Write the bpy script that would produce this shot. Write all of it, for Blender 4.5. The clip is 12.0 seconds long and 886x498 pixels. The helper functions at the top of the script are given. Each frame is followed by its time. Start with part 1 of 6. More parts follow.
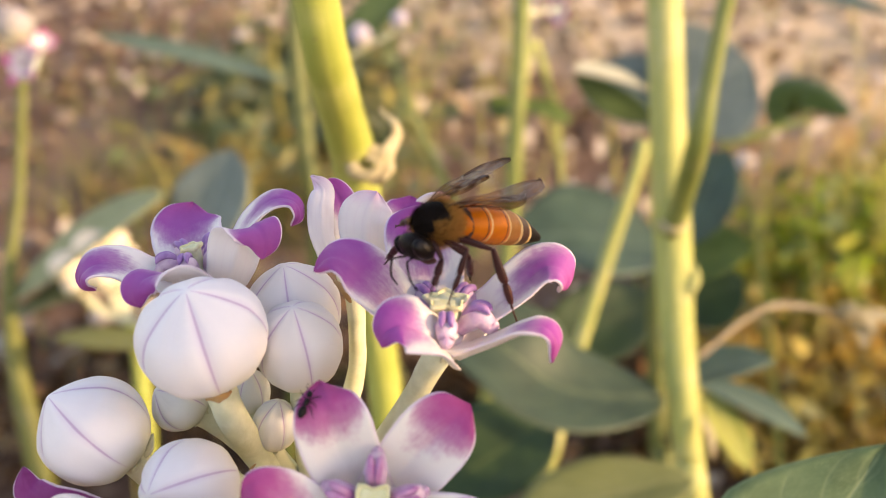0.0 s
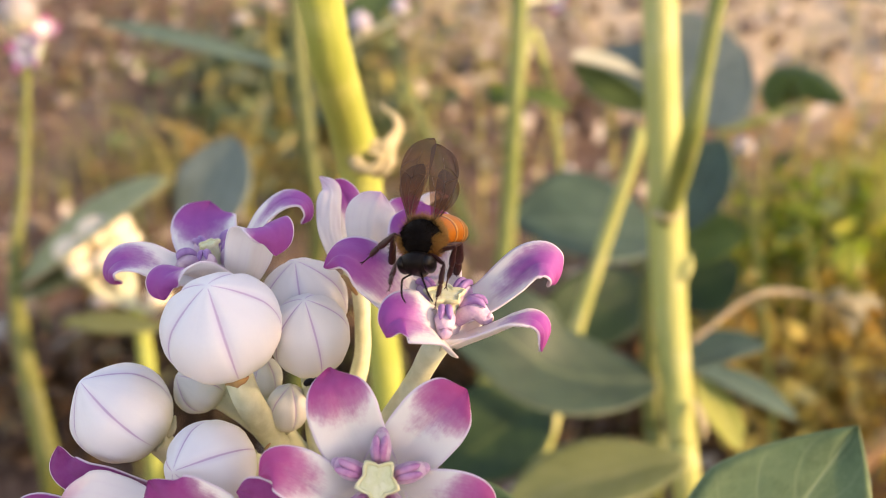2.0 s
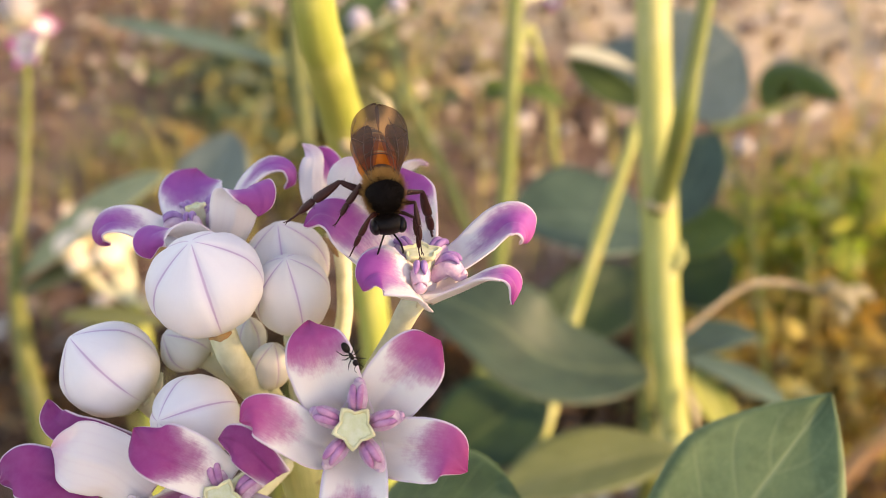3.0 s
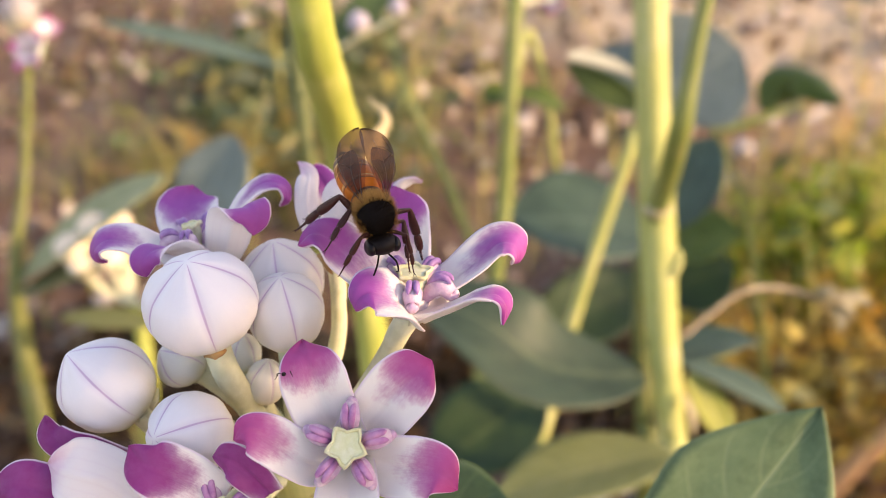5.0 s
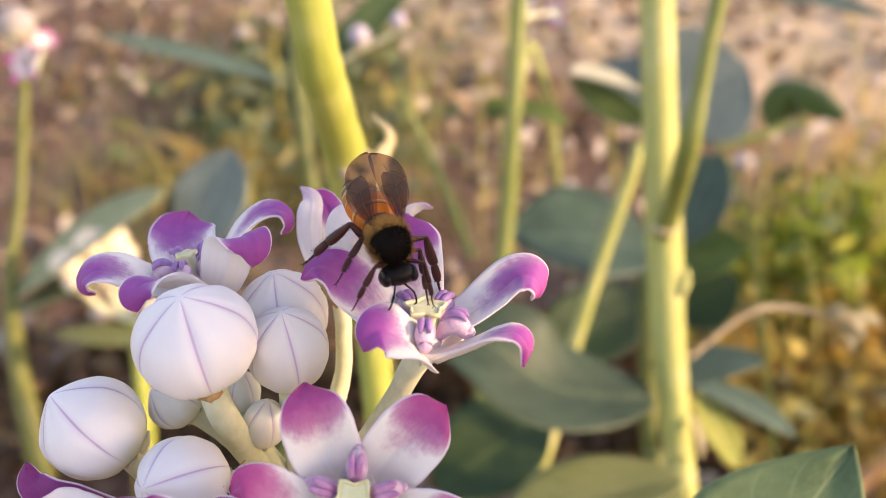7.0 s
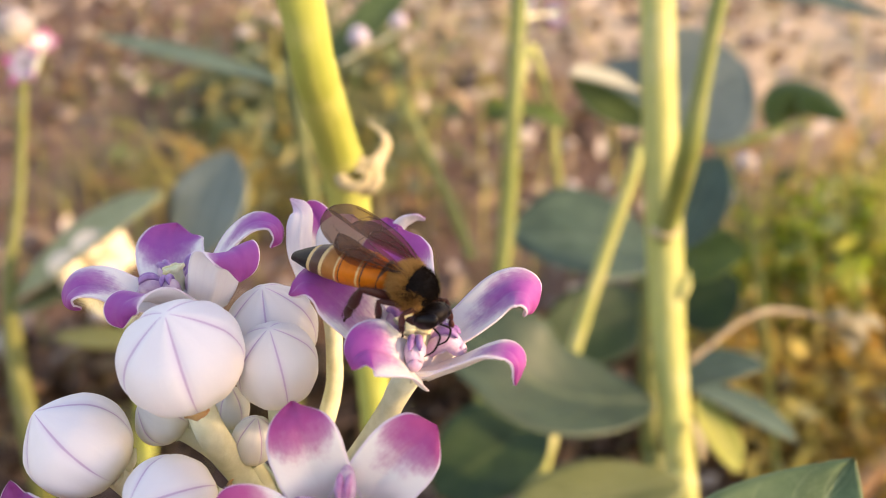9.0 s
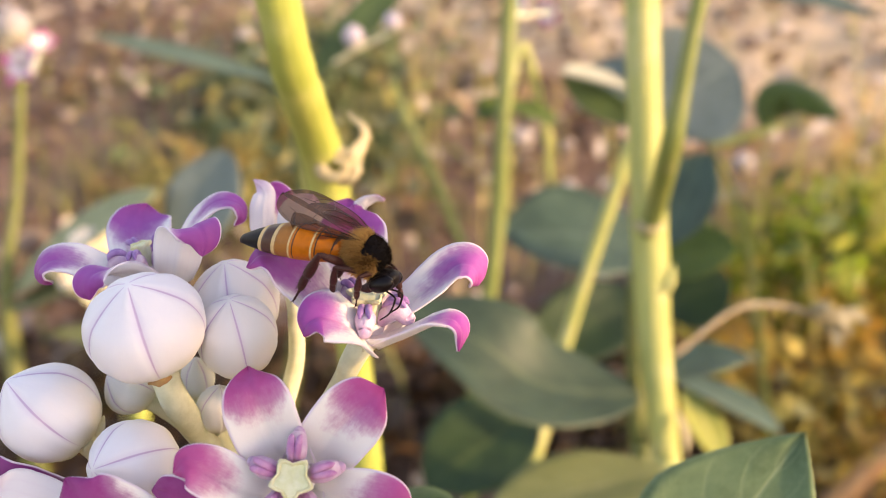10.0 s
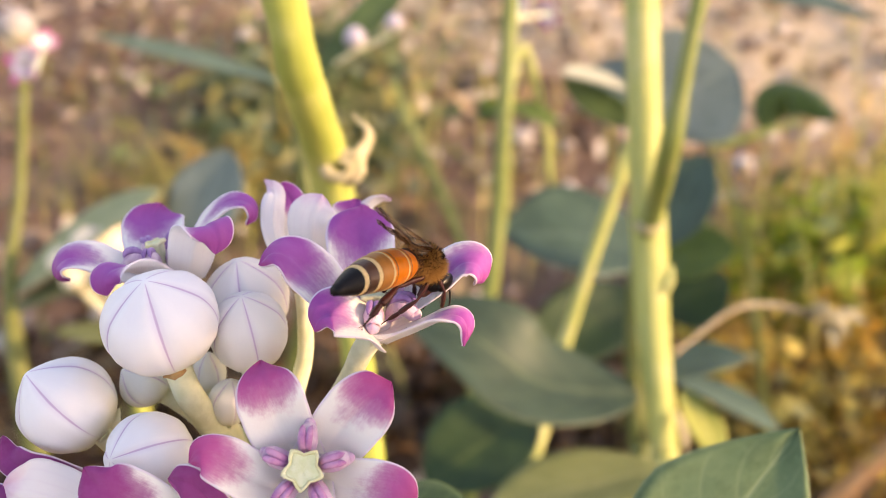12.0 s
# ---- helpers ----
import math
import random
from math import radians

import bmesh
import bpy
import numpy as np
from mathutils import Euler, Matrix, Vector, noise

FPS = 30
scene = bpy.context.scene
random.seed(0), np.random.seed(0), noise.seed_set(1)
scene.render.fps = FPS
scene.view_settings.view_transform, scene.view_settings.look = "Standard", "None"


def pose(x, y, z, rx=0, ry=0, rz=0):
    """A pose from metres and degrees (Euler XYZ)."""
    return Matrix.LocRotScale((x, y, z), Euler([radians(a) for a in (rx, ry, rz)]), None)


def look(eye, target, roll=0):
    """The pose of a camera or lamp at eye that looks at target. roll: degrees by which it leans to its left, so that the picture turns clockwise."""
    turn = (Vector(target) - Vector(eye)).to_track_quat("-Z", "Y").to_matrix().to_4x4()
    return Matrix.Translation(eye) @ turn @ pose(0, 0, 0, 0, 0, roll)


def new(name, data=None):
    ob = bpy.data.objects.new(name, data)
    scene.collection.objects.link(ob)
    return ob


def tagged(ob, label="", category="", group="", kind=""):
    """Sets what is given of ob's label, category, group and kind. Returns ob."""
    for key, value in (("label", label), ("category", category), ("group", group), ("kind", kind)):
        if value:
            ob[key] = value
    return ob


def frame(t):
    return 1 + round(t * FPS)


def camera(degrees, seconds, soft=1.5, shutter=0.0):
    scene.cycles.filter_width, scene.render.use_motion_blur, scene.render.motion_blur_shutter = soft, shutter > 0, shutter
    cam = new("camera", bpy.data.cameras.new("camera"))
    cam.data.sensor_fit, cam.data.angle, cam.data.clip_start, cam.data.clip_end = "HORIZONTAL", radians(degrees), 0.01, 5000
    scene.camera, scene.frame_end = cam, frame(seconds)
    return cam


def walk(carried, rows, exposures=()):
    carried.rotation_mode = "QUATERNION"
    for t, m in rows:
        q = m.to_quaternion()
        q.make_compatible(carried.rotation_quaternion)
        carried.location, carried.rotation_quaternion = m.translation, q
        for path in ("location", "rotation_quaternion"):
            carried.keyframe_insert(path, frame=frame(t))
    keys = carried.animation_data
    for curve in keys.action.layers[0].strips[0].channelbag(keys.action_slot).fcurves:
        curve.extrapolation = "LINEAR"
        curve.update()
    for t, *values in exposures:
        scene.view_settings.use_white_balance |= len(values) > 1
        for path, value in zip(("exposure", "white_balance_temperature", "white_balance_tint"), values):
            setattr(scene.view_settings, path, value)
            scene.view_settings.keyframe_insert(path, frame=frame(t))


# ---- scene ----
# ---- camera ----
cam = camera(51.0, 12.0, soft=0.75)
PATH = [
    (0, (0.00713, -0.06963, 0.64396), (0.00274, 0.01663, 0.59357), -1.43),
    (0.3, (0.00559, -0.07064, 0.64547), (0.00061, 0.01529, 0.59458), -1.41),
    (0.5, (0.00585, -0.07140, 0.64623), (0.00149, 0.01426, 0.59482), -1.39),
    (0.8, (0.00622, -0.07196, 0.64649), (0.00181, 0.01371, 0.59511), -1.34),
    (1, (0.00682, -0.07262, 0.64616), (0.00264, 0.01284, 0.59441), -1.31),
    (1.5, (0.00692, -0.07489, 0.64754), (0.00275, 0.01049, 0.59564), -1.30),
    (1.8, (0.00773, -0.07521, 0.64815), (0.00384, 0.01007, 0.59608), -1.33),
    (2, (0.00746, -0.07526, 0.64889), (0.00315, 0.01008, 0.59695), -1.35),
    (2.2, (0.00759, -0.07568, 0.64891), (0.00379, 0.00992, 0.59734), -1.34),
    (2.5, (0.00620, -0.07705, 0.64783), (0.00200, 0.00838, 0.59601), -1.32),
    (2.8, (0.00799, -0.07905, 0.64700), (0.00318, 0.00629, 0.59509), -1.40),
    (3, (0.01015, -0.08011, 0.64683), (0.00564, 0.00538, 0.59514), -1.46),
    (3.2, (0.00977, -0.07946, 0.64819), (0.00491, 0.00650, 0.59729), -1.44),
    (4.8, (0.01058, -0.07960, 0.64984), (0.00570, 0.00620, 0.59868), -1.31),
    (5, (0.01106, -0.08009, 0.64923), (0.00646, 0.00535, 0.59746), -1.29),
    (5.5, (0.01026, -0.08094, 0.64931), (0.00574, 0.00461, 0.59774), -1.28),
    (6, (0.00950, -0.08215, 0.64937), (0.00502, 0.00361, 0.59813), -1.25),
    (6.5, (0.00972, -0.07856, 0.64961), (0.00519, 0.00739, 0.59870), -1.20),
    (7, (0.00925, -0.07323, 0.64738), (0.00480, 0.01291, 0.59678), -1.11),
    (7.2, (0.00915, -0.07330, 0.64693), (0.00454, 0.01260, 0.59595), -1.12),
    (8.8, (0.01019, -0.07121, 0.64774), (0.00567, 0.01491, 0.59712), -1.19),
    (9, (0.01015, -0.07102, 0.64774), (0.00552, 0.01507, 0.59708), -1.20),
    (9.5, (0.01395, -0.07428, 0.64734), (0.00912, 0.01185, 0.59678), -1.32),
    (10, (0.01537, -0.07601, 0.64773), (0.01049, 0.01017, 0.59723), -1.35),
    (10.5, (0.01306, -0.07725, 0.64737), (0.00839, 0.00900, 0.59696), -1.11),
    (11, (0.01283, -0.07714, 0.64767), (0.00802, 0.00906, 0.59721), -1.24),
    (11.5, (0.01312, -0.07853, 0.64856), (0.00838, 0.00769, 0.59813), -1.12),
    (12, (0.01492, -0.07880, 0.64916), (0.01009, 0.00739, 0.59869), -1.17),
]
# stops, kelvin and tint: a steady, warm white balance
walk(cam, [(t, look(eye, target, roll)) for t, eye, target, roll in PATH], [(0.0, 0.74, 8950, 24), (1.5, 0.74, 8850, 24), (2.5, 0.73, 8700, 25), (3.0, 0.74, 8800, 24), (5.5, 0.75, 8350, 27), (7.0, 0.76, 8350, 27), (9.0, 0.79, 8600, 26), (10.0, 0.83, 8650, 26), (10.5, 0.84, 8250, 27), (11.0, 0.96, 8350, 26), (11.5, 0.89, 8600, 26), (12.0, 0.88, 8600, 26)])
cam.data.dof.use_dof = True
cam.data.dof.focus_distance = 0.0895
cam.data.dof.aperture_fstop = 23.0

# ---- light: a low warm sun from the right, blue sky ----
world = bpy.data.worlds.new("sky")
scene.world = world
world.use_nodes = True
SUN = Vector((0.88, -0.20, 0.40)).normalized()
sky = world.node_tree.nodes.new("ShaderNodeTexSky")
sky.sky_type, sky.sun_disc = "NISHITA", False
sky.sun_elevation = math.asin(SUN.z)
sky.sun_rotation = math.atan2(SUN.x, SUN.y)
world.node_tree.links.new(sky.outputs[0], world.node_tree.nodes["Background"].inputs[0])
world.node_tree.nodes["Background"].inputs[1].default_value = 0.262
lamp = bpy.data.lights.new("sun", "SUN")
lamp.energy, lamp.angle, lamp.color = 3.55, radians(1.5), (1.0, 0.82, 0.56)
sun = new("sun", lamp)
sun.matrix_world = look(SUN * 20, (0, 0, 0))


# ---- materials ----
class Mat:
    """A node material with a few short hands."""

    def __init__(self, name):
        self.m = bpy.data.materials.new(name)
        self.m.use_nodes = True
        self.t = self.m.node_tree
        self.b = self.t.nodes["Principled BSDF"]
        self.out = self.t.nodes["Material Output"]

    def node(self, kind, **inputs):
        n = self.t.nodes.new(kind)
        for k, v in inputs.items():
            self.put(n.inputs[k.replace("_", " ")], v)
        return n

    def put(self, socket, v):
        if isinstance(v, bpy.types.NodeSocket):
            self.t.links.new(v, socket)
        else:
            socket.default_value = v

    def coords(self, which="Object"):
        return self.node("ShaderNodeTexCoord").outputs[which]

    def noise(self, scale, detail=4.0, rough=0.55, vec=None):
        n = self.node("ShaderNodeTexNoise", Scale=scale, Detail=detail, Roughness=rough)
        self.put(n.inputs["Vector"], vec or self.coords())
        return n.outputs["Fac"]

    def math(self, op, a, b=0.0, clamp=False):
        n = self.t.nodes.new("ShaderNodeMath")
        n.operation, n.use_clamp = op, clamp
        self.put(n.inputs[0], a)
        self.put(n.inputs[1], b)
        return n.outputs[0]

    def smooth(self, v, lo, hi, a=0.0, b=1.0):
        n = self.t.nodes.new("ShaderNodeMapRange")
        n.interpolation_type = "SMOOTHSTEP"
        for k, x in zip(("Value", "From Min", "From Max", "To Min", "To Max"), (v, lo, hi, a, b)):
            self.put(n.inputs[k], x)
        return n.outputs[0]

    def mix(self, f, a, b):
        n = self.t.nodes.new("ShaderNodeMix")
        n.data_type = "RGBA"
        self.put(n.inputs["Factor"], f)
        for s, v in ((n.inputs[6], a), (n.inputs[7], b)):
            self.put(s, v if isinstance(v, bpy.types.NodeSocket) else (*v, 1.0))
        return n.outputs[2]

    def uv(self):
        s = self.node("ShaderNodeSeparateXYZ")
        self.put(s.inputs[0], self.coords("UV"))
        return s.outputs[0], s.outputs[1]

    def bump(self, h, strength=0.3, dist=0.0005):
        n = self.node("ShaderNodeBump", Strength=strength, Distance=dist, Height=h)
        self.put(self.b.inputs["Normal"], n.outputs[0])

    def base(self, c, rough=0.6, spec=0.3):
        self.put(self.b.inputs["Base Color"], c if isinstance(c, bpy.types.NodeSocket) else (*c, 1.0))
        self.put(self.b.inputs["Roughness"], rough)
        self.put(self.b.inputs["Specular IOR Level"], spec)
        return self

    def translucent(self, colour, share):
        tr = self.t.nodes.new("ShaderNodeBsdfTranslucent")
        self.put(tr.inputs[0], colour if isinstance(colour, bpy.types.NodeSocket) else (*colour, 1.0))
        mx = self.t.nodes.new("ShaderNodeMixShader")
        self.put(mx.inputs[0], share)
        self.t.links.new(self.b.outputs[0], mx.inputs[1])
        self.t.links.new(tr.outputs[0], mx.inputs[2])
        self.t.links.new(mx.outputs[0], self.out.inputs[0])
        return self


def petal_inner(name, near, far, start):
    m = Mat(name)
    u, v = m.uv()
    vec = m.coords("UV")
    streak = m.node("ShaderNodeMapping", Vector=vec, Scale=(9.0, 12.0, 1.0)).outputs[0]
    rag = m.math("MULTIPLY", m.math("SUBTRACT", m.noise(1.3, 6, 0.7, streak), 0.5), 0.17)
    soft = m.math("MULTIPLY", m.math("SUBTRACT", m.noise(330, 5, 0.65), 0.5), 0.42)
    mid = m.math("MULTIPLY", m.math("POWER", m.math("ABSOLUTE", v), 2.5), m.smooth(u, 0.45, 0.8, 0.34, 0.06))
    reach = m.math("SUBTRACT", m.math("ADD", m.math("ADD", u, rag), soft), mid)
    purple = m.math("ADD", m.smooth(reach, start - 0.02, start + 0.22, 0.0, 0.75), m.smooth(reach, start + 0.10, start + 0.40, 0.0, 0.25))
    tip = m.mix(m.smooth(u, 0.55, 1.0), near, far)
    tip = m.mix(m.math("MULTIPLY", m.noise(900, 3), 0.22), tip, (0.60, 0.26, 0.58))
    white = m.mix(m.noise(400, 3), (0.84, 0.79, 0.77), (0.88, 0.86, 0.80))
    c = m.mix(purple, white, tip)
    edge = m.smooth(m.math("ABSOLUTE", v), 0.91, 0.97)
    c = m.mix(m.math("MULTIPLY", edge, 0.85), c, (0.84, 0.74, 0.82))
    m.base(c, 0.55, 0.22)
    m.put(m.b.inputs["Sheen Weight"], 0.06)
    m.bump(m.noise(2200, 3), 0.25, 0.0001)
    return m.translucent(c, 0.14).m


def petal_outer():
    m = Mat("petal_outer")
    u, v = m.uv()
    tint = m.smooth(m.math("ADD", u, m.math("MULTIPLY", m.noise(500), 0.3)), 0.75, 1.25)
    vein = m.math("POWER", m.math("ABSOLUTE", m.math("SINE", m.math("MULTIPLY", v, 11.0))), 14.0)
    c = m.mix(tint, (0.84, 0.80, 0.80), (0.66, 0.40, 0.60))
    c = m.mix(m.math("MULTIPLY", vein, m.math("MULTIPLY", m.noise(700, 2), 0.09)), c, (0.62, 0.42, 0.58))
    m.base(c, 0.55, 0.3)
    m.bump(m.noise(1800, 3), 0.2, 0.0001)
    return m.translucent(c, 0.18).m


def bud_skin(green=0.0, tint=(0.56, 0.60, 0.36)):
    m = Mat("bud_skin")
    a, h = m.uv()
    seam = m.math("ABSOLUTE", m.math("SUBTRACT", m.math("FRACT", a), 0.5))
    wob = m.math("MULTIPLY", m.math("SUBTRACT", m.noise(500, 2), 0.5), 0.02)
    width = m.smooth(h, 0.0, 0.6, 0.055, 0.017)
    line = m.smooth(m.math("DIVIDE", m.math("ADD", seam, wob), width), 0.30, 1.0, 1.0, 0.0)
    halo = m.smooth(m.math("DIVIDE", seam, width), 0.0, 4.0, 0.22, 0.0)
    fade = m.smooth(h, 0.55, 0.95, 1.0, 0.0)
    c = m.mix(m.noise(300, 4), (0.80, 0.78, 0.82), (0.87, 0.85, 0.85))
    streak = m.node("ShaderNodeMapping", Vector=m.coords("UV"), Scale=(4.0, 1.2, 1.0)).outputs[0]
    c = m.mix(m.math("MULTIPLY", m.noise(3.0, 3, 0.5, streak), 0.14), c, (0.70, 0.66, 0.72))
    if green:
        c = m.mix(green, c, tint)
    c = m.mix(m.math("MULTIPLY", halo, fade), c, (0.62, 0.42, 0.66))
    c = m.mix(m.math("MULTIPLY", m.math("MULTIPLY", line, fade), 0.60), c, (0.44, 0.25, 0.46))
    base = m.smooth(m.math("ADD", h, m.math("MULTIPLY", m.noise(260), 0.22)), 0.66, 1.06)
    c = m.mix(base, c, (0.64, 0.60, 0.40))
    scar = m.smooth(m.math("ADD", m.math("MULTIPLY", m.noise(330, 4, 0.6), 1.0), m.math("MULTIPLY", h, 0.9)), 1.30, 1.42, 0.0, 0.7)
    c = m.mix(scar, c, (0.30, 0.16, 0.06))
    m.base(c, 0.5, 0.35)
    m.bump(m.math("ADD", m.noise(1400, 4), m.math("MULTIPLY", m.noise(3.0, 3, 0.5, streak), 0.8)), 0.16, 0.00012)
    return m.translucent(c, 0.08).m


def felt(name, a, b, rough=0.65, scale=500, share=0.0):
    m = Mat(name)
    c = m.mix(m.smooth(m.noise(scale, 5), 0.3, 0.7), a, b)
    c = m.mix(m.math("MULTIPLY", m.noise(scale / 9, 2), 0.4), c, [0.75 * x for x in b])
    m.base(c, rough, 0.3)
    m.bump(m.noise(scale * 4, 3), 0.3, 0.0002)
    return m.translucent(c, share).m if share else m.m


def bark(name, a, b, pale):
    """Waxy green stem with lengthwise streaks and pale bloom."""
    m = Mat(name)
    vec = m.node("ShaderNodeMapping", Vector=m.coords("UV"), Scale=(9.0, 1.5, 1.0)).outputs[0]
    c = m.mix(m.smooth(m.noise(2.2, 4, 0.6, vec), 0.3, 0.7), a, b)
    c = m.mix(m.smooth(m.noise(70, 4), 0.45, 0.75, 0.0, 0.5), c, pale)
    c = m.mix(m.smooth(m.noise(420, 2), 0.66, 0.74, 0.0, 0.5), c, (0.20, 0.15, 0.07))
    m.base(c, 0.5, 0.4)
    m.bump(m.noise(5.0, 4, 0.6, vec), 0.3, 0.0006)
    return m.m


def leaf_skin(name, dark, light, vein, share=0.25, net_share=0.22):
    """Felted leaf: pale midrib and side veins from the leaf's own coordinates."""
    m = Mat(name)
    u, v = m.uv()
    av = m.math("ABSOLUTE", v)
    rib = m.smooth(av, 0.012, 0.045, 1.0, 0.0)
    side = m.math("SUBTRACT", u, m.math("MULTIPLY", av, 0.28))
    saw = m.math("ABSOLUTE", m.math("SUBTRACT", m.math("FRACT", m.math("MULTIPLY", side, 6.5)), 0.5))
    veins = m.math("MULTIPLY", m.smooth(saw, 0.0, 0.06, 1.0, 0.0), m.smooth(av, 0.7, 1.0, 0.55, 0.1))
    net = m.node("ShaderNodeTexVoronoi", Scale=26.0)
    net.feature = "DISTANCE_TO_EDGE"
    m.put(net.inputs["Vector"], m.coords("UV"))
    fine = m.smooth(net.outputs["Distance"], 0.0, 0.08, net_share, 0.0)
    c = m.mix(m.smooth(m.noise(60, 5), 0.3, 0.7), dark, light)
    c = m.mix(m.math("MULTIPLY", m.smooth(m.noise(700, 3), 0.45, 0.7), 0.25), c, [1.25 * x for x in light])
    c = m.mix(m.smooth(m.noise(190, 5, 0.65), 0.50, 0.66, 0.0, 0.35), c, [0.6 * x for x in dark])
    c = m.mix(m.math("MAXIMUM", m.math("MAXIMUM", rib, veins), fine), c, vein)
    c = m.mix(m.smooth(av, 0.955, 0.99, 0.0, 0.6), c, [1.3 * x for x in vein])
    m.base(c, 0.55, 0.35)
    m.bump(m.math("ADD", m.noise(300, 3), m.math("MULTIPLY", m.math("MAXIMUM", rib, veins), -0.6)), 0.3, 0.0004)
    return m.translucent(m.mix(0.5, c, (0.40, 0.46, 0.08)), share).m


def plain(name, c, rough=0.5, spec=0.5, grain=0.0, scale=900.0, coat=0.0):
    m = Mat(name)
    k = m.mix(m.noise(scale, 4), [0.7 * x for x in c], [1.25 * x for x in c])
    m.base(k, rough, spec)
    m.put(m.b.inputs["Coat Weight"], coat)
    if grain:
        m.bump(m.noise(scale * 2, 3), grain, 0.0001)
    return m.m


def ground_soil():
    m = Mat("dry_soil")
    big, fine = m.noise(2.5, 4), m.noise(60, 6, 0.65)
    c = m.mix(m.smooth(big, 0.35, 0.65), (0.092, 0.054, 0.040), (0.190, 0.120, 0.092))
    c = m.mix(m.smooth(fine, 0.4, 0.7), c, (0.25, 0.170, 0.125))
    c = m.mix(m.smooth(m.noise(22, 4), 0.55, 0.75, 0.0, 0.7), c, (0.14, 0.085, 0.055))
    pos = m.node("ShaderNodeSeparateXYZ", Vector=m.coords()).outputs
    away = m.math("MULTIPLY", m.math("SUBTRACT", pos[1], 1.6), 1.2)
    sand = m.math("ADD", m.math("ADD", m.math("MULTIPLY", pos[0], 0.8), away), m.math("MULTIPLY", m.math("SUBTRACT", big, 0.5), 1.2))
    c = m.mix(m.smooth(sand, 0.1, 0.7, 0.0, 0.9), c, (0.57, 0.455, 0.325))
    m.base(c, 0.95, 0.1)
    m.bump(fine, 0.6, 0.01)
    return m.m


def island_mix(name, colours, rough=0.8, share=0.0, spec=0.2):
    """Loose bits that vary piece by piece."""
    m = Mat(name)
    ramp = m.t.nodes.new("ShaderNodeValToRGB")
    ramp.color_ramp.interpolation = "LINEAR"
    while len(ramp.color_ramp.elements) < len(colours):
        ramp.color_ramp.elements.new(0.5)
    for n, (e, c) in enumerate(zip(ramp.color_ramp.elements, colours)):
        e.position, e.color = n / (len(colours) - 1), (*c, 1)
    m.put(ramp.inputs[0], m.node("ShaderNodeNewGeometry").outputs["Random Per Island"])
    c = m.mix(m.math("MULTIPLY", m.noise(150, 3), 0.3), ramp.outputs[0], [0.25 * sum(x[i] for x in colours) / len(colours) for i in range(3)])
    m.base(c, rough, spec)
    return m.translucent(ramp.outputs[0], share).m if share else m.m


def wing_film():
    m = Mat("wing_membrane")
    c = m.mix(m.noise(350, 3), (0.070, 0.034, 0.018), (0.15, 0.080, 0.040))
    m.base(c, 0.22, 0.6)
    clear = m.t.nodes.new("ShaderNodeBsdfTransparent")
    clear.inputs[0].default_value = (0.80, 0.58, 0.42, 1)
    mx = m.t.nodes.new("ShaderNodeMixShader")
    u, v = m.uv()
    m.put(mx.inputs[0], m.smooth(u, 0.05, 0.85, 0.18, 0.66))
    m.t.links.new(clear.outputs[0], mx.inputs[1])
    m.t.links.new(m.b.outputs[0], mx.inputs[2])
    m.t.links.new(mx.outputs[0], m.out.inputs[0])
    return m.m


PETAL_VIOLET = petal_inner("petal_inner_violet", (0.345, 0.058, 0.33), (0.31, 0.024, 0.205), 0.20)
PETAL_BROAD = petal_inner("petal_inner_broad_violet", (0.345, 0.066, 0.33), (0.31, 0.026, 0.21), 0.09)
PETAL_LILAC = petal_inner("petal_inner_lilac", (0.33, 0.075, 0.34), (0.30, 0.026, 0.20), 0.14)
PETAL_PINK = petal_inner("petal_inner_magenta", (0.47, 0.085, 0.27), (0.42, 0.030, 0.170), 0.33)
PETAL_DEEP = petal_inner("petal_inner_deep_magenta", (0.30, 0.030, 0.185), (0.25, 0.016, 0.135), 0.12)
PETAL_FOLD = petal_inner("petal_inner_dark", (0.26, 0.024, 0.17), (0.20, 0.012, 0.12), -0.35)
PETAL_OUT = petal_outer()
INNER = [PETAL_VIOLET]
BUD_CREAMY = bud_skin(0.45, (0.70, 0.66, 0.60))
# the 0.8 cream tint puts warm sunlight into the far cluster's bud colour
BUD, BUD_GREEN, BUD_WARM_LIT, BUD_DIM, BUD_LILAC = bud_skin(), bud_skin(0.30, (0.60, 0.62, 0.42)), bud_skin(0.8, (0.86, 0.74, 0.48)), bud_skin(0.9, (0.28, 0.26, 0.24)), bud_skin(0.85, (0.38, 0.35, 0.44))
PEDICEL = felt("felted_pedicel", (0.60, 0.61, 0.40), (0.74, 0.75, 0.55), share=0.08)
CALYX = felt("calyx_green", (0.56, 0.56, 0.36), (0.68, 0.66, 0.48))
DRY = felt("dry_brown_scale", (0.30, 0.15, 0.06), (0.45, 0.28, 0.12))
RIM = felt("stigma_rim", (0.74, 0.70, 0.36), (0.84, 0.82, 0.56), scale=1200, share=0.1)
DISC = felt("stigma_disc", (0.72, 0.74, 0.42), (0.82, 0.83, 0.60), scale=1500, share=0.1)
LOBE_VIOLET = felt("corona_lobe_violet", (0.26, 0.12, 0.36), (0.50, 0.30, 0.58), 0.40, 700, share=0.12)
LOBE = felt("corona_lobe", (0.40, 0.13, 0.36), (0.66, 0.34, 0.54), 0.40, 700, share=0.12)
SPUR = felt("corona_spur", (0.56, 0.32, 0.54), (0.78, 0.62, 0.70), 0.45, 900, share=0.1)
STEM_YELLOW = bark("stem_yellow_green", (0.275, 0.33, 0.062), (0.36, 0.40, 0.092), (0.55, 0.56, 0.20))
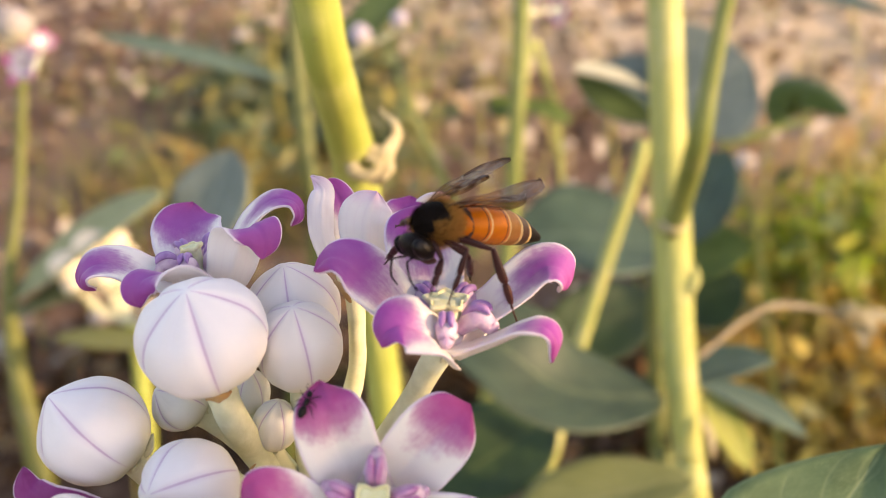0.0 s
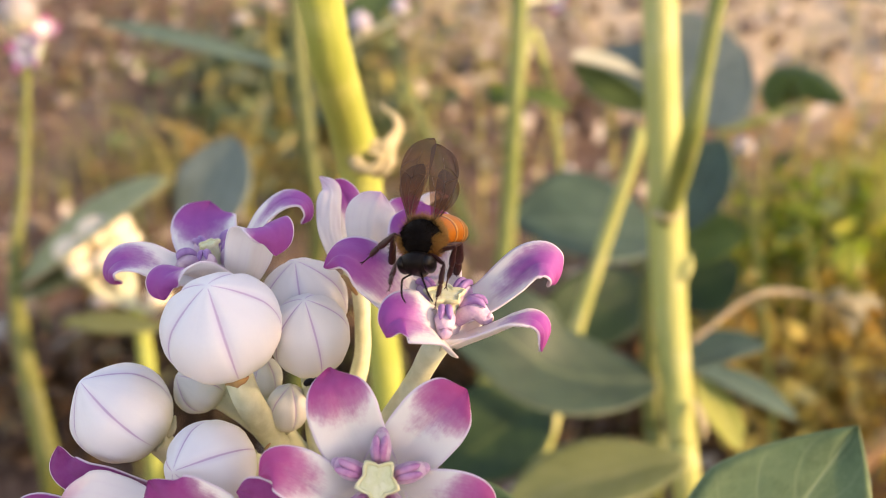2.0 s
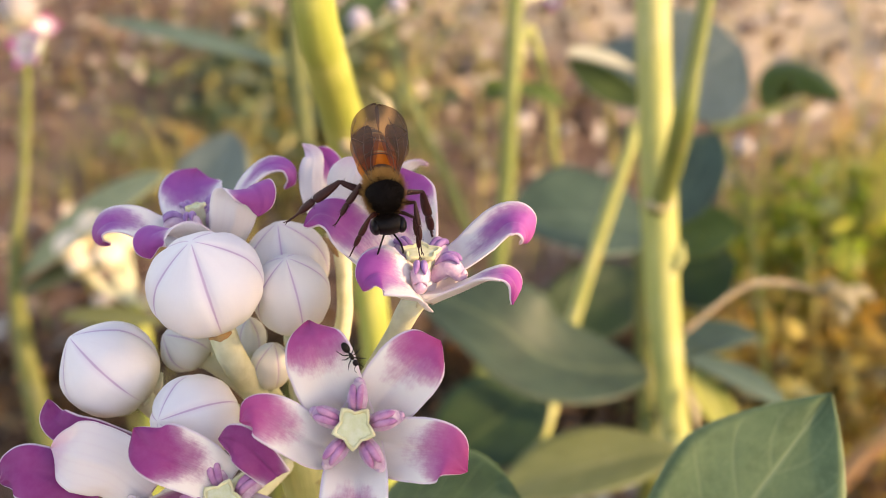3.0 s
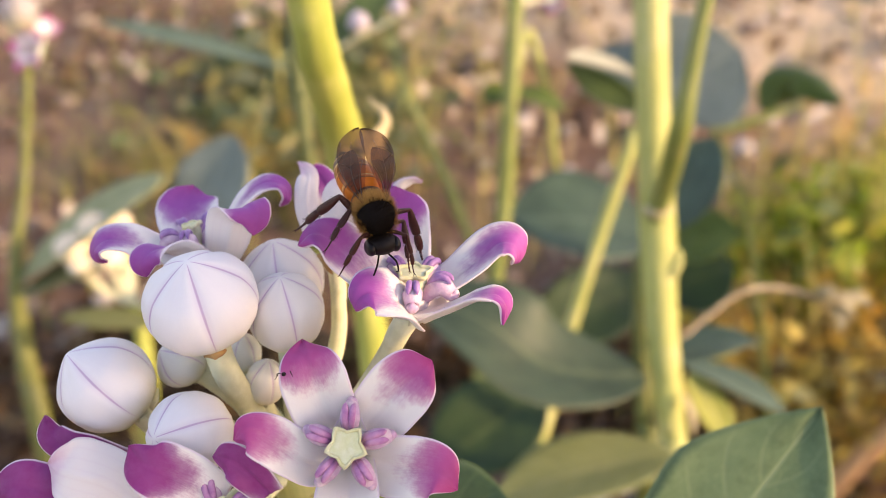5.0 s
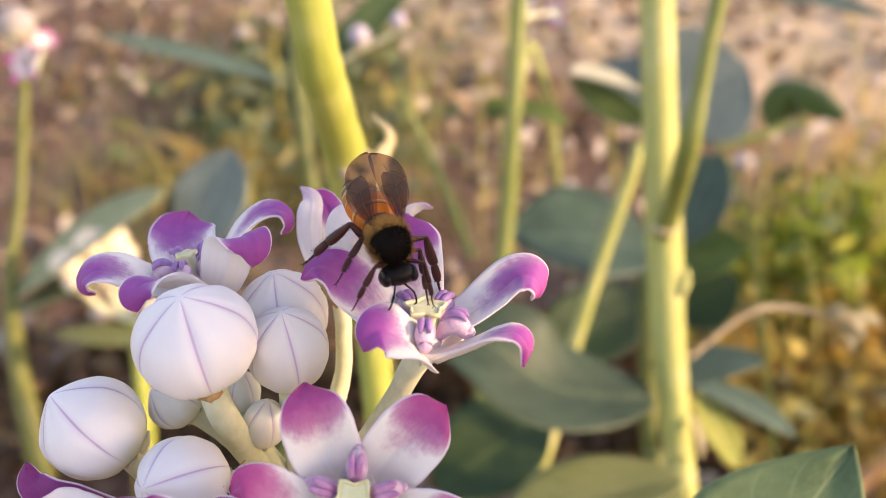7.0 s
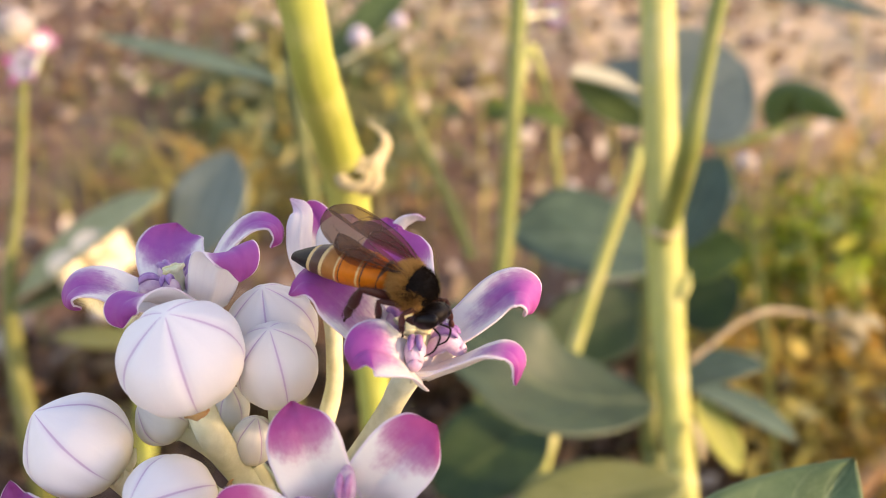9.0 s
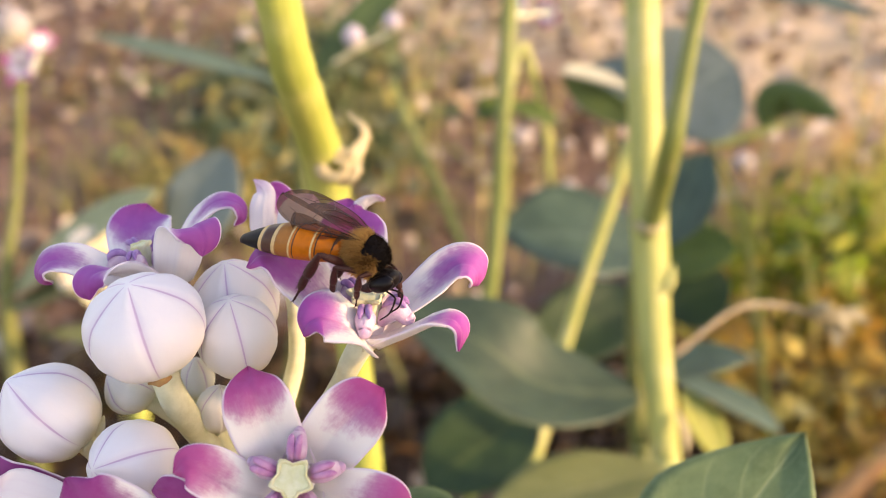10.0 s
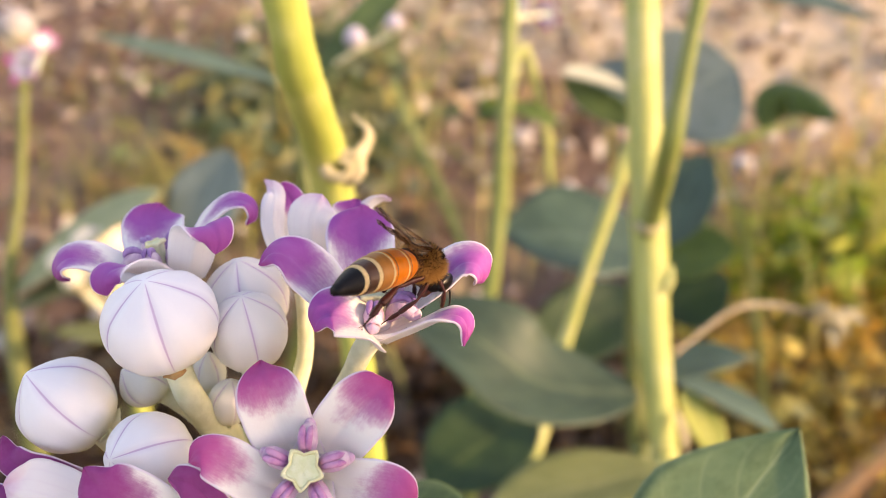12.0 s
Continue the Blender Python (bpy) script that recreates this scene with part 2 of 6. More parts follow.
STEM_PALE = bark("stem_pale_green", (0.30, 0.340, 0.095), (0.42, 0.43, 0.14), (0.55, 0.52, 0.28))
# darker copy of the stem green, with shade put into the colour
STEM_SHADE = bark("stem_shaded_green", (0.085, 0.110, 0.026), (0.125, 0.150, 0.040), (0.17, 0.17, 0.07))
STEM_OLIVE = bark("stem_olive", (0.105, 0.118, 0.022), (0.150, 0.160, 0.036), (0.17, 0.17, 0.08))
STEM_DULL = bark("stem_dull_green", (0.135, 0.175, 0.042), (0.20, 0.235, 0.062), (0.27, 0.27, 0.11))
DRY_TWIG = felt("dry_twig", (0.24, 0.18, 0.11), (0.40, 0.33, 0.22), scale=300, share=0.1)
PAPERY = felt("papery_scale", (0.46, 0.39, 0.22), (0.58, 0.52, 0.35), share=0.25, scale=300)
LEAF_BLUE = leaf_skin("leaf_blue_green", (0.050, 0.092, 0.066), (0.082, 0.135, 0.098), (0.17, 0.225, 0.155), 0.10)
# grey-green made darker so that its leaves look out of the sun
LEAF_SHADED_GREY = leaf_skin("leaf_shaded_grey_green", (0.026, 0.055, 0.041), (0.044, 0.086, 0.062), (0.085, 0.135, 0.10), 0.05)
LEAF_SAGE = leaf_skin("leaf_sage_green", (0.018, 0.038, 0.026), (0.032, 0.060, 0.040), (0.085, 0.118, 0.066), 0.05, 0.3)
LEAF_FELT = leaf_skin("leaf_felted_near", (0.078, 0.140, 0.058), (0.135, 0.205, 0.092), (0.23, 0.30, 0.15), 0.10, 0.42)
LEAF_PALE = leaf_skin("leaf_pale_olive", (0.27, 0.30, 0.14), (0.36, 0.39, 0.20), (0.42, 0.45, 0.27), 0.2)
LEAF_LIGHT = leaf_skin("leaf_light_green", (0.100, 0.128, 0.050), (0.145, 0.172, 0.072), (0.22, 0.245, 0.12), 0.2)
LEAF_OLIVE = leaf_skin("leaf_olive", (0.052, 0.092, 0.012), (0.085, 0.135, 0.022), (0.14, 0.18, 0.05), 0.2)
# leaf green darkened to carry the shade low among the stems
LEAF_SHADED = leaf_skin("leaf_shaded_green", (0.014, 0.036, 0.012), (0.024, 0.055, 0.018), (0.06, 0.09, 0.03), 0.06)
LEAF_GREY = leaf_skin("leaf_grey_blue", (0.135, 0.175, 0.145), (0.185, 0.225, 0.19), (0.25, 0.29, 0.23), 0.10)
# yellow-green that stands for sunlight on the folded part of a leaf
LEAF_LIT_FOLD = leaf_skin("leaf_lit_fold", (0.34, 0.37, 0.08), (0.44, 0.46, 0.13), (0.52, 0.52, 0.22), 0.3)
# pale leaf colour that carries the sunlight on a folded leaf's top
LEAF_LIT_TOP = leaf_skin("leaf_painted_sunlit", (0.32, 0.33, 0.24), (0.42, 0.42, 0.32), (0.48, 0.47, 0.36), 0.15)
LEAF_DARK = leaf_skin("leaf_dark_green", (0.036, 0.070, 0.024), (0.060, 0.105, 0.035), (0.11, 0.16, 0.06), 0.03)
STICK = bark("dead_stick", (0.34, 0.15, 0.05), (0.46, 0.24, 0.09), (0.52, 0.34, 0.18))
SOIL = ground_soil()


# ---- mesh tools ----
def part(name, bm, material, parent=None, label="", smooth=True):
    me = bpy.data.meshes.new(name)
    bm.to_mesh(me)
    bm.free()
    for m in material if isinstance(material, (list, tuple)) else [material]:
        me.materials.append(m)
    if smooth:
        me.polygons.foreach_set("use_smooth", [True] * len(me.polygons))
    ob = new(name, me)
    if parent is not None:
        ob.parent = parent
        ob.matrix_parent_inverse = parent.matrix_basis.inverted()
    return tagged(ob, label)


def spline(points, n):
    """Catmull-Rom through the points (any dimension), n samples."""
    p = np.array(points, float)
    p = np.vstack([2 * p[0] - p[1], p, 2 * p[-1] - p[-2]])
    out = []
    for s in np.linspace(0, len(p) - 3 - 1e-9, n):
        i, t = int(s), s - int(s)
        a, b, c, d = p[i : i + 4]
        out.append(0.5 * (2 * b + (c - a) * t + (2 * a - 5 * b + 4 * c - d) * t * t + (3 * b - a - 3 * c + d) * t**3))
    return np.array(out)


def tube(points, radii, rings=16, sides=12, bm=None, squash=1.0, wobble=0.0, cap=True, mat=0):
    """A tapered tube along a smooth line; squash flattens it, wobble makes it uneven."""
    bm = bm or bmesh.new()
    uv = bm.loops.layers.uv.verify()
    line = spline([(*p, r) for p, r in zip(points, radii)], rings)
    side = None
    loops, length = [], 0.0
    for i, (x, y, z, r) in enumerate(line):
        a, b = line[max(i - 1, 0)][:3], line[min(i + 1, rings - 1)][:3]
        t = Vector(b - a).normalized()
        if side is None:
            side = t.orthogonal().normalized()
        side = (side - t * side.dot(t)).normalized()
        up = t.cross(side)
        r = max(r, 1e-6)
        k = 1 + wobble * noise.noise(Vector((x, y, z)) * (0.35 / r))
        if i:
            length += (Vector(line[i][:3]) - Vector(line[i - 1][:3])).length
        ring = []
        for j in range(sides):
            w = 2 * math.pi * j / sides
            ring.append(bm.verts.new(Vector((x, y, z)) + (side * math.cos(w) + up * math.sin(w) * squash) * r * k))
        loops.append((ring, length))
    for (a, la), (b, lb) in zip(loops, loops[1:]):
        for j in range(sides):
            f = bm.faces.new((a[j], a[(j + 1) % sides], b[(j + 1) % sides], b[j]))
            f.material_index = mat
            for lp, q in zip(f.loops, ((j, la), (j + 1, la), (j + 1, lb), (j, lb))):
                lp[uv].uv = (q[0] / sides, q[1] * 20)
    if cap:
        for ring, flip in ((loops[0][0], True), (loops[-1][0], False)):
            bm.faces.new(ring[::-1] if flip else ring).material_index = mat
    return bm


def ball(c, radii, frame_=None, seg=20, rings=14, bm=None, shape=None, mat=0):
    """An ellipsoid; shape(v) may push its unit points about."""
    bm = bm or bmesh.new()
    got = bmesh.ops.create_uvsphere(bm, u_segments=seg, v_segments=rings, radius=1.0)["verts"]
    for v in got:
        p = shape(v.co.copy()) if shape else v.co.copy()
        p = Vector((p.x * radii[0], p.y * radii[1], p.z * radii[2]))
        v.co = Vector(c) + (frame_ @ p if frame_ else p)
    for f in {f for v in got for f in v.link_faces}:
        f.material_index = mat
    return bm


def axes(axis, ref):
    """A 3x3 turn whose z is axis and whose x lies towards ref."""
    z = Vector(axis).normalized()
    x = (Vector(ref) - z * Vector(ref).dot(z)).normalized()
    return Matrix((x, z.cross(x), z)).transposed()


# ---- the ground ----
def build_ground():
    bm = bmesh.new()
    xs = np.concatenate([np.linspace(-40, -3, 14)[:-1], np.linspace(-3, 3, 110), np.linspace(3, 40, 14)[1:]])
    ys = np.concatenate([np.linspace(-40, -1, 10)[:-1], np.linspace(-1, 5, 110), np.linspace(5, 60, 16)[1:]])
    rows = []
    for y in ys:
        rows.append([bm.verts.new((x, y, 0.02 * noise.noise(Vector((x * 2.1, y * 2.1, 0))) + 0.012 * noise.noise(Vector((x * 9, y * 9, 3))) - 0.02)) for x in xs])
    for a, b in zip(rows, rows[1:]):
        for i in range(len(xs) - 1):
            bm.faces.new((a[i], a[i + 1], b[i + 1], b[i]))
    return tagged(part("ground", bm, SOIL), "dry brown bare soil with scattered litter", "ground", kind="structure")


def scatter_stones(rng, count):
    ico = bmesh.new()
    bmesh.ops.create_icosphere(ico, subdivisions=1, radius=1.0)
    ico.verts.index_update()
    ball_v, ball_f = [v.co.copy() for v in ico.verts], [[v.index for v in f.verts] for f in ico.faces]
    ico.free()
    bm = bmesh.new()
    for _ in range(count):
        y = rng.uniform(-0.6, 3.6)
        x = rng.uniform(-2.2, 2.2)
        r = rng.choice((0.005, 0.008, 0.012, 0.018)) * rng.uniform(0.7, 1.5)
        k = axes((rng.gauss(0, 0.3), rng.gauss(0, 0.3), 1), (rng.gauss(0, 1), rng.gauss(0, 1), 0.01))
        c = Vector((x, y, r * 0.2 - 0.012))
        vs = [bm.verts.new(k @ Vector((v.x * r, v.y * r * rng.uniform(0.75, 1.0), v.z * r * 0.6)) + c) for v in ball_v]
        for f in ball_f:
            bm.faces.new([vs[n] for n in f])
    m = island_mix("pebbles", [(0.20, 0.145, 0.115), (0.34, 0.27, 0.22), (0.13, 0.085, 0.065), (0.74, 0.67, 0.62), (0.24, 0.16, 0.12)], 0.85)
    return tagged(part("pebbles", bm, m), "small pale and brown pebbles on dry soil", "pebbles", kind="stuff")


def scatter_litter(rng, count):
    """Curled dry leaves and husks."""
    bm = bmesh.new()
    for _ in range(count):
        y = rng.uniform(-0.6, 3.4)
        x = rng.uniform(-2.2, 2.2)
        L, w = rng.uniform(0.02, 0.07), rng.uniform(0.006, 0.018)
        k = axes((rng.gauss(0, 0.5), rng.gauss(0, 0.5), 1), (rng.gauss(0, 1), rng.gauss(0, 1), 0.01))
        curl = rng.uniform(-0.4, 0.5)
        rows = []
        for i in range(5):
            s = i / 4
            ww = w * math.sin(math.pi * (0.06 + 0.88 * s))
            rows.append([bm.verts.new(k @ Vector(((s - 0.5) * L, j * ww, curl * L * (s - 0.5) ** 2 + abs(j) * ww * 0.5)) + Vector((x, y, 0.002))) for j in (-1, 0, 1)])
        for a, b in zip(rows, rows[1:]):
            for j in range(2):
                bm.faces.new((a[j], a[j + 1], b[j + 1], b[j]))
    m = island_mix("leaf_litter", [(0.24, 0.15, 0.085), (0.10, 0.058, 0.036), (0.32, 0.23, 0.14), (0.66, 0.58, 0.50), (0.13, 0.068, 0.042), (0.50, 0.42, 0.34)], 0.8, 0.15)
    return tagged(part("leaf_litter", bm, m), "curled dry brown leaf litter on soil", "leaf litter", kind="stuff")


def leafy_weeds(rng, name, label, count, spots, height, size, colours, share=0.3):
    """Small leaflets and bits of stalk in low tangled growth."""
    bm = bmesh.new()
    for _ in range(count):
        cx, cy, sx, sy = rng.choice(spots)
        c = Vector((rng.gauss(cx, sx), rng.gauss(cy, sy), height * rng.random() ** 1.3))
        L, w = size * rng.uniform(0.6, 1.8), size * rng.uniform(0.2, 0.5)
        k = axes((rng.gauss(0, 1), rng.gauss(0, 1), rng.gauss(0.4, 0.7)), (rng.gauss(0, 1), rng.gauss(0, 1), rng.gauss(0, 0.5)))
        rows = []
        for i in range(4):
            q = i / 3
            ww = w * math.sin(math.pi * (0.08 + 0.84 * q))
            rows.append([bm.verts.new(c + k @ Vector(((q - 0.5) * L, j * ww, abs(j) * ww * 0.4 - 0.3 * L * (q - 0.5) ** 2))) for j in (-1, 0, 1)])
        for a, b in zip(rows, rows[1:]):
            for j in range(2):
                bm.faces.new((a[j], a[j + 1], b[j + 1], b[j]))
    return tagged(part(name, bm, island_mix(name, colours, 0.5, share, 0.4)), label, "weeds", kind="stuff")


def blade(bm, p, h, lean, w, rng, segs=5):
    lean = Vector((*lean, 0))
    side = Vector((-lean.y, lean.x, 0)).normalized() if lean.length > 1e-4 else Vector((1, 0, 0))
    side = (side + Vector((rng.gauss(0, 0.4), rng.gauss(0, 0.4), 0))).normalized()
    last = None
    for i in range(segs + 1):
        s = i / segs
        c = Vector(p) + Vector((0, 0, h * s * (1 - 0.25 * s * lean.length / max(h, 1e-4)))) + lean * s * s
        ww = w * (1 - s) ** 0.7 + 0.00015
        now = (bm.verts.new(c - side * ww), bm.verts.new(c + side * ww))
        if last:
            bm.faces.new((last[0], last[1], now[1], now[0]))
        last = now


def grass_patch(rng, name, label, count, spots, hmin, hmax, colours, width=0.0016, flop=0.5):
    bm = bmesh.new()
    for _ in range(count):
        cx, cy, sx, sy = rng.choice(spots)
        x, y = rng.gauss(cx, sx), rng.gauss(cy, sy)
        h = rng.uniform(hmin, hmax)
        a = rng.uniform(0, 2 * math.pi)
        q = h * rng.uniform(0.1, flop)
        blade(bm, (x, y, -0.03), h, (q * math.cos(a), q * math.sin(a)), width * rng.uniform(0.5, 1.4), rng)
    return tagged(part(name, bm, island_mix(name, colours, 0.6, 0.35)), label, "grass", kind="stuff")


# ---- plants ----
def leaf_mesh(base, tip, half, face, material, parent, cup=0.15, droop=0.08, shape=0.5, label="", wave=0.03, fold=0.0, sharp=(2.1, 0.8), rib=()):
    """A thick felted leaf from base to tip; face: where its upper side looks; half: half its width; rib: places by which a bent midrib goes."""
    base, tip = Vector(base), Vector(tip)
    L = (tip - base).length
    x = (tip - base) / L
    z = (Vector(face) - x * Vector(face).dot(x)).normalized()
    y = z.cross(x)
    nu, nv = 22, 12
    line = [Vector(q) for q in spline([base, *rib, tip], nu + 1)]
    bm = bmesh.new()
    uv = bm.loops.layers.uv.verify()
    grids = []
    seed = Vector((base.x * 31, base.y * 17, base.z * 23))
    if rib:
        droop = 0.0
    for level in (0.0, -0.0006):
        g = []
        for i in range(nu + 1):
            s = i / nu
            if rib:
                x = (line[min(i + 1, nu)] - line[max(i - 1, 0)]).normalized()
                z = (Vector(face) - x * Vector(face).dot(x)).normalized()
                y = z.cross(x)
            if s < shape:
                w = 0.12 + 0.88 * math.sin(math.pi / 2 * s / shape) ** 0.75
            else:
                k = (s - shape) / (1 - shape)
                w = (1 - k ** sharp[0]) ** sharp[1]
            row = []
            for j in range(nv + 1):
                v = 2 * j / nv - 1
                n = noise.noise(Vector((s * 3, v * 2, 0)) + seed)
                h = cup * half * abs(v) ** 1.6 * w - droop * L * (2 * s - 1) ** 2 * 0.5 + droop * L * 0.5 + wave * half * n * 2
                h += fold * abs(v) * w * half
                row.append(bm.verts.new(line[i] + y * (half * w * v * (1 - 0.35 * abs(fold))) + z * (h + level)))
            g.append(row)
        grids.append(g)
    top, bot = grids
    for i in range(nu):
        for j in range(nv):
            q = ((i, j), (i + 1, j), (i + 1, j + 1), (i, j + 1))
            for g, order in ((top, q), (bot, q[::-1])):
                f = bm.faces.new([g[a][b] for a, b in order])
                for lp, (a, b) in zip(f.loops, order):
                    lp[uv].uv = (a / nu, 2 * b / nv - 1)
    rim = [(i, 0) for i in range(nu)] + [(nu, j) for j in range(nv)] + [(i, nv) for i in range(nu, 0, -1)] + [(0, j) for j in range(nv, 0, -1)]
    for (a, b), (c, d) in zip(rim, rim[1:] + rim[:1]):
        f = bm.faces.new((top[c][d], top[a][b], bot[a][b], bot[c][d]))
        for lp in f.loops:
            lp[uv].uv = (0.5, 1.0)
    bmesh.ops.recalc_face_normals(bm, faces=bm.faces)
    return part("leaf", bm, material, parent, label)


def petal_mesh(parent, line, half, cup, roll, skew=0.0):
    """A petal along a line of (centre, sidewise, inner normal): cupped at its base, margins turned back by roll towards the pointed tip."""
    nu, nv = len(line) - 1, 18
    bm = bmesh.new()
    uv = bm.loops.layers.uv.verify()
    inner, outer = [], []
    seed = line[0][0] * 2000
    for i, (c, t2, n2) in enumerate(line):
        u = i / nu
        if u < 0.48:
            w = 0.76 + 0.24 * math.sin(math.pi / 2 * u / 0.48)
        else:
            q = (u - 0.48) / 0.52
            w = 0.04 * (1 - q**6) + 0.96 * max(1 - q**2.2, 0.0) ** 0.88 + 0.012
        a, b = [], []
        for j in range(nv + 1):
            v = 2 * j / nv - 1
            ww = half * w
            over = max(u - 0.35, 0.0) / 0.65
            lift = ww * (cup * (1 - over) * abs(v) ** 1.8 - roll * over * abs(v) ** 2.4)
            fine = 0.00016 * noise.noise(Vector((u * 4, v * 2.2, 0)) + seed) + 0.00010 * math.sin(9 * u + 5 * v + seed.x) * abs(v)
            crease = -0.00022 * math.exp(-((v / 0.10) ** 2)) * (1 - u * 0.7)
            q = c + t2 * ((v + skew * u * (1 - v * v)) * ww) + n2 * (lift + fine + crease)
            thick = 0.00026 * (1 - 0.6 * abs(v) ** 3) * (1 - 0.55 * u**4)
            a.append(bm.verts.new(q + n2 * thick))
            b.append(bm.verts.new(q - n2 * thick))
        inner.append(a)
        outer.append(b)
    for i in range(nu):
        for j in range(nv):
            q = ((i, j), (i + 1, j), (i + 1, j + 1), (i, j + 1))
            for g, order, mi in ((inner, q, 0), (outer, q[::-1], 1)):
                f = bm.faces.new([g[x][y] for x, y in order])
                f.material_index = mi
                for lp, (x, y) in zip(f.loops, order):
                    lp[uv].uv = (x / nu, 2 * y / nv - 1)
    rim = [(i, 0) for i in range(nu)] + [(nu, j) for j in range(nv)] + [(i, nv) for i in range(nu, 0, -1)] + [(0, j) for j in range(nv, 0, -1)]
    for (a, b), (c2, d2) in zip(rim, rim[1:] + rim[:1]):
        f = bm.faces.new((inner[c2][d2], inner[a][b], outer[a][b], outer[c2][d2]))
        for lp in f.loops:
            lp[uv].uv = (a / nu, 1.0)
    bmesh.ops.recalc_face_normals(bm, faces=bm.faces)
    return part("petal", bm, [INNER[0], PETAL_OUT], parent)


def petal(parent, o, k, az, L, half, phi0, phi1, p=2.2, cup=0.35, r0=0.0013):
    """A regular petal of a flower at o with the turn k: az its direction round the axis, phi its climb from base to tip (degrees)."""
    er = Vector((math.cos(radians(az)), math.sin(radians(az)), 0))
    et, ea = Vector((-er.y, er.x, 0)), Vector((0, 0, 1))
    c, line = er * r0, []
    for i in range(37):
        phi = radians(phi0 + (phi1 - phi0) * (i / 36) ** p)
        if i:
            c = c + (er * math.cos(phi) + ea * math.sin(phi)) * (L / 36)
        line.append((Vector(o) + k @ c, k @ et, k @ (ea * math.cos(phi) - er * math.sin(phi))))
    return petal_mesh(parent, line, half, cup, 0.2)


def petal_along(parent, half, rows, cup=0.3, roll=0.2):
    """A petal bent along rows of a place on its midrib and the way that its inner side looks there."""
    n = 45
    pts = spline(rows, n)
    line = []
    for i in range(n):
        c = Vector(pts[i][:3])
        t = Vector(pts[min(i + 1, n - 1)][:3] - pts[max(i - 1, 0)][:3]).normalized()
        f = Vector(pts[i][3:])
        f = (f - t * f.dot(t)).normalized()
        line.append((c, f.cross(t), f))
    return petal_mesh(parent, line, half, cup, roll, 0.08 * math.sin(rows[0][0] * 9e4))


def corona_lobe(parent, o, k, az, s=1.0):
    """A fleshy lobe of the corona: a flattened plate that leans on the column, with two ridges on top and a curled spur at its foot."""
    er = Vector((math.cos(radians(az)), math.sin(radians(az)), 0))
    et = Vector((-er.y, er.x, 0))
    put = lambda r, z, y=0.0: Vector(o) + k @ ((er * r + et * y + Vector((0, 0, z))) * 0.001 * s)  # noqa: E731
    bm = bmesh.new()
    for y in (-1, 1):
        tube([put(1.35, 1.3, y * 0.12), put(1.75, 2.5, y * 0.20), put(2.3, 3.15, y * 0.27), put(2.95, 3.3, y * 0.32), put(3.45, 3.15, y * 0.36), put(3.75, 2.8, y * 0.42)], [r * s * 0.001 for r in (0.24, 0.30, 0.34, 0.33, 0.27, 0.07)], 18, 9, bm)
    lobe = part("corona_lobe", bm, LOBE_VIOLET if INNER[0] in (PETAL_VIOLET, PETAL_LILAC) else LOBE, parent)
    bm = tube([put(1.2, 0.7), put(1.75, 1.5), put(2.35, 2.1), put(2.95, 2.2), put(3.4, 1.85), put(3.75, 1.55), put(4.05, 1.75), put(4.0, 2.15)], [r * s * 0.001 for r in (0.50, 0.78, 0.92, 0.90, 0.78, 0.64, 0.46, 0.18)], 24, 11)
    part("spur", bm, SPUR, lobe, "pale curled spur of the corona")
    return lobe


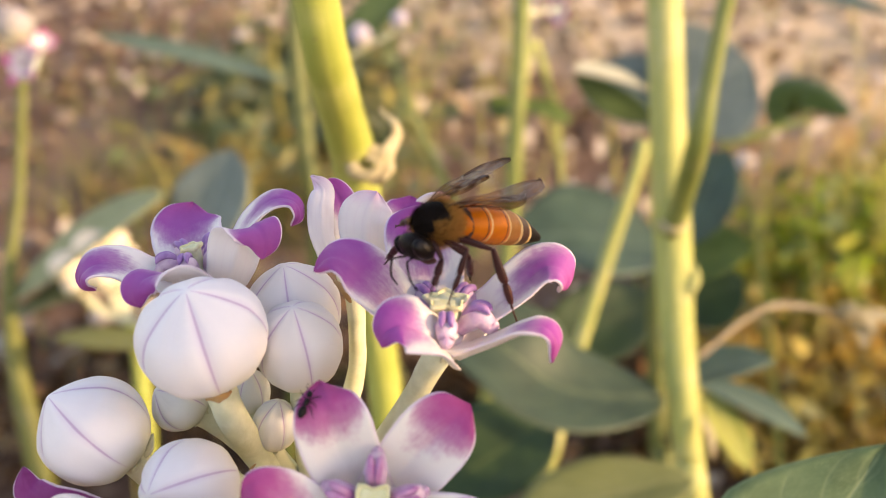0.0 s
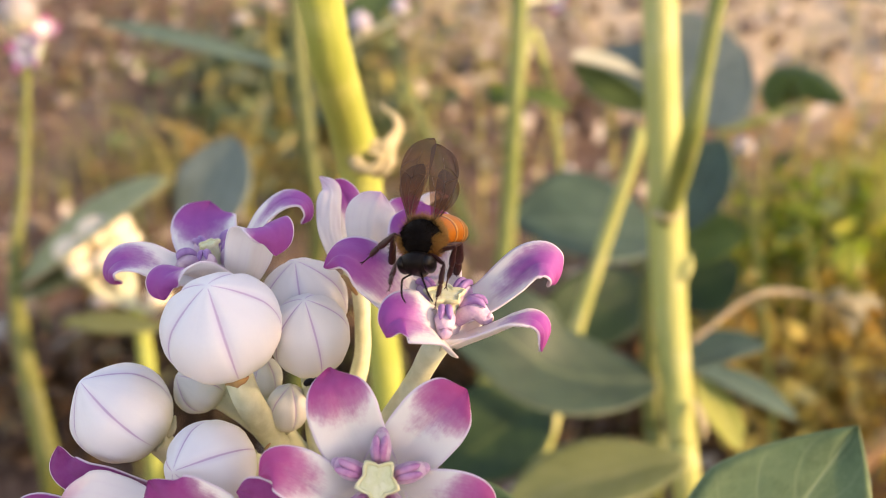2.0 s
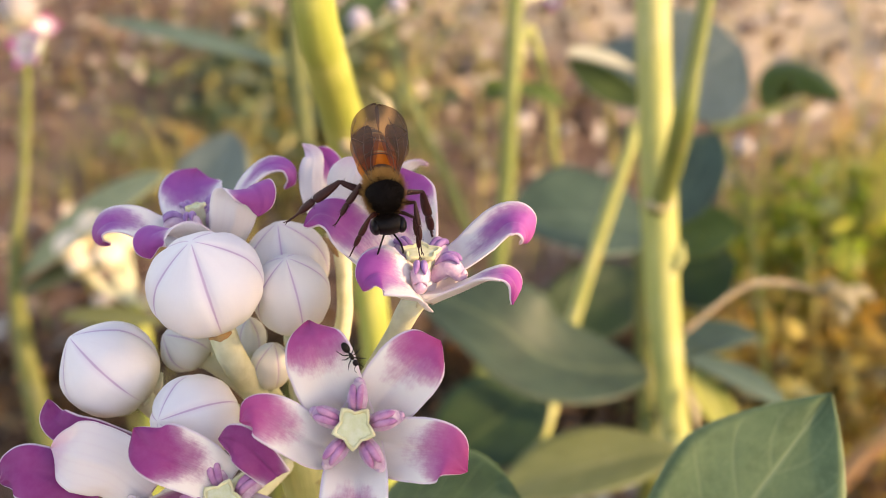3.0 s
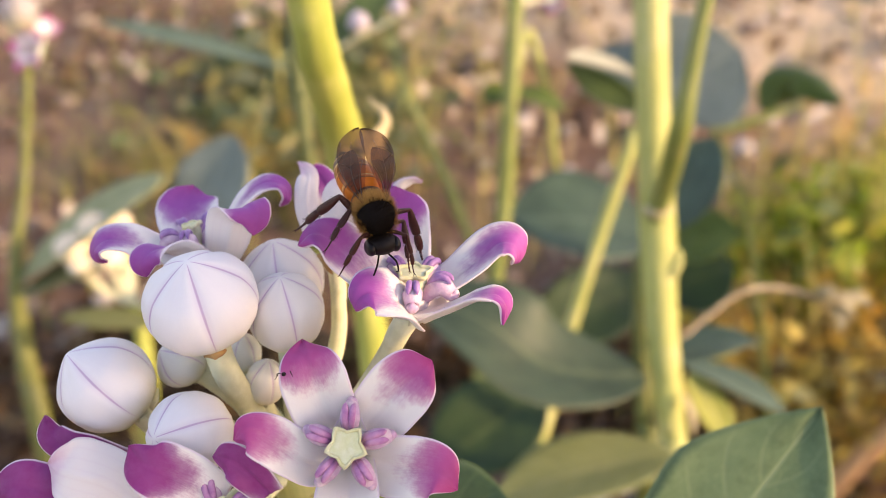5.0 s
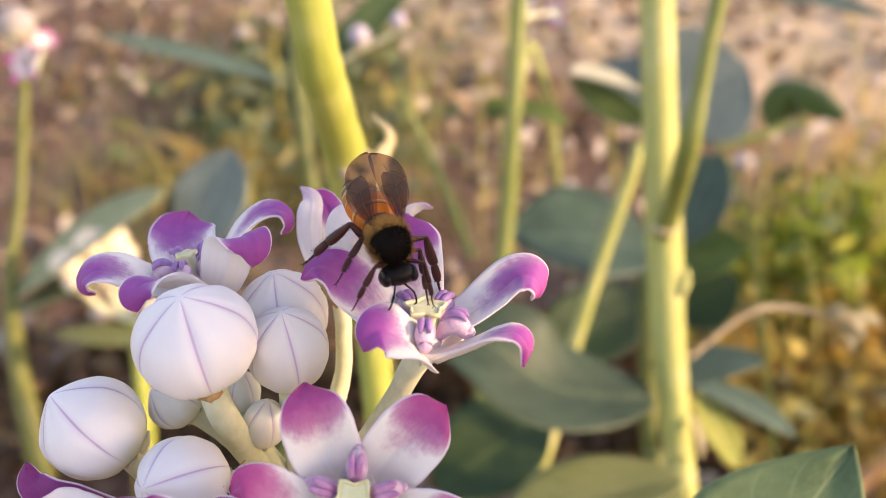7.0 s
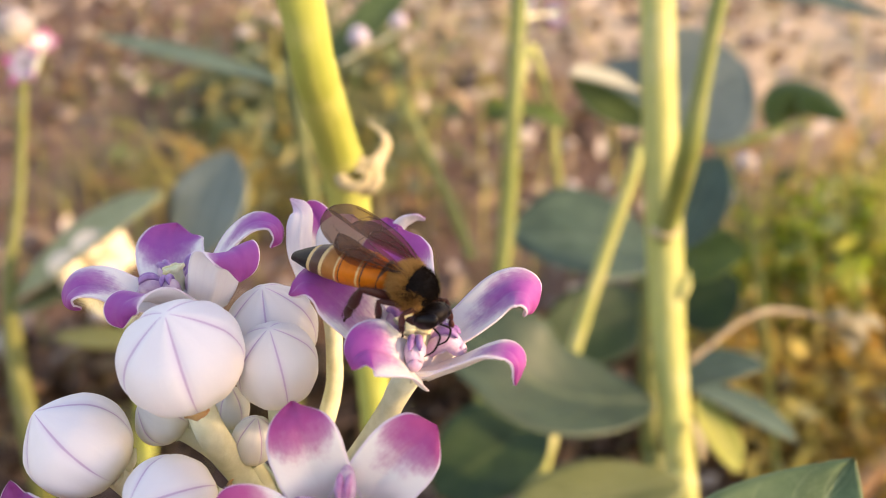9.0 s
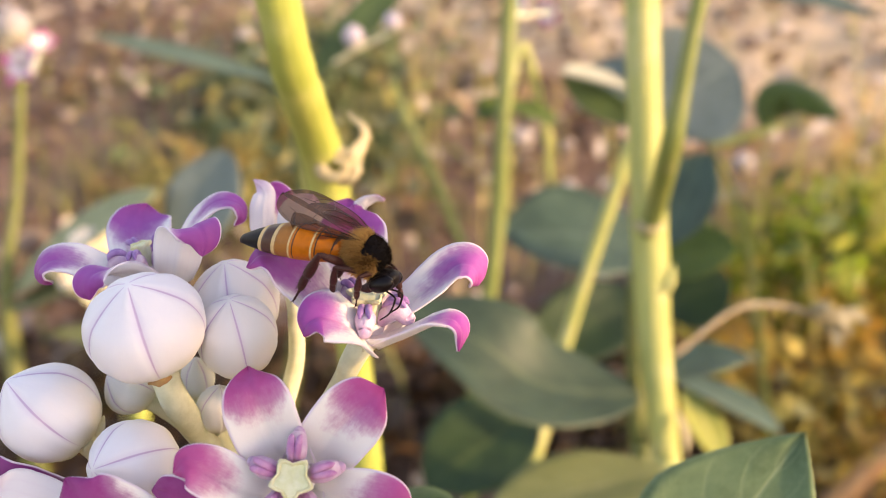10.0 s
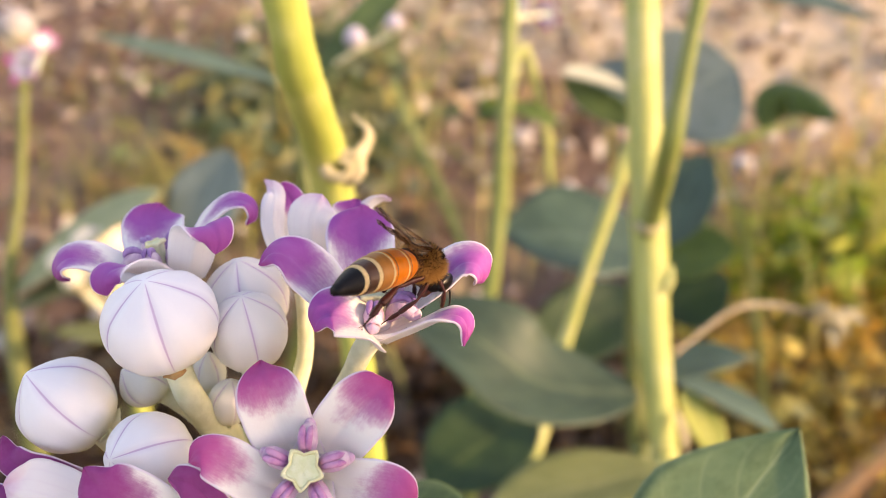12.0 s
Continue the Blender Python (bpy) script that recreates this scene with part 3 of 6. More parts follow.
def flower(cluster, o, axis, ref, petals, stalk=None, s=1.0, lobes=True, az=0.0, cup=False, label="", disc=1.0):
    """An open flower: cup with sepals, petals, corona lobes from the angle az on, and a starry disc."""
    o = Vector(o)
    k = axes(axis, ref)
    bm = bmesh.new()
    # receptacle below the petals, with five small sepals
    tube([o + k @ Vector((0, 0, -0.0017 * s)), o + k @ Vector((0, 0, -0.0010 * s)), o + k @ Vector((0, 0, 0.0002 * s)), o + k @ Vector((0, 0, 0.0008 * s))], [0.0012 * s, 0.0014 * s, 0.0016 * s, 0.0015 * s], 8, 15, bm)
    body = part("flower", bm, PETAL_OUT, cluster, label)
    for n in range(5):
        a = radians(az + 72 * n)
        d = Vector((math.cos(a), math.sin(a), 0))
        q = lambda r, z: o + k @ ((d * r + Vector((0, 0, z))) * 0.001 * s)  # noqa: E731
        part("sepal", tube([q(0.9, -1.8), q(1.35, -1.2), q(1.9, -0.5)], [0.0005 * s, 0.0006 * s, 0.0002 * s], 6, 8, squash=0.3), CALYX, body)
    if cup:
        rows = []
        for z, r in ((-1.2, 1.2), (-0.8, 2.1), (-0.3, 3.0), (0.3, 3.6), (0.8, 3.9), (0.85, 3.8), (0.6, 3.4), (0.2, 2.8), (-0.1, 1.9), (-0.2, 0.9)):
            rows.append([])
            for j in range(50):
                w = 2 * math.pi * j / 50
                q = 1 + 0.16 * math.cos(5 * (w - radians(az + 36))) * (r / 4.3) ** 2
                rows[-1].append((r * q * math.cos(w), r * q * math.sin(w), z + 0.5 * (q - 1) * r))
        bm = bmesh.new()
        rings = [[bm.verts.new(o + k @ (Vector(p) * 0.001 * s)) for p in row] for row in rows]
        for a, b in zip(rings, rings[1:]):
            for j in range(50):
                bm.faces.new((a[j], a[(j + 1) % 50], b[(j + 1) % 50], b[j]))
        bm.faces.new(rings[-1])
        part("corolla_cup", bm, PETAL_OUT, body, "white cup where the petals join")
    for row in petals:
        petal(body, o, k, *row)
    if lobes:
        for n in range(5):
            corona_lobe(body, o, k, az + 72 * n, 1.04 * s)
        # column with a five-pointed pale disc and its raised yellow rim
        def star(rows, name, mat, label):
            bm = bmesh.new()
            rings = []
            for z, r, sharp in [(z, r * disc, q) for z, r, q in rows]:
                ring = []
                for j in range(50):
                    w = 2 * math.pi * j / 50
                    d = (w - radians(az + 36)) % (2 * math.pi / 5) - math.pi / 5
                    rr = r * (1 - sharp * 0.36 * (1 - abs(d) / (math.pi / 5)) ** 0.8) * (1 + 0.03 * noise.noise(Vector((w * 3, z * 5, o.x * 900))))
                    ring.append(bm.verts.new(o + k @ (Vector((rr * math.cos(w), rr * math.sin(w), z + 0.06 * noise.noise(Vector((w * 2, r, o.z * 900))))) * 0.001 * s)))
                rings.append(ring)
            for a, b in zip(rings, rings[1:]):
                for j in range(50):
                    bm.faces.new((a[j], a[(j + 1) % 50], b[(j + 1) % 50], b[j]))
            bm.faces.new(rings[-1])
            return part(name, bm, mat, body, label)

        star(((0.2, 1.3, 0.0), (2.0, 1.3, 0.1), (3.0, 1.5, 0.6), (3.35, 1.75, 1.0), (3.42, 1.5, 0.9), (3.36, 0.5, 0.3), (3.34, 0.2, 0.0)), "stigma_disc", DISC, "pale yellow-green five-pointed stigma disc")
        star(((3.05, 1.75, 0.9), (3.2, 2.05, 1.0), (3.45, 2.16, 1.0), (3.62, 2.02, 1.0), (3.58, 1.82, 1.0), (3.40, 1.66, 0.95), (3.2, 1.5, 0.9)), "disc_rim", RIM, "raised pale yellow rim")
    if stalk:
        pts = [o + k @ Vector((0, 0, -0.0009 * s))] + [Vector(p) for p in stalk[0]]
        part("pedicel", tube(pts, stalk[1], 18, 12, wobble=0.06), PEDICEL, body, "pale felted flower stalk")
    return body


def bud(cluster, apex, base, half, stalk=None, skin=None, spin=0.0, label="", scar=None):
    """A globose bud with five seams that meet at its apex."""
    apex, base = Vector(apex), Vector(base)
    h = (apex - base).length
    k = axes(apex - base, (0.3, 0.2, 1) if abs((apex - base).normalized().z) < 0.9 else (1, 0, 0))
    seg, rings = 100, 30
    bm = bmesh.new()
    uv = bm.loops.layers.uv.verify()
    grid = []
    for i in range(rings + 1):
        s = i / rings
        a = math.pi * (0.02 + 0.90 * s)
        r = half * math.sin(a) ** 0.86 * (1 + 0.05 * math.cos(a))
        z = h * (0.5 + 0.5 * math.cos(a))
        if s < 0.30:
            r *= 1 - 0.30 * (1 - s / 0.30) ** 1.2
            z += h * 0.10 * (1 - s / 0.30) ** 1.5
        z /= 1.10
        row = []
        for j in range(seg):
            w = 2 * math.pi * j / seg
            f = abs(((w / (2 * math.pi) * 5 + spin) % 1.0) - 0.5)
            top = max(1 - s / 0.55, 0.0)
            puff = 0.055 * math.exp(-((f / 0.11) ** 2)) * min(1.0, 1.6 * (1 - s))
            pleat = 0.007 * math.cos(2 * math.pi * f * 9) * min(max((s - 0.42) / 0.3, 0.0), 1.0)
            rr = r * (1.015 - 0.022 * math.exp(-((f / 0.03) ** 2)) - puff + pleat + (0.016 - 0.05 * top) * math.cos(2 * math.pi * f * 2) + 0.02 * noise.noise(Vector((math.cos(w) * 1.5, math.sin(w) * 1.5, s * 2 + spin * 9))))
            row.append(bm.verts.new(base + k @ Vector((rr * math.cos(w), rr * math.sin(w), z))))
        grid.append(row)
    for i in range(rings):
        for j in range(seg):
            f = bm.faces.new((grid[i][j], grid[i + 1][j], grid[i + 1][(j + 1) % seg], grid[i][(j + 1) % seg]))
            for lp, (a, b) in zip(f.loops, ((i, j), (i + 1, j), (i + 1, j + 1), (i, j + 1))):
                lp[uv].uv = (b / seg * 5 + spin, a / rings)
    bm.faces.new(grid[0])
    bm.faces.new(grid[-1][::-1])
    body = part("bud", bm, skin or BUD, cluster, label)
    q = lambda r, w, z: base + k @ Vector((r * math.cos(w), r * math.sin(w), z))  # noqa: E731
    for n in range(5):
        w = 2 * math.pi * (n + 0.5 - spin) / 5
        part("sepal", tube([q(half * 0.20, w, h * 0.00), q(half * 0.42, w, h * 0.015), q(half * 0.66, w, h * 0.075)], [half * 0.16, half * 0.15, half * 0.02], 6, 8, squash=0.4), CALYX, body)
    if scar is not None:
        pts = [q(half * r, scar + dw, h * z) for r, dw, z in ((0.62, -0.35, 0.06), (0.70, 0.0, 0.10), (0.60, 0.3, 0.05))]
        part("dry_scar", tube(pts, [half * 0.03, half * 0.09, half * 0.02], 8, 7, squash=0.6, wobble=0.4), DRY, body, "small brown withered scar")
    if stalk:
        d = (base - apex).normalized()
        pts = [base - d * h * 0.06] + [Vector(p) for p in stalk[0]]
        part("pedicel", tube(pts, stalk[1], 18, 12, wobble=0.06), PEDICEL, body, "pale felted bud stalk")
    return body


def stem_piece(name, points, radii, mat, parent, label="", sides=16, rings=40, wobble=0.05):
    if name == "stem" and 0 < points[-1][2] < points[0][2]:
        x, y, z = points[-1]
        points = list(points) + [(x + 0.02 * z, y + 0.02 * z, -0.03)]
        radii = list(radii) + [radii[-1] * 1.15]
    return part(name, tube(points, radii, rings, sides, wobble=wobble), mat, parent, label)


def shrub(name, label, base, group="shrub stems"):
    ob = new(name)
    ob.matrix_basis = Matrix.Translation((base[0], base[1], 0))
    return tagged(ob, label, "plant", group)


build_ground()
RNG = random.Random(5)
scatter_stones(RNG, 3000)
scatter_litter(RNG, 4400)
grass_patch(RNG, "dry_grass", "thin golden dry grass standing in tufts", 1700, [(-0.33, 1.22, 0.05, 0.05), (0.50, 0.80, 0.14, 0.12), (0.34, 0.72, 0.07, 0.08), (0.70, 1.15, 0.2, 0.2)], 0.03, 0.15,
            [(0.76, 0.46, 0.12), (0.80, 0.62, 0.24), (0.50, 0.22, 0.05), (0.66, 0.54, 0.13)], 0.0024, 1.1)
# brightest and darkest blade colours stand for sunlit strands and dark gaps
grass_patch(RNG, "green_grass", "fresh green grass blades among the dry stalks", 1700, [(0.52, 0.92, 0.12, 0.07), (0.44, 0.88, 0.09, 0.06), (0.62, 0.98, 0.08, 0.08)], 0.04, 0.17,
            [(0.09, 0.17, 0.012), (0.36, 0.48, 0.04), (0.74, 0.70, 0.12), (0.05, 0.10, 0.01)], 0.0028, 0.9)
STALK = felt("dry_grass_stalk", (0.42, 0.40, 0.12), (0.60, 0.52, 0.18), scale=200, share=0.2)
for n in range(64):
    cx, cy, sx, sy = RNG.choice([(0.52, 0.95, 0.16, 0.10), (0.50, 0.9, 0.12, 0.08), (0.40, 0.85, 0.1, 0.1), (0.56, 0.9, 0.12, 0.08), (-0.1, 1.1, 0.25, 0.2)])
    foot, h, a = Vector((RNG.gauss(cx, sx), RNG.gauss(cy, sy), -0.03)), RNG.uniform(0.18, 0.42), RNG.uniform(0, 2 * math.pi)
    lean = Vector((math.cos(a), math.sin(a), 0)) * h * RNG.uniform(0.1, 0.45)
    bm = tube([foot, foot + lean * 0.15 + Vector((0, 0, h * 0.4)), foot + lean * 0.5 + Vector((0, 0, h * 0.75)), foot + lean + Vector((0, 0, h * 0.95))], [0.0020, 0.0016, 0.0012, 0.0005], 8, 5)
    for k in range(2):
        q = foot + lean * 0.15 + Vector((0, 0, h * RNG.uniform(0.2, 0.5)))
        blade(bm, q, h * 0.3, (RNG.gauss(0, 0.05), RNG.gauss(0, 0.05)), 0.0022, RNG)
    tagged(part("grass_stalk", bm, STALK), "tall thin yellow grass stalk with narrow blades", "grass", "grass stalks")
# palest and near-black bits put highlights and shaded gaps into the brush colours
leafy_weeds(RNG, "dry_brush", "tangled orange-brown dry brush low on the ground", 2600, [(0.42, 0.72, 0.08, 0.07), (0.52, 0.82, 0.09, 0.08), (0.34, 0.64, 0.06, 0.05), (0.62, 0.90, 0.08, 0.08)], 0.10, 0.016,
            [(0.58, 0.30, 0.05), (0.85, 0.54, 0.10), (0.07, 0.03, 0.01), (0.90, 0.68, 0.16), (0.22, 0.17, 0.03), (0.05, 0.025, 0.01), (0.95, 0.82, 0.36)])
# brown litter in near-black colours that carry the shade between the stems
leafy_weeds(RNG, "shade_dark_dead_leaves", "brown dead leaves heaped under the stems, darkened for the shade there", 1700, [(0.11, 0.69, 0.06, 0.05), (0.02, 0.68, 0.06, 0.05), (0.21, 0.66, 0.05, 0.04), (-0.42, 0.68, 0.08, 0.06), (-0.28, 0.70, 0.07, 0.06), (-0.14, 0.68, 0.06, 0.05)], 0.06, 0.022,
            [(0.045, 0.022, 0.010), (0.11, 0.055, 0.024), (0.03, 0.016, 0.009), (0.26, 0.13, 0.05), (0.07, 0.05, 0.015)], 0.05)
# lime, yellow and near-black leaflets carry sunlit clumps and the dark between them
leafy_weeds(RNG, "green_weeds", "tangled yellow-green weeds behind the stems", 1500, [(0.47, 0.92, 0.07, 0.05), (0.57, 0.93, 0.07, 0.05), (0.42, 0.86, 0.06, 0.05), (0.66, 1.02, 0.05, 0.05), (0.54, 0.96, 0.08, 0.05)], 0.13, 0.022,
            [(0.18, 0.28, 0.020), (0.46, 0.56, 0.04), (0.02, 0.05, 0.008), (0.80, 0.70, 0.11), (0.24, 0.34, 0.025), (0.02, 0.04, 0.008), (0.44, 0.60, 0.28)])
leafy_weeds(RNG, "sparse_weeds", "sparse dull green weeds on the open soil", 1100, [(-0.36, 1.45, 0.09, 0.12), (-0.22, 1.28, 0.07, 0.08), (-0.30, 1.75, 0.12, 0.12), (-0.34, 1.60, 0.10, 0.10)], 0.10, 0.030,
            [(0.08, 0.13, 0.06), (0.18, 0.22, 0.08), (0.05, 0.09, 0.06), (0.34, 0.30, 0.10), (0.14, 0.20, 0.16)])
grass_patch(RNG, "low_weeds", "sparse low weeds over bare soil", 1500, [(-0.25, 1.3, 0.25, 0.3), (-0.5, 1.7, 0.3, 0.4), (-0.40, 1.2, 0.15, 0.1), (0.4, 2.2, 0.5, 0.4)], 0.03, 0.14,
            [(0.20, 0.24, 0.06), (0.30, 0.29, 0.09), (0.42, 0.34, 0.15)], 0.0022)

# ---- the flowering shoot in front ----
front = new("milkweed_shoot")
front.matrix_basis = Matrix.Translation((-0.01, 0.03, 0.0))
tagged(front, "milkweed shoot with white buds and purple-tipped open flowers", "plant", "shrub stems")
HUB = Vector((-0.0106, 0.0001, 0.5723))
stem_piece("stem", [(-0.012, 0.035, -0.03), (-0.012, 0.032, 0.2), (-0.014, 0.025, 0.42), (-0.013, 0.016, 0.53), tuple(HUB - Vector((0, 0, 0.006))), tuple(HUB)],
           [0.008, 0.0065, 0.005, 0.0042, 0.0034, 0.0036], STEM_PALE, front, "pale green felted stem", rings=60)


def stalk(*points, r=(0.0014, 0.0011, 0.0012, 0.0014)):
    pts = [Vector(p) for p in points] + [HUB]
    return pts, list(np.interp(np.linspace(0, 1, len(pts) + 1), np.linspace(0, 1, len(r)), r))


# petals: half width, then places on the midrib with the way the inner side looks, cup and roll
# flower on which the bee works: faces up
seat = flower(front, (0.0037, -0.0025, 0.5958), (0.04, 0.12, 1.0), (1, 0, 0), [], stalk((0.0022, -0.0033, 0.5927), (0.0002, -0.0027, 0.5881), (-0.0050, -0.0006, 0.5783)), 1.05, az=-15, cup=True, label="open flower facing up, purple-tipped petals")
INNER[0] = PETAL_BROAD
petal_along(seat, 0.00306, [(0.00122, -0.00183, 0.59627, 0.53, -0.33, 0.78), (-0.00087, -0.00136, 0.59826, 0.49, -0.35, 0.8), (-0.00295, -0.00074, 0.60052, 0.38, -0.35, 0.85), (-0.00474, -0.00054, 0.60222, 0.13, -0.18, 0.98), (-0.00637, -0.00087, 0.60279, -0.39, -0.14, 0.91), (-0.00758, -0.00149, 0.60185, -0.82, -0.37, 0.44)], 0.25, 0.2)
petal_along(seat, 0.00363, [(0.00273, 0.00036, 0.5969, 0.04, -0.55, 0.84), (0.00209, 0.00329, 0.598, 0.04, -0.59, 0.81), (0.00153, 0.00582, 0.5996, 0.04, -0.63, 0.78), (0.00122, 0.00766, 0.60118, 0.04, -0.63, 0.78), (0.00119, 0.00892, 0.60215, 0.04, -0.55, 0.84), (0.00119, 0.01006, 0.60252, 0.03, -0.39, 0.92)], 0.3, 0.22)
petal_along(seat, 0.00266, [(0.00566, -0.00139, 0.59659, -0.48, -0.24, 0.84), (0.00806, -0.00079, 0.59779, -0.48, -0.27, 0.83), (0.01044, 1e-05, 0.59953, -0.39, -0.28, 0.88), (0.01237, 0.00042, 0.60102, -0.08, -0.12, 0.99), (0.01367, 0.00022, 0.60116, 0.53, -0.19, 0.82), (0.01429, -0.00015, 0.60047, 0.93, -0.31, 0.19), (0.01418, -0.00032, 0.59958, 0.72, -0.55, -0.42), (0.01373, -0.00018, 0.59928, 0.02, -0.67, -0.74)], 0.3, 0.12)
INNER[0] = PETAL_VIOLET
petal_along(seat, 0.00284, [(0.00404, -0.00489, 0.59573, 0.18, -0.28, 0.94), (0.00286, -0.00597, 0.59795, 0.15, -0.28, 0.95), (0.00157, -0.00689, 0.59949, 0.13, -0.3, 0.95), (0.00021, -0.0072, 0.60007, -0.17, -0.36, 0.92), (-0.00076, -0.00768, 0.59974, -0.58, -0.46, 0.68), (-0.00112, -0.00828, 0.59874, -0.75, -0.52, 0.42)], 0.3, 0.0)
petal_along(seat, 0.0017, [(0.00477, -0.00459, 0.59518, -0.1, 0.31, 0.95), (0.00798, -0.00549, 0.59729, -0.1, 0.31, 0.94), (0.01049, -0.00593, 0.59888, 0.01, 0.22, 0.98), (0.01217, -0.00621, 0.59923, 0.37, 0.03, 0.93), (0.01299, -0.00715, 0.59854, 0.83, -0.18, 0.52), (0.01263, -0.00816, 0.59724, 0.89, -0.4, 0.24)], 0.3, 0.2)
# flower that faces the viewer, of a warmer magenta, like the low ones
INNER[0] = PETAL_PINK
face_on = flower(front, (-0.0017, -0.0147, 0.5876), (0.024, -0.725, 0.688), (0.998, 0.057, 0.007), [], stalk((-0.0050, -0.0086, 0.5806)), 1.0, az=85, label="open flower seen face on, magenta-tipped petals")
petal_along(face_on, 0.00318, [(-0.00258, -0.01288, 0.58681, 0.04, -0.86, 0.51), (-0.00405, -0.01267, 0.59023, 0.14, -0.9, 0.42), (-0.00492, -0.01247, 0.59355, 0.09, -0.85, 0.51), (-0.00571, -0.01156, 0.59555, 0.04, -0.66, 0.75), (-0.00641, -0.00924, 0.59598, -0.08, -0.14, 0.99)], 0.3, 0.12)
petal_along(face_on, 0.00318, [(-0.00147, -0.01283, 0.58679, 0.04, -0.86, 0.51), (0.0009, -0.0126, 0.5899, -0.05, -0.9, 0.42), (0.00293, -0.01257, 0.59271, -0.05, -0.86, 0.51), (0.00472, -0.01184, 0.59455, 0.14, -0.66, 0.74), (0.00603, -0.01065, 0.59487, 0.53, -0.19, 0.83)], 0.3, 0.12)
petal_along(face_on, 0.00246, [(-0.00373, -0.01431, 0.5855, 0.24, -0.78, 0.58), (-0.00537, -0.01566, 0.5863, 0.43, -0.62, 0.66), (-0.00716, -0.01643, 0.58829, 0.47, -0.52, 0.71), (-0.00901, -0.01691, 0.59039, 0.33, -0.49, 0.81), (-0.01067, -0.01711, 0.59137, 0.04, -0.48, 0.88), (-0.01187, -0.01738, 0.59063, -0.37, -0.51, 0.78)], 0.3, 0.1)
petal_along(face_on, 0.00296, [(-0.00101, -0.01353, 0.58558, 0.04, -0.86, 0.51), (0.00179, -0.01543, 0.58607, 0.04, -0.8, 0.6), (0.00464, -0.01699, 0.58711, 0.04, -0.74, 0.68), (0.00697, -0.01768, 0.58731, 0.34, -0.68, 0.64), (0.00856, -0.01814, 0.58562, 0.83, -0.56, -0.02)], 0.3, 0.12)
petal_along(face_on, 0.00307, [(-0.00201, -0.01386, 0.58512, 0.04, -0.86, 0.51), (-0.00173, -0.01748, 0.58489, 0.04, -0.66, 0.75), (-0.00156, -0.02065, 0.58445, 0.04, -0.54, 0.84), (-0.00162, -0.02266, 0.58402, 0.04, -0.66, 0.75), (-0.00182, -0.02346, 0.5827, 0.04, -0.94, 0.32)], 0.3, 0.2)
# flower at the back left, leaning left
INNER[0] = PETAL_LILAC
leaning = flower(front, (-0.0204, 0.0061, 0.5967), (-0.22, 0.16, 1.0), (1, 0, 0.2), [], stalk((-0.0192, 0.0048, 0.5885), (-0.0163, 0.0037, 0.5787)), 0.9, az=60, disc=0.68, label="open flower leaning outward, curled purple petals")
petal_along(leaning, 0.00361, [(-0.02067, 0.00708, 0.59643, 0.04, -0.48, 0.88), (-0.0221, 0.00971, 0.59706, 0.04, -0.48, 0.88), (-0.02323, 0.0126, 0.59808, 0.04, -0.58, 0.82), (-0.02354, 0.01433, 0.59905, 0.09, -0.57, 0.81), (-0.02331, 0.01585, 0.59963, 0.13, -0.24, 0.96)], 0.3, 0.1)
petal_along(leaning, 0.00146, [(-0.01926, 0.00677, 0.59677, -0.37, -0.31, 0.88), (-0.0173, 0.00903, 0.59843, -0.48, -0.3, 0.82), (-0.0157, 0.01092, 0.60048, -0.52, -0.29, 0.8), (-0.01371, 0.01183, 0.60182, -0.17, -0.18, 0.97), (-0.01184, 0.01181, 0.60162, 0.52, -0.05, 0.85), (-0.01126, 0.01114, 0.60045, 0.93, -0.26, 0.28), (-0.01202, 0.01065, 0.59969, 0.52, -0.65, -0.55)], 0.3, 0.1)
petal_along(leaning, 0.00266, [(-0.01758, 0.00481, 0.59626, -0.34, 0.93, -0.09), (-0.01651, 0.00409, 0.59887, -0.34, 0.92, -0.2), (-0.01563, 0.00383, 0.60147, -0.34, 0.94, 0.03), (-0.01464, 0.00402, 0.60288, -0.1, 0.42, 0.9), (-0.0135, 0.00342, 0.60334, 0.33, -0.32, 0.89), (-0.01283, 0.00255, 0.6024, 0.44, -0.61, 0.66), (-0.01296, 0.00186, 0.60108, 0.44, -0.71, 0.54)], 0.2, 0.25)
petal_along(leaning, 0.00215, [(-0.02243, 0.00526, 0.59647, 0.13, -0.37, 0.92), (-0.02535, 0.0049, 0.59748, 0.03, -0.31, 0.95), (-0.02756, 0.0046, 0.59873, -0.07, -0.31, 0.95), (-0.02948, 0.00412, 0.59907, -0.32, -0.32, 0.89), (-0.03063, 0.00342, 0.5984, -0.77, -0.38, 0.51), (-0.03058, 0.00303, 0.59734, -0.58, -0.72, -0.38), (-0.02966, 0.00336, 0.59685, 0.12, -0.67, -0.73)], 0.25, 0.1)
petal_along(leaning, 0.00215, [(-0.01904, 0.00337, 0.59691, -0.03, 0.89, 0.46), (-0.02054, 0.00227, 0.59871, -0.12, 0.78, 0.61), (-0.02205, 0.00096, 0.59997, -0.2, 0.4, 0.89), (-0.02344, -0.00023, 0.60005, -0.27, -0.35, 0.9), (-0.02379, -0.00127, 0.59931, -0.16, -0.73, 0.67), (-0.0234, -0.00195, 0.59835, -0.06, -0.83, 0.55)], 0.2, 0.3)
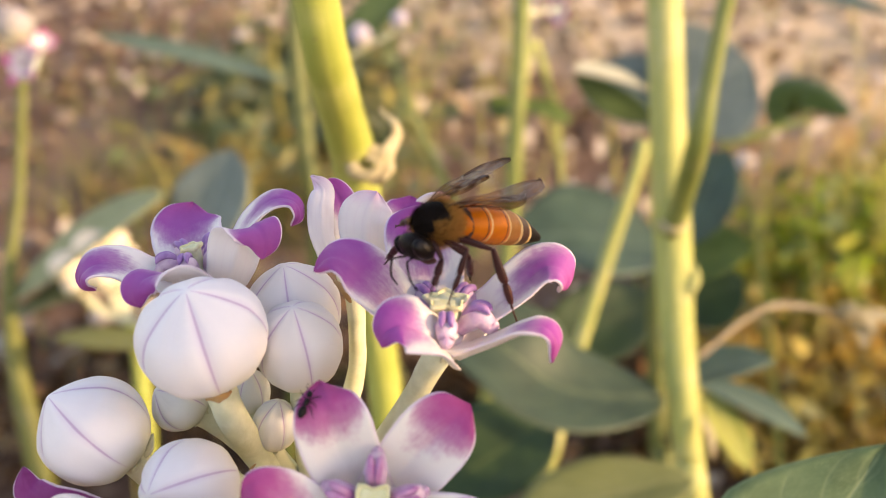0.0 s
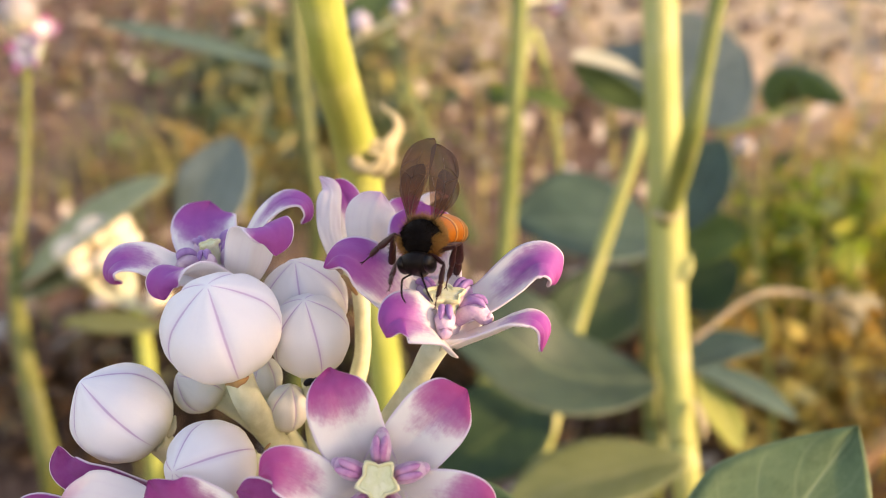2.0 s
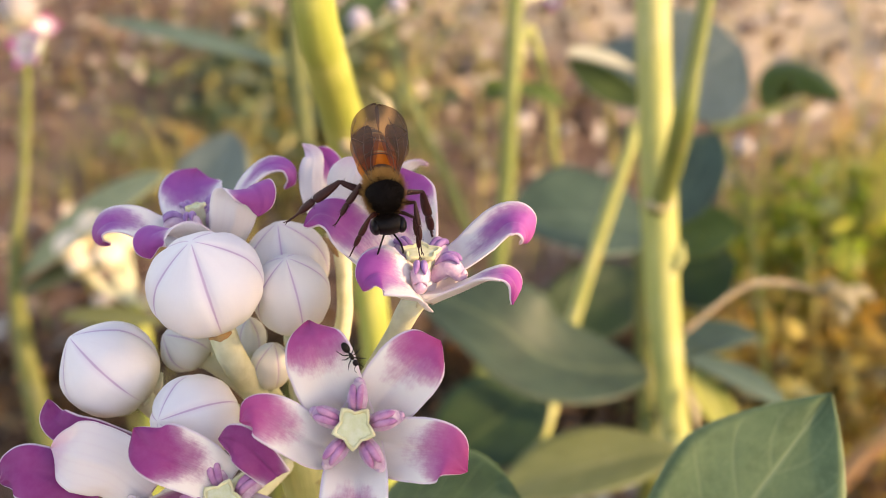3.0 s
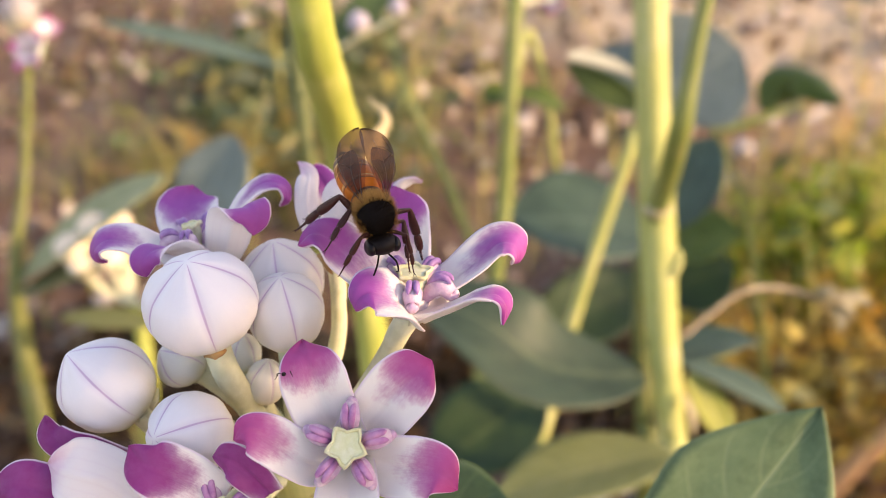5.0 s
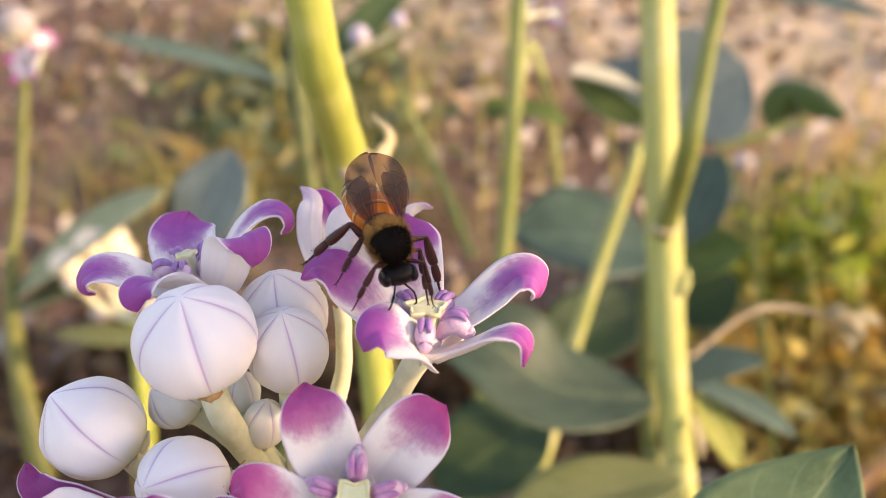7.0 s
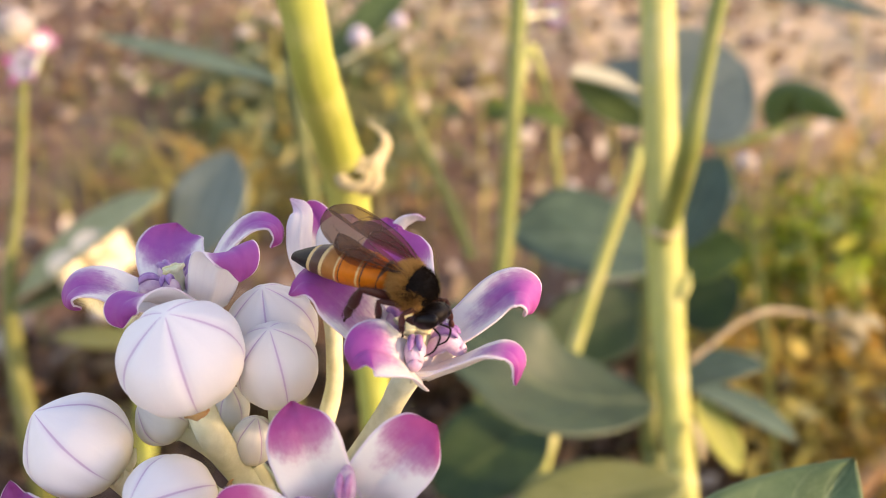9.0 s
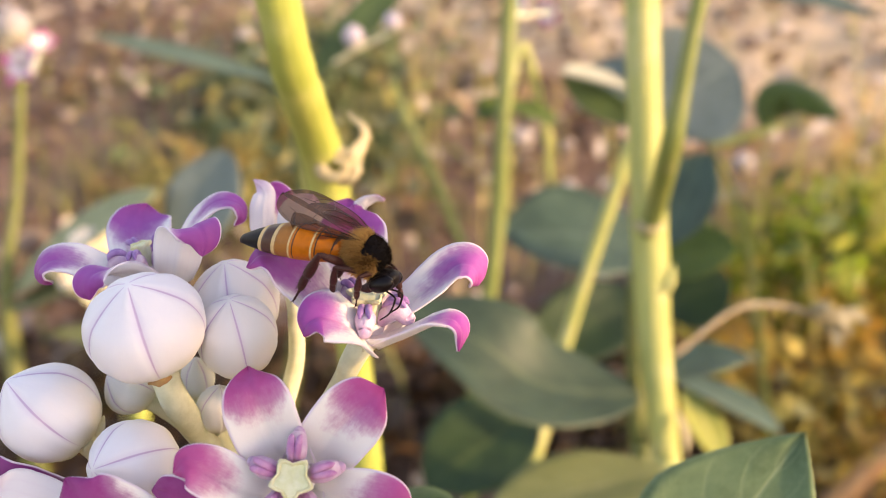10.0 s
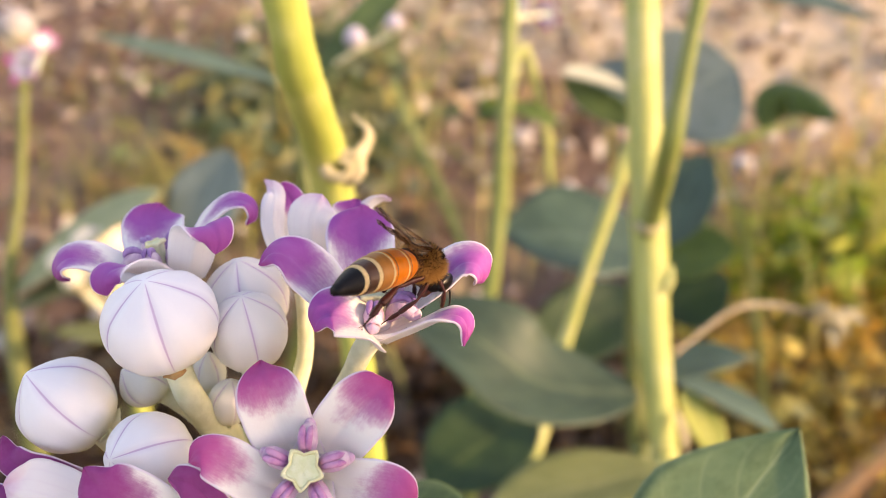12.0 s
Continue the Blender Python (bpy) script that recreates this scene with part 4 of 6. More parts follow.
# flower behind the bee's flower, half closed, seen from outside
INNER[0] = PETAL_VIOLET
shut = flower(front, (-0.0062, 0.0106, 0.5951), (0.02, 0.06, 1.0), (1, 0, 0), [], stalk((-0.0057, 0.0071, 0.5894), (-0.0064, 0.0057, 0.5832), r=(0.0012, 0.0009, 0.0010, 0.0012)), 0.95, False, label="half-open flower seen from outside, pale petals")
petal_along(shut, 0.00135, [(-0.00826, 0.00991, 0.59602, -0.45, 0.77, -0.45), (-0.00905, 0.01088, 0.59875, -0.45, 0.82, -0.36), (-0.00921, 0.01242, 0.60079, -0.45, 0.82, -0.36), (-0.00911, 0.01392, 0.60216, -0.35, 0.92, -0.19), (-0.01036, 0.01493, 0.60321, -0.03, 0.89, 0.46)], 0.12, 0.0)
petal_along(shut, 0.00167, [(-0.00739, 0.01226, 0.595, 0.25, -0.71, 0.65), (-0.00739, 0.01434, 0.59757, 0.35, -0.69, 0.64), (-0.00771, 0.01566, 0.59945, 0.35, -0.69, 0.64), (-0.00853, 0.01627, 0.60097, 0.24, -0.64, 0.73), (-0.00955, 0.0162, 0.60173, 0.14, -0.48, 0.87)], 0.3, 0.0)
petal_along(shut, 0.00276, [(-0.00445, 0.00906, 0.59619, 0, 0.86, -0.5), (-0.00447, 0.00946, 0.59886, 0, 0.91, -0.42), (-0.00445, 0.01023, 0.60057, 0, 0.93, -0.37), (-0.004, 0.01125, 0.60186, 0, 0.96, -0.27), (-0.00346, 0.01226, 0.60275, 0, 0.99, -0.11)], 0.15, 0.05)
petal_along(shut, 0.00231, [(-0.00099, 0.01451, 0.59526, 0.05, -0.74, 0.67), (-0.00109, 0.01628, 0.5973, 0.05, -0.74, 0.67), (-0.00091, 0.0175, 0.59838, 0.04, -0.58, 0.81), (-0.00073, 0.01855, 0.59896, 0.02, -0.11, 0.99)], 0.3, 0.1)
petal_along(shut, 0.00096, [(-0.00096, 0.01639, 0.59649, -0.35, 0.93, -0.08), (0.00033, 0.01743, 0.59775, -0.45, 0.89, 0.06), (0.00143, 0.01827, 0.59867, -0.33, 0.83, 0.45), (0.00249, 0.01861, 0.59895, -0.02, 0.74, 0.67), (0.00349, 0.01859, 0.59882, 0.1, 0.32, 0.94)], 0.4, 0.0)
# flowers at the foot of the cluster
INNER[0] = PETAL_DEEP
low = flower(front, (-0.0140, -0.0185, 0.5806), (-0.002, -0.469, 0.883), (0.999, 0.041, -0.019), [
    (222, 0.0100, 0.0030, 0, -20, 2.0, 0.30),
    (294, 0.0112, 0.0034, 5, -10, 2.0, 0.30),
    (-40, 0.0112, 0.0034, 30, 0, 2.0, 0.40),
], stalk((-0.0149, -0.0092, 0.5727)), 1.0, az=109, label="low open flower, deep magenta petals")
petal_along(low, 0.00277, [(-0.01416, -0.01767, 0.58293, 0.14, -0.57, 0.81), (-0.01626, -0.01787, 0.58532, 0.14, -0.57, 0.81), (-0.01866, -0.01806, 0.58715, 0.14, -0.61, 0.78), (-0.02063, -0.01783, 0.58811, -0.01, -0.66, 0.75), (-0.02213, -0.01661, 0.5891, -0.16, -0.65, 0.74)], 0.2, 0.15)
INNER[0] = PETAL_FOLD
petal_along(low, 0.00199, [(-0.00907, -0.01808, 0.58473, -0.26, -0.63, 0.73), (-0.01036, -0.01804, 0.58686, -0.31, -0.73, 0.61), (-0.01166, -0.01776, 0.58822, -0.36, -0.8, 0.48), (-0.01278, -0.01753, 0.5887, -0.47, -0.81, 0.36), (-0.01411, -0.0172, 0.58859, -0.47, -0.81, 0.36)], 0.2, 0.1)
INNER[0] = PETAL_DEEP
# turned away: one petal folded up, one seen from outside, one spread
away = flower(front, (-0.0248, -0.0144, 0.5767), (-0.319, 0.712, 0.625), (0.946, 0.202, 0.253), [
    (55, 0.0080, 0.0030, -15, -30, 2.0, 0.30),
    (-40, 0.0080, 0.0030, -10, -30, 2.0, 0.30),
], stalk((-0.0217, -0.0091, 0.5697)), 1.0, False, label="low open flower turned away, pale outer petals")
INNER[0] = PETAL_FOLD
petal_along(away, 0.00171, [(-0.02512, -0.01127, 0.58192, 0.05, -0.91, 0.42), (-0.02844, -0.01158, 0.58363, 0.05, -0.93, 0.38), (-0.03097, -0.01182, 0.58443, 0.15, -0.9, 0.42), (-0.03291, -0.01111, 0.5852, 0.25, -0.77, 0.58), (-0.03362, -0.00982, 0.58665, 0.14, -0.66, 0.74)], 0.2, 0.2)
INNER[0] = PETAL_DEEP
petal_along(away, 0.00342, [(-0.02277, -0.01593, 0.57976, -0.04, 0.66, -0.75), (-0.02536, -0.01582, 0.5831, -0.04, 0.7, -0.71), (-0.02825, -0.01573, 0.58448, -0.04, 0.74, -0.67), (-0.03001, -0.01545, 0.58471, 0.06, 0.8, -0.6), (-0.03162, -0.01479, 0.5848, 0.16, 0.96, -0.21)], 0.25, 0.2)
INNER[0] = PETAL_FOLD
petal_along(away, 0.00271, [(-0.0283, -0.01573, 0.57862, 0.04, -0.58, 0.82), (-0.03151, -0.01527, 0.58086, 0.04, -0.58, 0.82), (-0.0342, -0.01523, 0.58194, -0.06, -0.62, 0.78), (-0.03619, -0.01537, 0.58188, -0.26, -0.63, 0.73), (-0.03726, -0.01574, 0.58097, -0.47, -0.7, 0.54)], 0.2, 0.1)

INNER[0] = PETAL_PINK
# buds: apex, base, half width
bud(front, (-0.0177, -0.0055, 0.6024), (-0.0170, -0.0038, 0.5925), 0.0057, stalk((-0.0161, -0.0040, 0.5874), (-0.0144, -0.0015, 0.5797), r=(0.0014, 0.0015, 0.0018)), spin=0.42, label="large white bud with purple seams", scar=-1.2)
bud(front, (-0.0099, -0.0013, 0.5980), (-0.0101, 0.0002, 0.5889), 0.0041, stalk((-0.0104, -0.0004, 0.5830)), skin=BUD_CREAMY, spin=0.40, label="white bud with purple seams")
bud(front, (-0.0118, 0.0048, 0.5986), (-0.0110, 0.0054, 0.5889), 0.0046, stalk((-0.0109, 0.0034, 0.5816)), skin=BUD_CREAMY, spin=0.60, label="white bud behind the others")
bud(front, (-0.0318, -0.0059, 0.5914), (-0.0261, -0.0048, 0.5830), 0.0050, stalk((-0.0230, -0.0042, 0.5778), (-0.0171, -0.0017, 0.5738)), spin=0.55, label="bluish white bud with a single seam showing", scar=2.4)
bud(front, (-0.0209, -0.0140, 0.5876), (-0.0168, -0.0074, 0.5827), 0.0043, stalk((-0.0139, -0.0046, 0.5784)), spin=0.05, label="round white bud with purple seams")
bud(front, (-0.0244, -0.0006, 0.5879), (-0.0208, 0.0008, 0.5841), 0.0029, stalk((-0.0179, 0.0005, 0.5813)), BUD_GREEN, 0.2, label="young greenish white bud")
bud(front, (-0.0123, -0.0014, 0.5874), (-0.0136, -0.0014, 0.5817), 0.0022, stalk((-0.0127, -0.0010, 0.5785), r=(0.0008, 0.0009, 0.0011)), BUD_GREEN, 0.3, label="small pale green bud")
bud(front, (-0.0158, 0.0024, 0.5882), (-0.0159, 0.0018, 0.5834), 0.0018, stalk((-0.0151, 0.0011, 0.5783), r=(0.0008, 0.0009, 0.0011)), BUD_GREEN, 0.1, label="small green bud")

# withered bracts among the stalks
part("dry_bract", tube([(-0.0131, -0.0081, 0.5830), (-0.0135, -0.0080, 0.5840), (-0.0138, -0.0080, 0.5849), (-0.0134, -0.0078, 0.5854)], [0.0003, 0.0004, 0.0003, 0.0001], 14, 7, squash=0.5, wobble=0.3), DRY, front, "small dark withered bract")
part("dry_bract", tube([(-0.0073, 0.0059, 0.5963), (-0.0066, 0.0051, 0.5961), (-0.0060, 0.0048, 0.5952), (-0.0057, 0.0049, 0.5944)], [0.0002, 0.0003, 0.0003, 0.0001], 14, 7, squash=0.5, wobble=0.3), DRY, front, "small brown withered bract")
part("dry_bract", tube([(-0.0165, -0.0067, 0.5930), (-0.0155, -0.0069, 0.5935), (-0.0148, -0.0068, 0.5938)], [0.0001, 0.0003, 0.0001], 14, 7, squash=0.5, wobble=0.3), DRY, front, "small brown withered scar")
# unseen leafy side branch, added towards the sun to keep flowers in open shade
stem_piece("branch", [(-0.013, 0.016, 0.50), (0.05, 0.012, 0.53), (0.11, -0.01, 0.57), (0.155, -0.035, 0.62)], [0.0034, 0.0032, 0.003, 0.002], STEM_PALE, front)
leaf_mesh((0.150, -0.066, 0.585), (0.146, -0.078, 0.700), 0.037, SUN, LEAF_BLUE, front, 0.10, 0.04)
leaf_mesh((0.153, 0.030, 0.692), (0.151, -0.068, 0.693), 0.026, SUN, LEAF_BLUE, front, 0.10, 0.04)
leaf_mesh((0.125, -0.036, 0.585), (0.150, -0.032, 0.520), 0.022, SUN, LEAF_BLUE, front, 0.10, 0.04)
# leaves of the shoot
leaf_mesh((0.0291, -0.0034, 0.5359), (0.0577, 0.0205, 0.5633), 0.0118, (-0.116, -0.424, 0.898), LEAF_FELT, front, 0.10, 0.03, 0.62, "blue-green felted leaf with a pale midrib", 0.02, sharp=(1.4, 1.0))
leaf_mesh((-0.0068, 0.0086, 0.5473), (0.0151, 0.0091, 0.5540), 0.012, (0.014, 0.124, 0.992), LEAF_DARK, front, 0.10, 0.06, 0.5, "dark green leaf below the flowers")

# ---- stems and leaves behind ----
left = shrub("leaning_stem", "thick yellow-green milkweed stem with a curled dry scale", (-0.0086, 0.1063, 0.0))
stem_piece("stem", [(-0.0207, 0.0757, 0.6155), (-0.0193, 0.0756, 0.6044), (-0.0188, 0.0784, 0.5934), (-0.0184, 0.0907, 0.575), (-0.0182, 0.0971, 0.5639), (-0.0174, 0.0999, 0.539), (-0.0156, 0.097, 0.5139), (-0.014, 0.0916, 0.4862), (-0.0126, 0.0863, 0.4618), (-0.0086, 0.1063, 0.3418)],
           [0.0038, 0.0038, 0.0039, 0.0043, 0.0045, 0.0038, 0.0038, 0.0040, 0.0042, 0.005], STEM_YELLOW, left, rings=80)
part("scale", tube([(-0.0132, 0.0896, 0.5663), (-0.0117, 0.0903, 0.5678), (-0.0117, 0.091, 0.5695), (-0.0132, 0.0915, 0.5708), (-0.0152, 0.0914, 0.5713), (-0.017, 0.0908, 0.5708), (-0.0178, 0.0899, 0.5697), (-0.0174, 0.089, 0.5685), (-0.016, 0.0885, 0.5679), (-0.0145, 0.0883, 0.5679), (-0.0133, 0.0886, 0.5686), (-0.0129, 0.0889, 0.5696), (-0.0134, 0.0892, 0.5704), (-0.0144, 0.0891, 0.5709), (-0.0153, 0.0888, 0.5708)], [0.0010, 0.0016, 0.0019, 0.0019, 0.0017, 0.0016, 0.0015, 0.0014, 0.0013, 0.0012, 0.0010, 0.0009, 0.0008, 0.0006, 0.0003], 70, 10, wobble=0.25), PAPERY, left, "papery dry scale curled into a ring")
part("scale", tube([(-0.0135, 0.0901, 0.5653), (-0.0118, 0.0904, 0.5697), (-0.0108, 0.0927, 0.5714), (-0.0095, 0.0949, 0.5731), (-0.0102, 0.0979, 0.5743), (-0.0124, 0.0996, 0.5755), (-0.0133, 0.1012, 0.5764)], [0.0018, 0.0021, 0.0018, 0.0014, 0.0016, 0.0010, 0.0003], 30, 10, squash=0.5, wobble=0.25), PAPERY, left, "curled papery dry scale")

right = shrub("upright_stem", "pale green milkweed stem with a side branch", (0.1263, 0.1853, 0.1694))
stem_piece("stem", [(0.0668, 0.2542, 0.5760), (0.0676, 0.2431, 0.5556), (0.0693, 0.2287, 0.5237), (0.0722, 0.2152, 0.4876), (0.0748, 0.1989, 0.4525), (0.0795, 0.1809, 0.4145), (0.0845, 0.1718, 0.3834), (0.1263, 0.1853, 0.1694)],
           [0.0060, 0.0060, 0.0061, 0.0066, 0.0060, 0.0054, 0.0054, 0.007], STEM_PALE, right, rings=70)
stem_piece("branch", [(0.0711, 0.2103, 0.4873), (0.0723, 0.2054, 0.5022), (0.0716, 0.1909, 0.5286), (0.0740, 0.1948, 0.5485), (0.0769, 0.2007, 0.5677), (0.0811, 0.2080, 0.5891)], [0.0034, 0.0036, 0.0036, 0.0026, 0.0025, 0.0025], STEM_DULL, right, rings=40)
stem_piece("node_ring", [(0.0661, 0.2088, 0.4911), (0.0709, 0.2065, 0.4906), (0.0761, 0.2092, 0.4909)], [0.0014, 0.0016, 0.0010], PAPERY, right, "pale scar at the node")
stem_piece("twig", [(0.0814, 0.1941, 0.4459), (0.0913, 0.2007, 0.4501), (0.1029, 0.2093, 0.4537), (0.1135, 0.2148, 0.4541), (0.1305, 0.2171, 0.4507), (0.1492, 0.2167, 0.4407)], [0.0013, 0.0010, 0.0010, 0.0014, 0.0010, 0.0007], DRY_TWIG, right, "dry bent twig with a withered flower", rings=30)
for b, t, w in (((0.1348, 0.2171, 0.4502), (0.1433, 0.2129, 0.4513), 0.0026), ((0.1369, 0.2168, 0.4496), (0.1494, 0.2100, 0.4440), 0.0034), ((0.1412, 0.2148, 0.4459), (0.1432, 0.2050, 0.4412), 0.003), ((0.1441, 0.2177, 0.4465), (0.1572, 0.2154, 0.4456), 0.003), ((0.1372, 0.2146, 0.4498), (0.1406, 0.2142, 0.4565), 0.0025)):
    leaf_mesh(b, t, w, (0.226, -0.227, 0.947), PAPERY, right, 0.9, 0.25, 0.45, "withered pale petal", 0.25)
leaf_mesh((0.0823, 0.1815, 0.4307), (0.0847, 0.1693, 0.4219), 0.0018, (0.718, -0.442, 0.538), PAPERY, right, 0.5, 0.1, 0.4, "dry brown bract", 0.1)
part("axillary_bud", tube([(0.0772, 0.2014, 0.4680), (0.0792, 0.2029, 0.4723), (0.0802, 0.2056, 0.4768)], [0.0020, 0.0020, 0.0004], 10, 10), STEM_PALE, right, "small bud in the leaf axil")
# leaves of that shrub
LEAVES = (
    ((0.0725, 0.1998, 0.4310), (0.1099, 0.1972, 0.4427), 0.012, (0.014, 0.124, 0.992), LEAF_BLUE),
    ((0.0991, 0.3425, 0.4036), (0.0220, 0.3283, 0.4197), 0.035, (-0.723, -0.225, 0.653), LEAF_SHADED_GREY),
    ((0.0884, 0.2691, 0.4476), (0.1079, 0.2860, 0.4835), 0.0145, (-0.368, -0.597, 0.713), LEAF_SHADED_GREY),
    ((0.0905, 0.2244, 0.4121), (0.1280, 0.1994, 0.4059), 0.0095, (0.366, -0.000, 0.931), LEAF_BLUE),
    # lit fold of the blue-green leaf above, its sunlight put into the colour
    ((0.0927, 0.2156, 0.4127), (0.1034, 0.1861, 0.4017), 0.0075, (0.342, -0.748, 0.569), LEAF_LIT_FOLD),
    ((0.1103, 0.3692, 0.3790), (0.1480, 0.3575, 0.3951), 0.018, (-0.066, -0.377, 0.924), LEAF_OLIVE),
    # leaf added to darken the shaded gap beside the stem
    ((0.1143, 0.3730, 0.3461), (0.1525, 0.3745, 0.3648), 0.022, (-0.262, -0.631, 0.731), LEAF_SHADED),
    ((0.1020, 0.4113, 0.4496), (0.1524, 0.4281, 0.4730), 0.036, (-0.055, -0.800, 0.597), LEAF_GREY),
    # one folded leaf: sunlit top and dark underside, put into two colours
    ((0.0954, 0.3978, 0.4665), (0.0514, 0.3735, 0.4882), 0.0120, (-0.074, -0.174, 0.982), LEAF_LIT_TOP),
    ((0.0961, 0.3937, 0.4519), (0.0517, 0.3759, 0.4844), 0.0080, (0.142, -0.981, -0.134), LEAF_DARK),
    ((0.1020, 0.4081, 0.4442), (0.0758, 0.4443, 0.4678), 0.030, (0.244, -0.707, 0.663), LEAF_GREY),
    ((0.0771, 0.1676, 0.4158), (0.0146, 0.1341, 0.4241), 0.016, (-0.082, 0.007, 0.997), LEAF_LIGHT),
    ((0.1230, 0.5288, 0.4876), (0.2483, 0.4849, 0.4812), 0.02, (0.019, 0.011, 1.000), LEAF_BLUE),
)
for b, t, w, f, mat in LEAVES:
    leaf_mesh(b, t, w, f, mat, right, 0.18, 0.08, 0.5)
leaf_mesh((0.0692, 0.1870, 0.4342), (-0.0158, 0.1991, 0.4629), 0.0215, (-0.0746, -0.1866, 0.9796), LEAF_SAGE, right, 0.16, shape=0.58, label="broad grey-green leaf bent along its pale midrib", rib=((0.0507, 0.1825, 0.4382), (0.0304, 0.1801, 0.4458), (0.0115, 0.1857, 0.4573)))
leaf_mesh((0.0353, 0.2305, 0.3882), (-0.0097, 0.1976, 0.3764), 0.022, (-0.558, -0.625, 0.546), LEAF_SHADED, right, 0.2, 0.06, 0.5)
leaf_mesh((0.1091, 0.3920, 0.3414), (0.0379, 0.3482, 0.3328), 0.024, (-0.0600, -0.6230, 0.7799), LEAF_SHADED, right, 0.15, 0.05, 0.5, "green leaf with the shade of the stems put into its dark colour")

dim = shrub("shaded_stem", "slim milkweed stem with shade put into its olive colour", (0.0904, 0.2602, 0.1224))
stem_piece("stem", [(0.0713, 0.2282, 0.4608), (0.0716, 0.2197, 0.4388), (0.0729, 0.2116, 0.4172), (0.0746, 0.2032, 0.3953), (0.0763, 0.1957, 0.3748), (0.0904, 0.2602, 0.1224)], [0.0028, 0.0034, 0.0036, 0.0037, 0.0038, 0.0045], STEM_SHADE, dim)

sprig = shrub("leafy_sprig", "thin yellow-green sprig with a drooping dark leaf", (0.2971, 0.5446, -0.0833))
stem_piece("stem", [(0.1619, 0.4972, 0.3930), (0.1802, 0.5032, 0.3624), (0.1961, 0.5011, 0.3189), (0.2175, 0.5017, 0.2403), (0.2971, 0.5446, -0.0833)], [0.0016, 0.0020, 0.0022, 0.0024, 0.003], STEM_DULL, sprig)
stem_piece("twig", [(0.1619, 0.4972, 0.3930), (0.1814, 0.5044, 0.3935), (0.2057, 0.5140, 0.3976), (0.2265, 0.5225, 0.4002)], [0.0022, 0.0026, 0.0024, 0.0014], STEM_YELLOW, sprig)
leaf_mesh((0.1893, 0.4851, 0.4120), (0.2281, 0.4610, 0.4269), 0.0165, (0.0346, -0.4317, 0.9014), LEAF_OLIVE, sprig, -0.5, label="drooping dark green leaf", rib=((0.2013, 0.4962, 0.4297), (0.2142, 0.4878, 0.4339)))

stick = new("fallen_stick")
tagged(stick, "orange-brown dead stick lying in the dry brush", "stick")
part("stick", tube([(0.2669, 0.4826, 0.0000), (0.3097, 0.5048, 0.0630), (0.3565, 0.5411, 0.0803), (0.4201, 0.5905, 0.0985)], [0.009, 0.0095, 0.009, 0.008], 16, 10, wobble=0.15), STICK, stick)

mid = shrub("slim_stem", "slim green milkweed stem with small purple flowers at its top", (0.0030, 0.2996, 0.1178))
stem_piece("stem", [(0.0251, 0.3614, 0.5481), (0.0244, 0.3529, 0.5243), (0.0224, 0.3329, 0.4816), (0.0204, 0.3210, 0.4427), (0.0176, 0.3082, 0.4120), (0.0131, 0.2964, 0.3831), (0.0088, 0.2828, 0.3512), (0.0070, 0.2652, 0.3028), (0.0030, 0.2996, 0.1178)], [0.0040, 0.0040, 0.0040, 0.0042, 0.0040, 0.0041, 0.0042, 0.0044, 0.0046], STEM_DULL, mid)
for q, d in (((0.0328, 0.4195, 0.5081), (-0.819, -0.431, 0.378)), ((0.0496, 0.4386, 0.4994), (-0.711, -0.684, 0.161))):
    flower(mid, q, d, (-0.005, 0.516, 0.857), [(20 + 72 * n, 0.0090, 0.0036, 35, 0, 2.0, 0.3) for n in range(5)], ([(0.0287, 0.3864, 0.5117), (0.0240, 0.3523, 0.5137)], [0.001, 0.001, 0.0012]), 1.0, False, label="purple flower at the top of a stem")
leaf_mesh((0.0225, 0.3397, 0.4832), (0.0478, 0.3317, 0.4774), 0.008, (0.237, -0.152, 0.960), LEAF_OLIVE, mid, 0.2, 0.1)
leaf_mesh((0.0226, 0.3451, 0.4825), (0.0109, 0.3364, 0.4788), 0.008, (-0.193, -0.395, 0.898), LEAF_OLIVE, mid, 0.2, 0.1)
stem_piece("branch", [(0.0501, 0.3863, 0.4127), (0.0453, 0.3871, 0.4531), (0.0379, 0.3817, 0.4836), (0.0316, 0.3792, 0.4994), (0.0225, 0.3362, 0.4774)], [0.0018, 0.0022, 0.0022, 0.0016, 0.0016], STEM_PALE, mid)

slant = shrub("slanting_stem", "slanting pale green milkweed stem", (0.0197, 0.3130, 0.0998))
stem_piece("stem", [(0.0813, 0.3284, 0.4690), (0.0768, 0.3199, 0.4553), (0.0648, 0.3044, 0.4209), (0.0524, 0.2870, 0.3834), (0.0429, 0.2707, 0.3475), (0.0339, 0.2590, 0.3095), (0.0197, 0.3130, 0.0998)], [0.0030, 0.0031, 0.0032, 0.0034, 0.0036, 0.0038, 0.0045], STEM_PALE, slant)

far = shrub("far_left_stem", "thin green stem with white buds at its top", (-0.2664, 0.2719, 0.0568))
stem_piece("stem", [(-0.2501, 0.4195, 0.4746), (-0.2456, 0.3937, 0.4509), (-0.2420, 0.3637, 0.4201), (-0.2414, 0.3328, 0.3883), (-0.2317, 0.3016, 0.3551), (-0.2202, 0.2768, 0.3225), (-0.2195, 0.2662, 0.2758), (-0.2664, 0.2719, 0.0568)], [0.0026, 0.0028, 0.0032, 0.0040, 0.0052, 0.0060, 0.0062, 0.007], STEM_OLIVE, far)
bud(far, (-0.2510, 0.4278, 0.5079), (-0.2516, 0.4205, 0.4882), 0.0105, skin=BUD_DIM, label="white bud far behind")
INNER[0] = PETAL_PINK
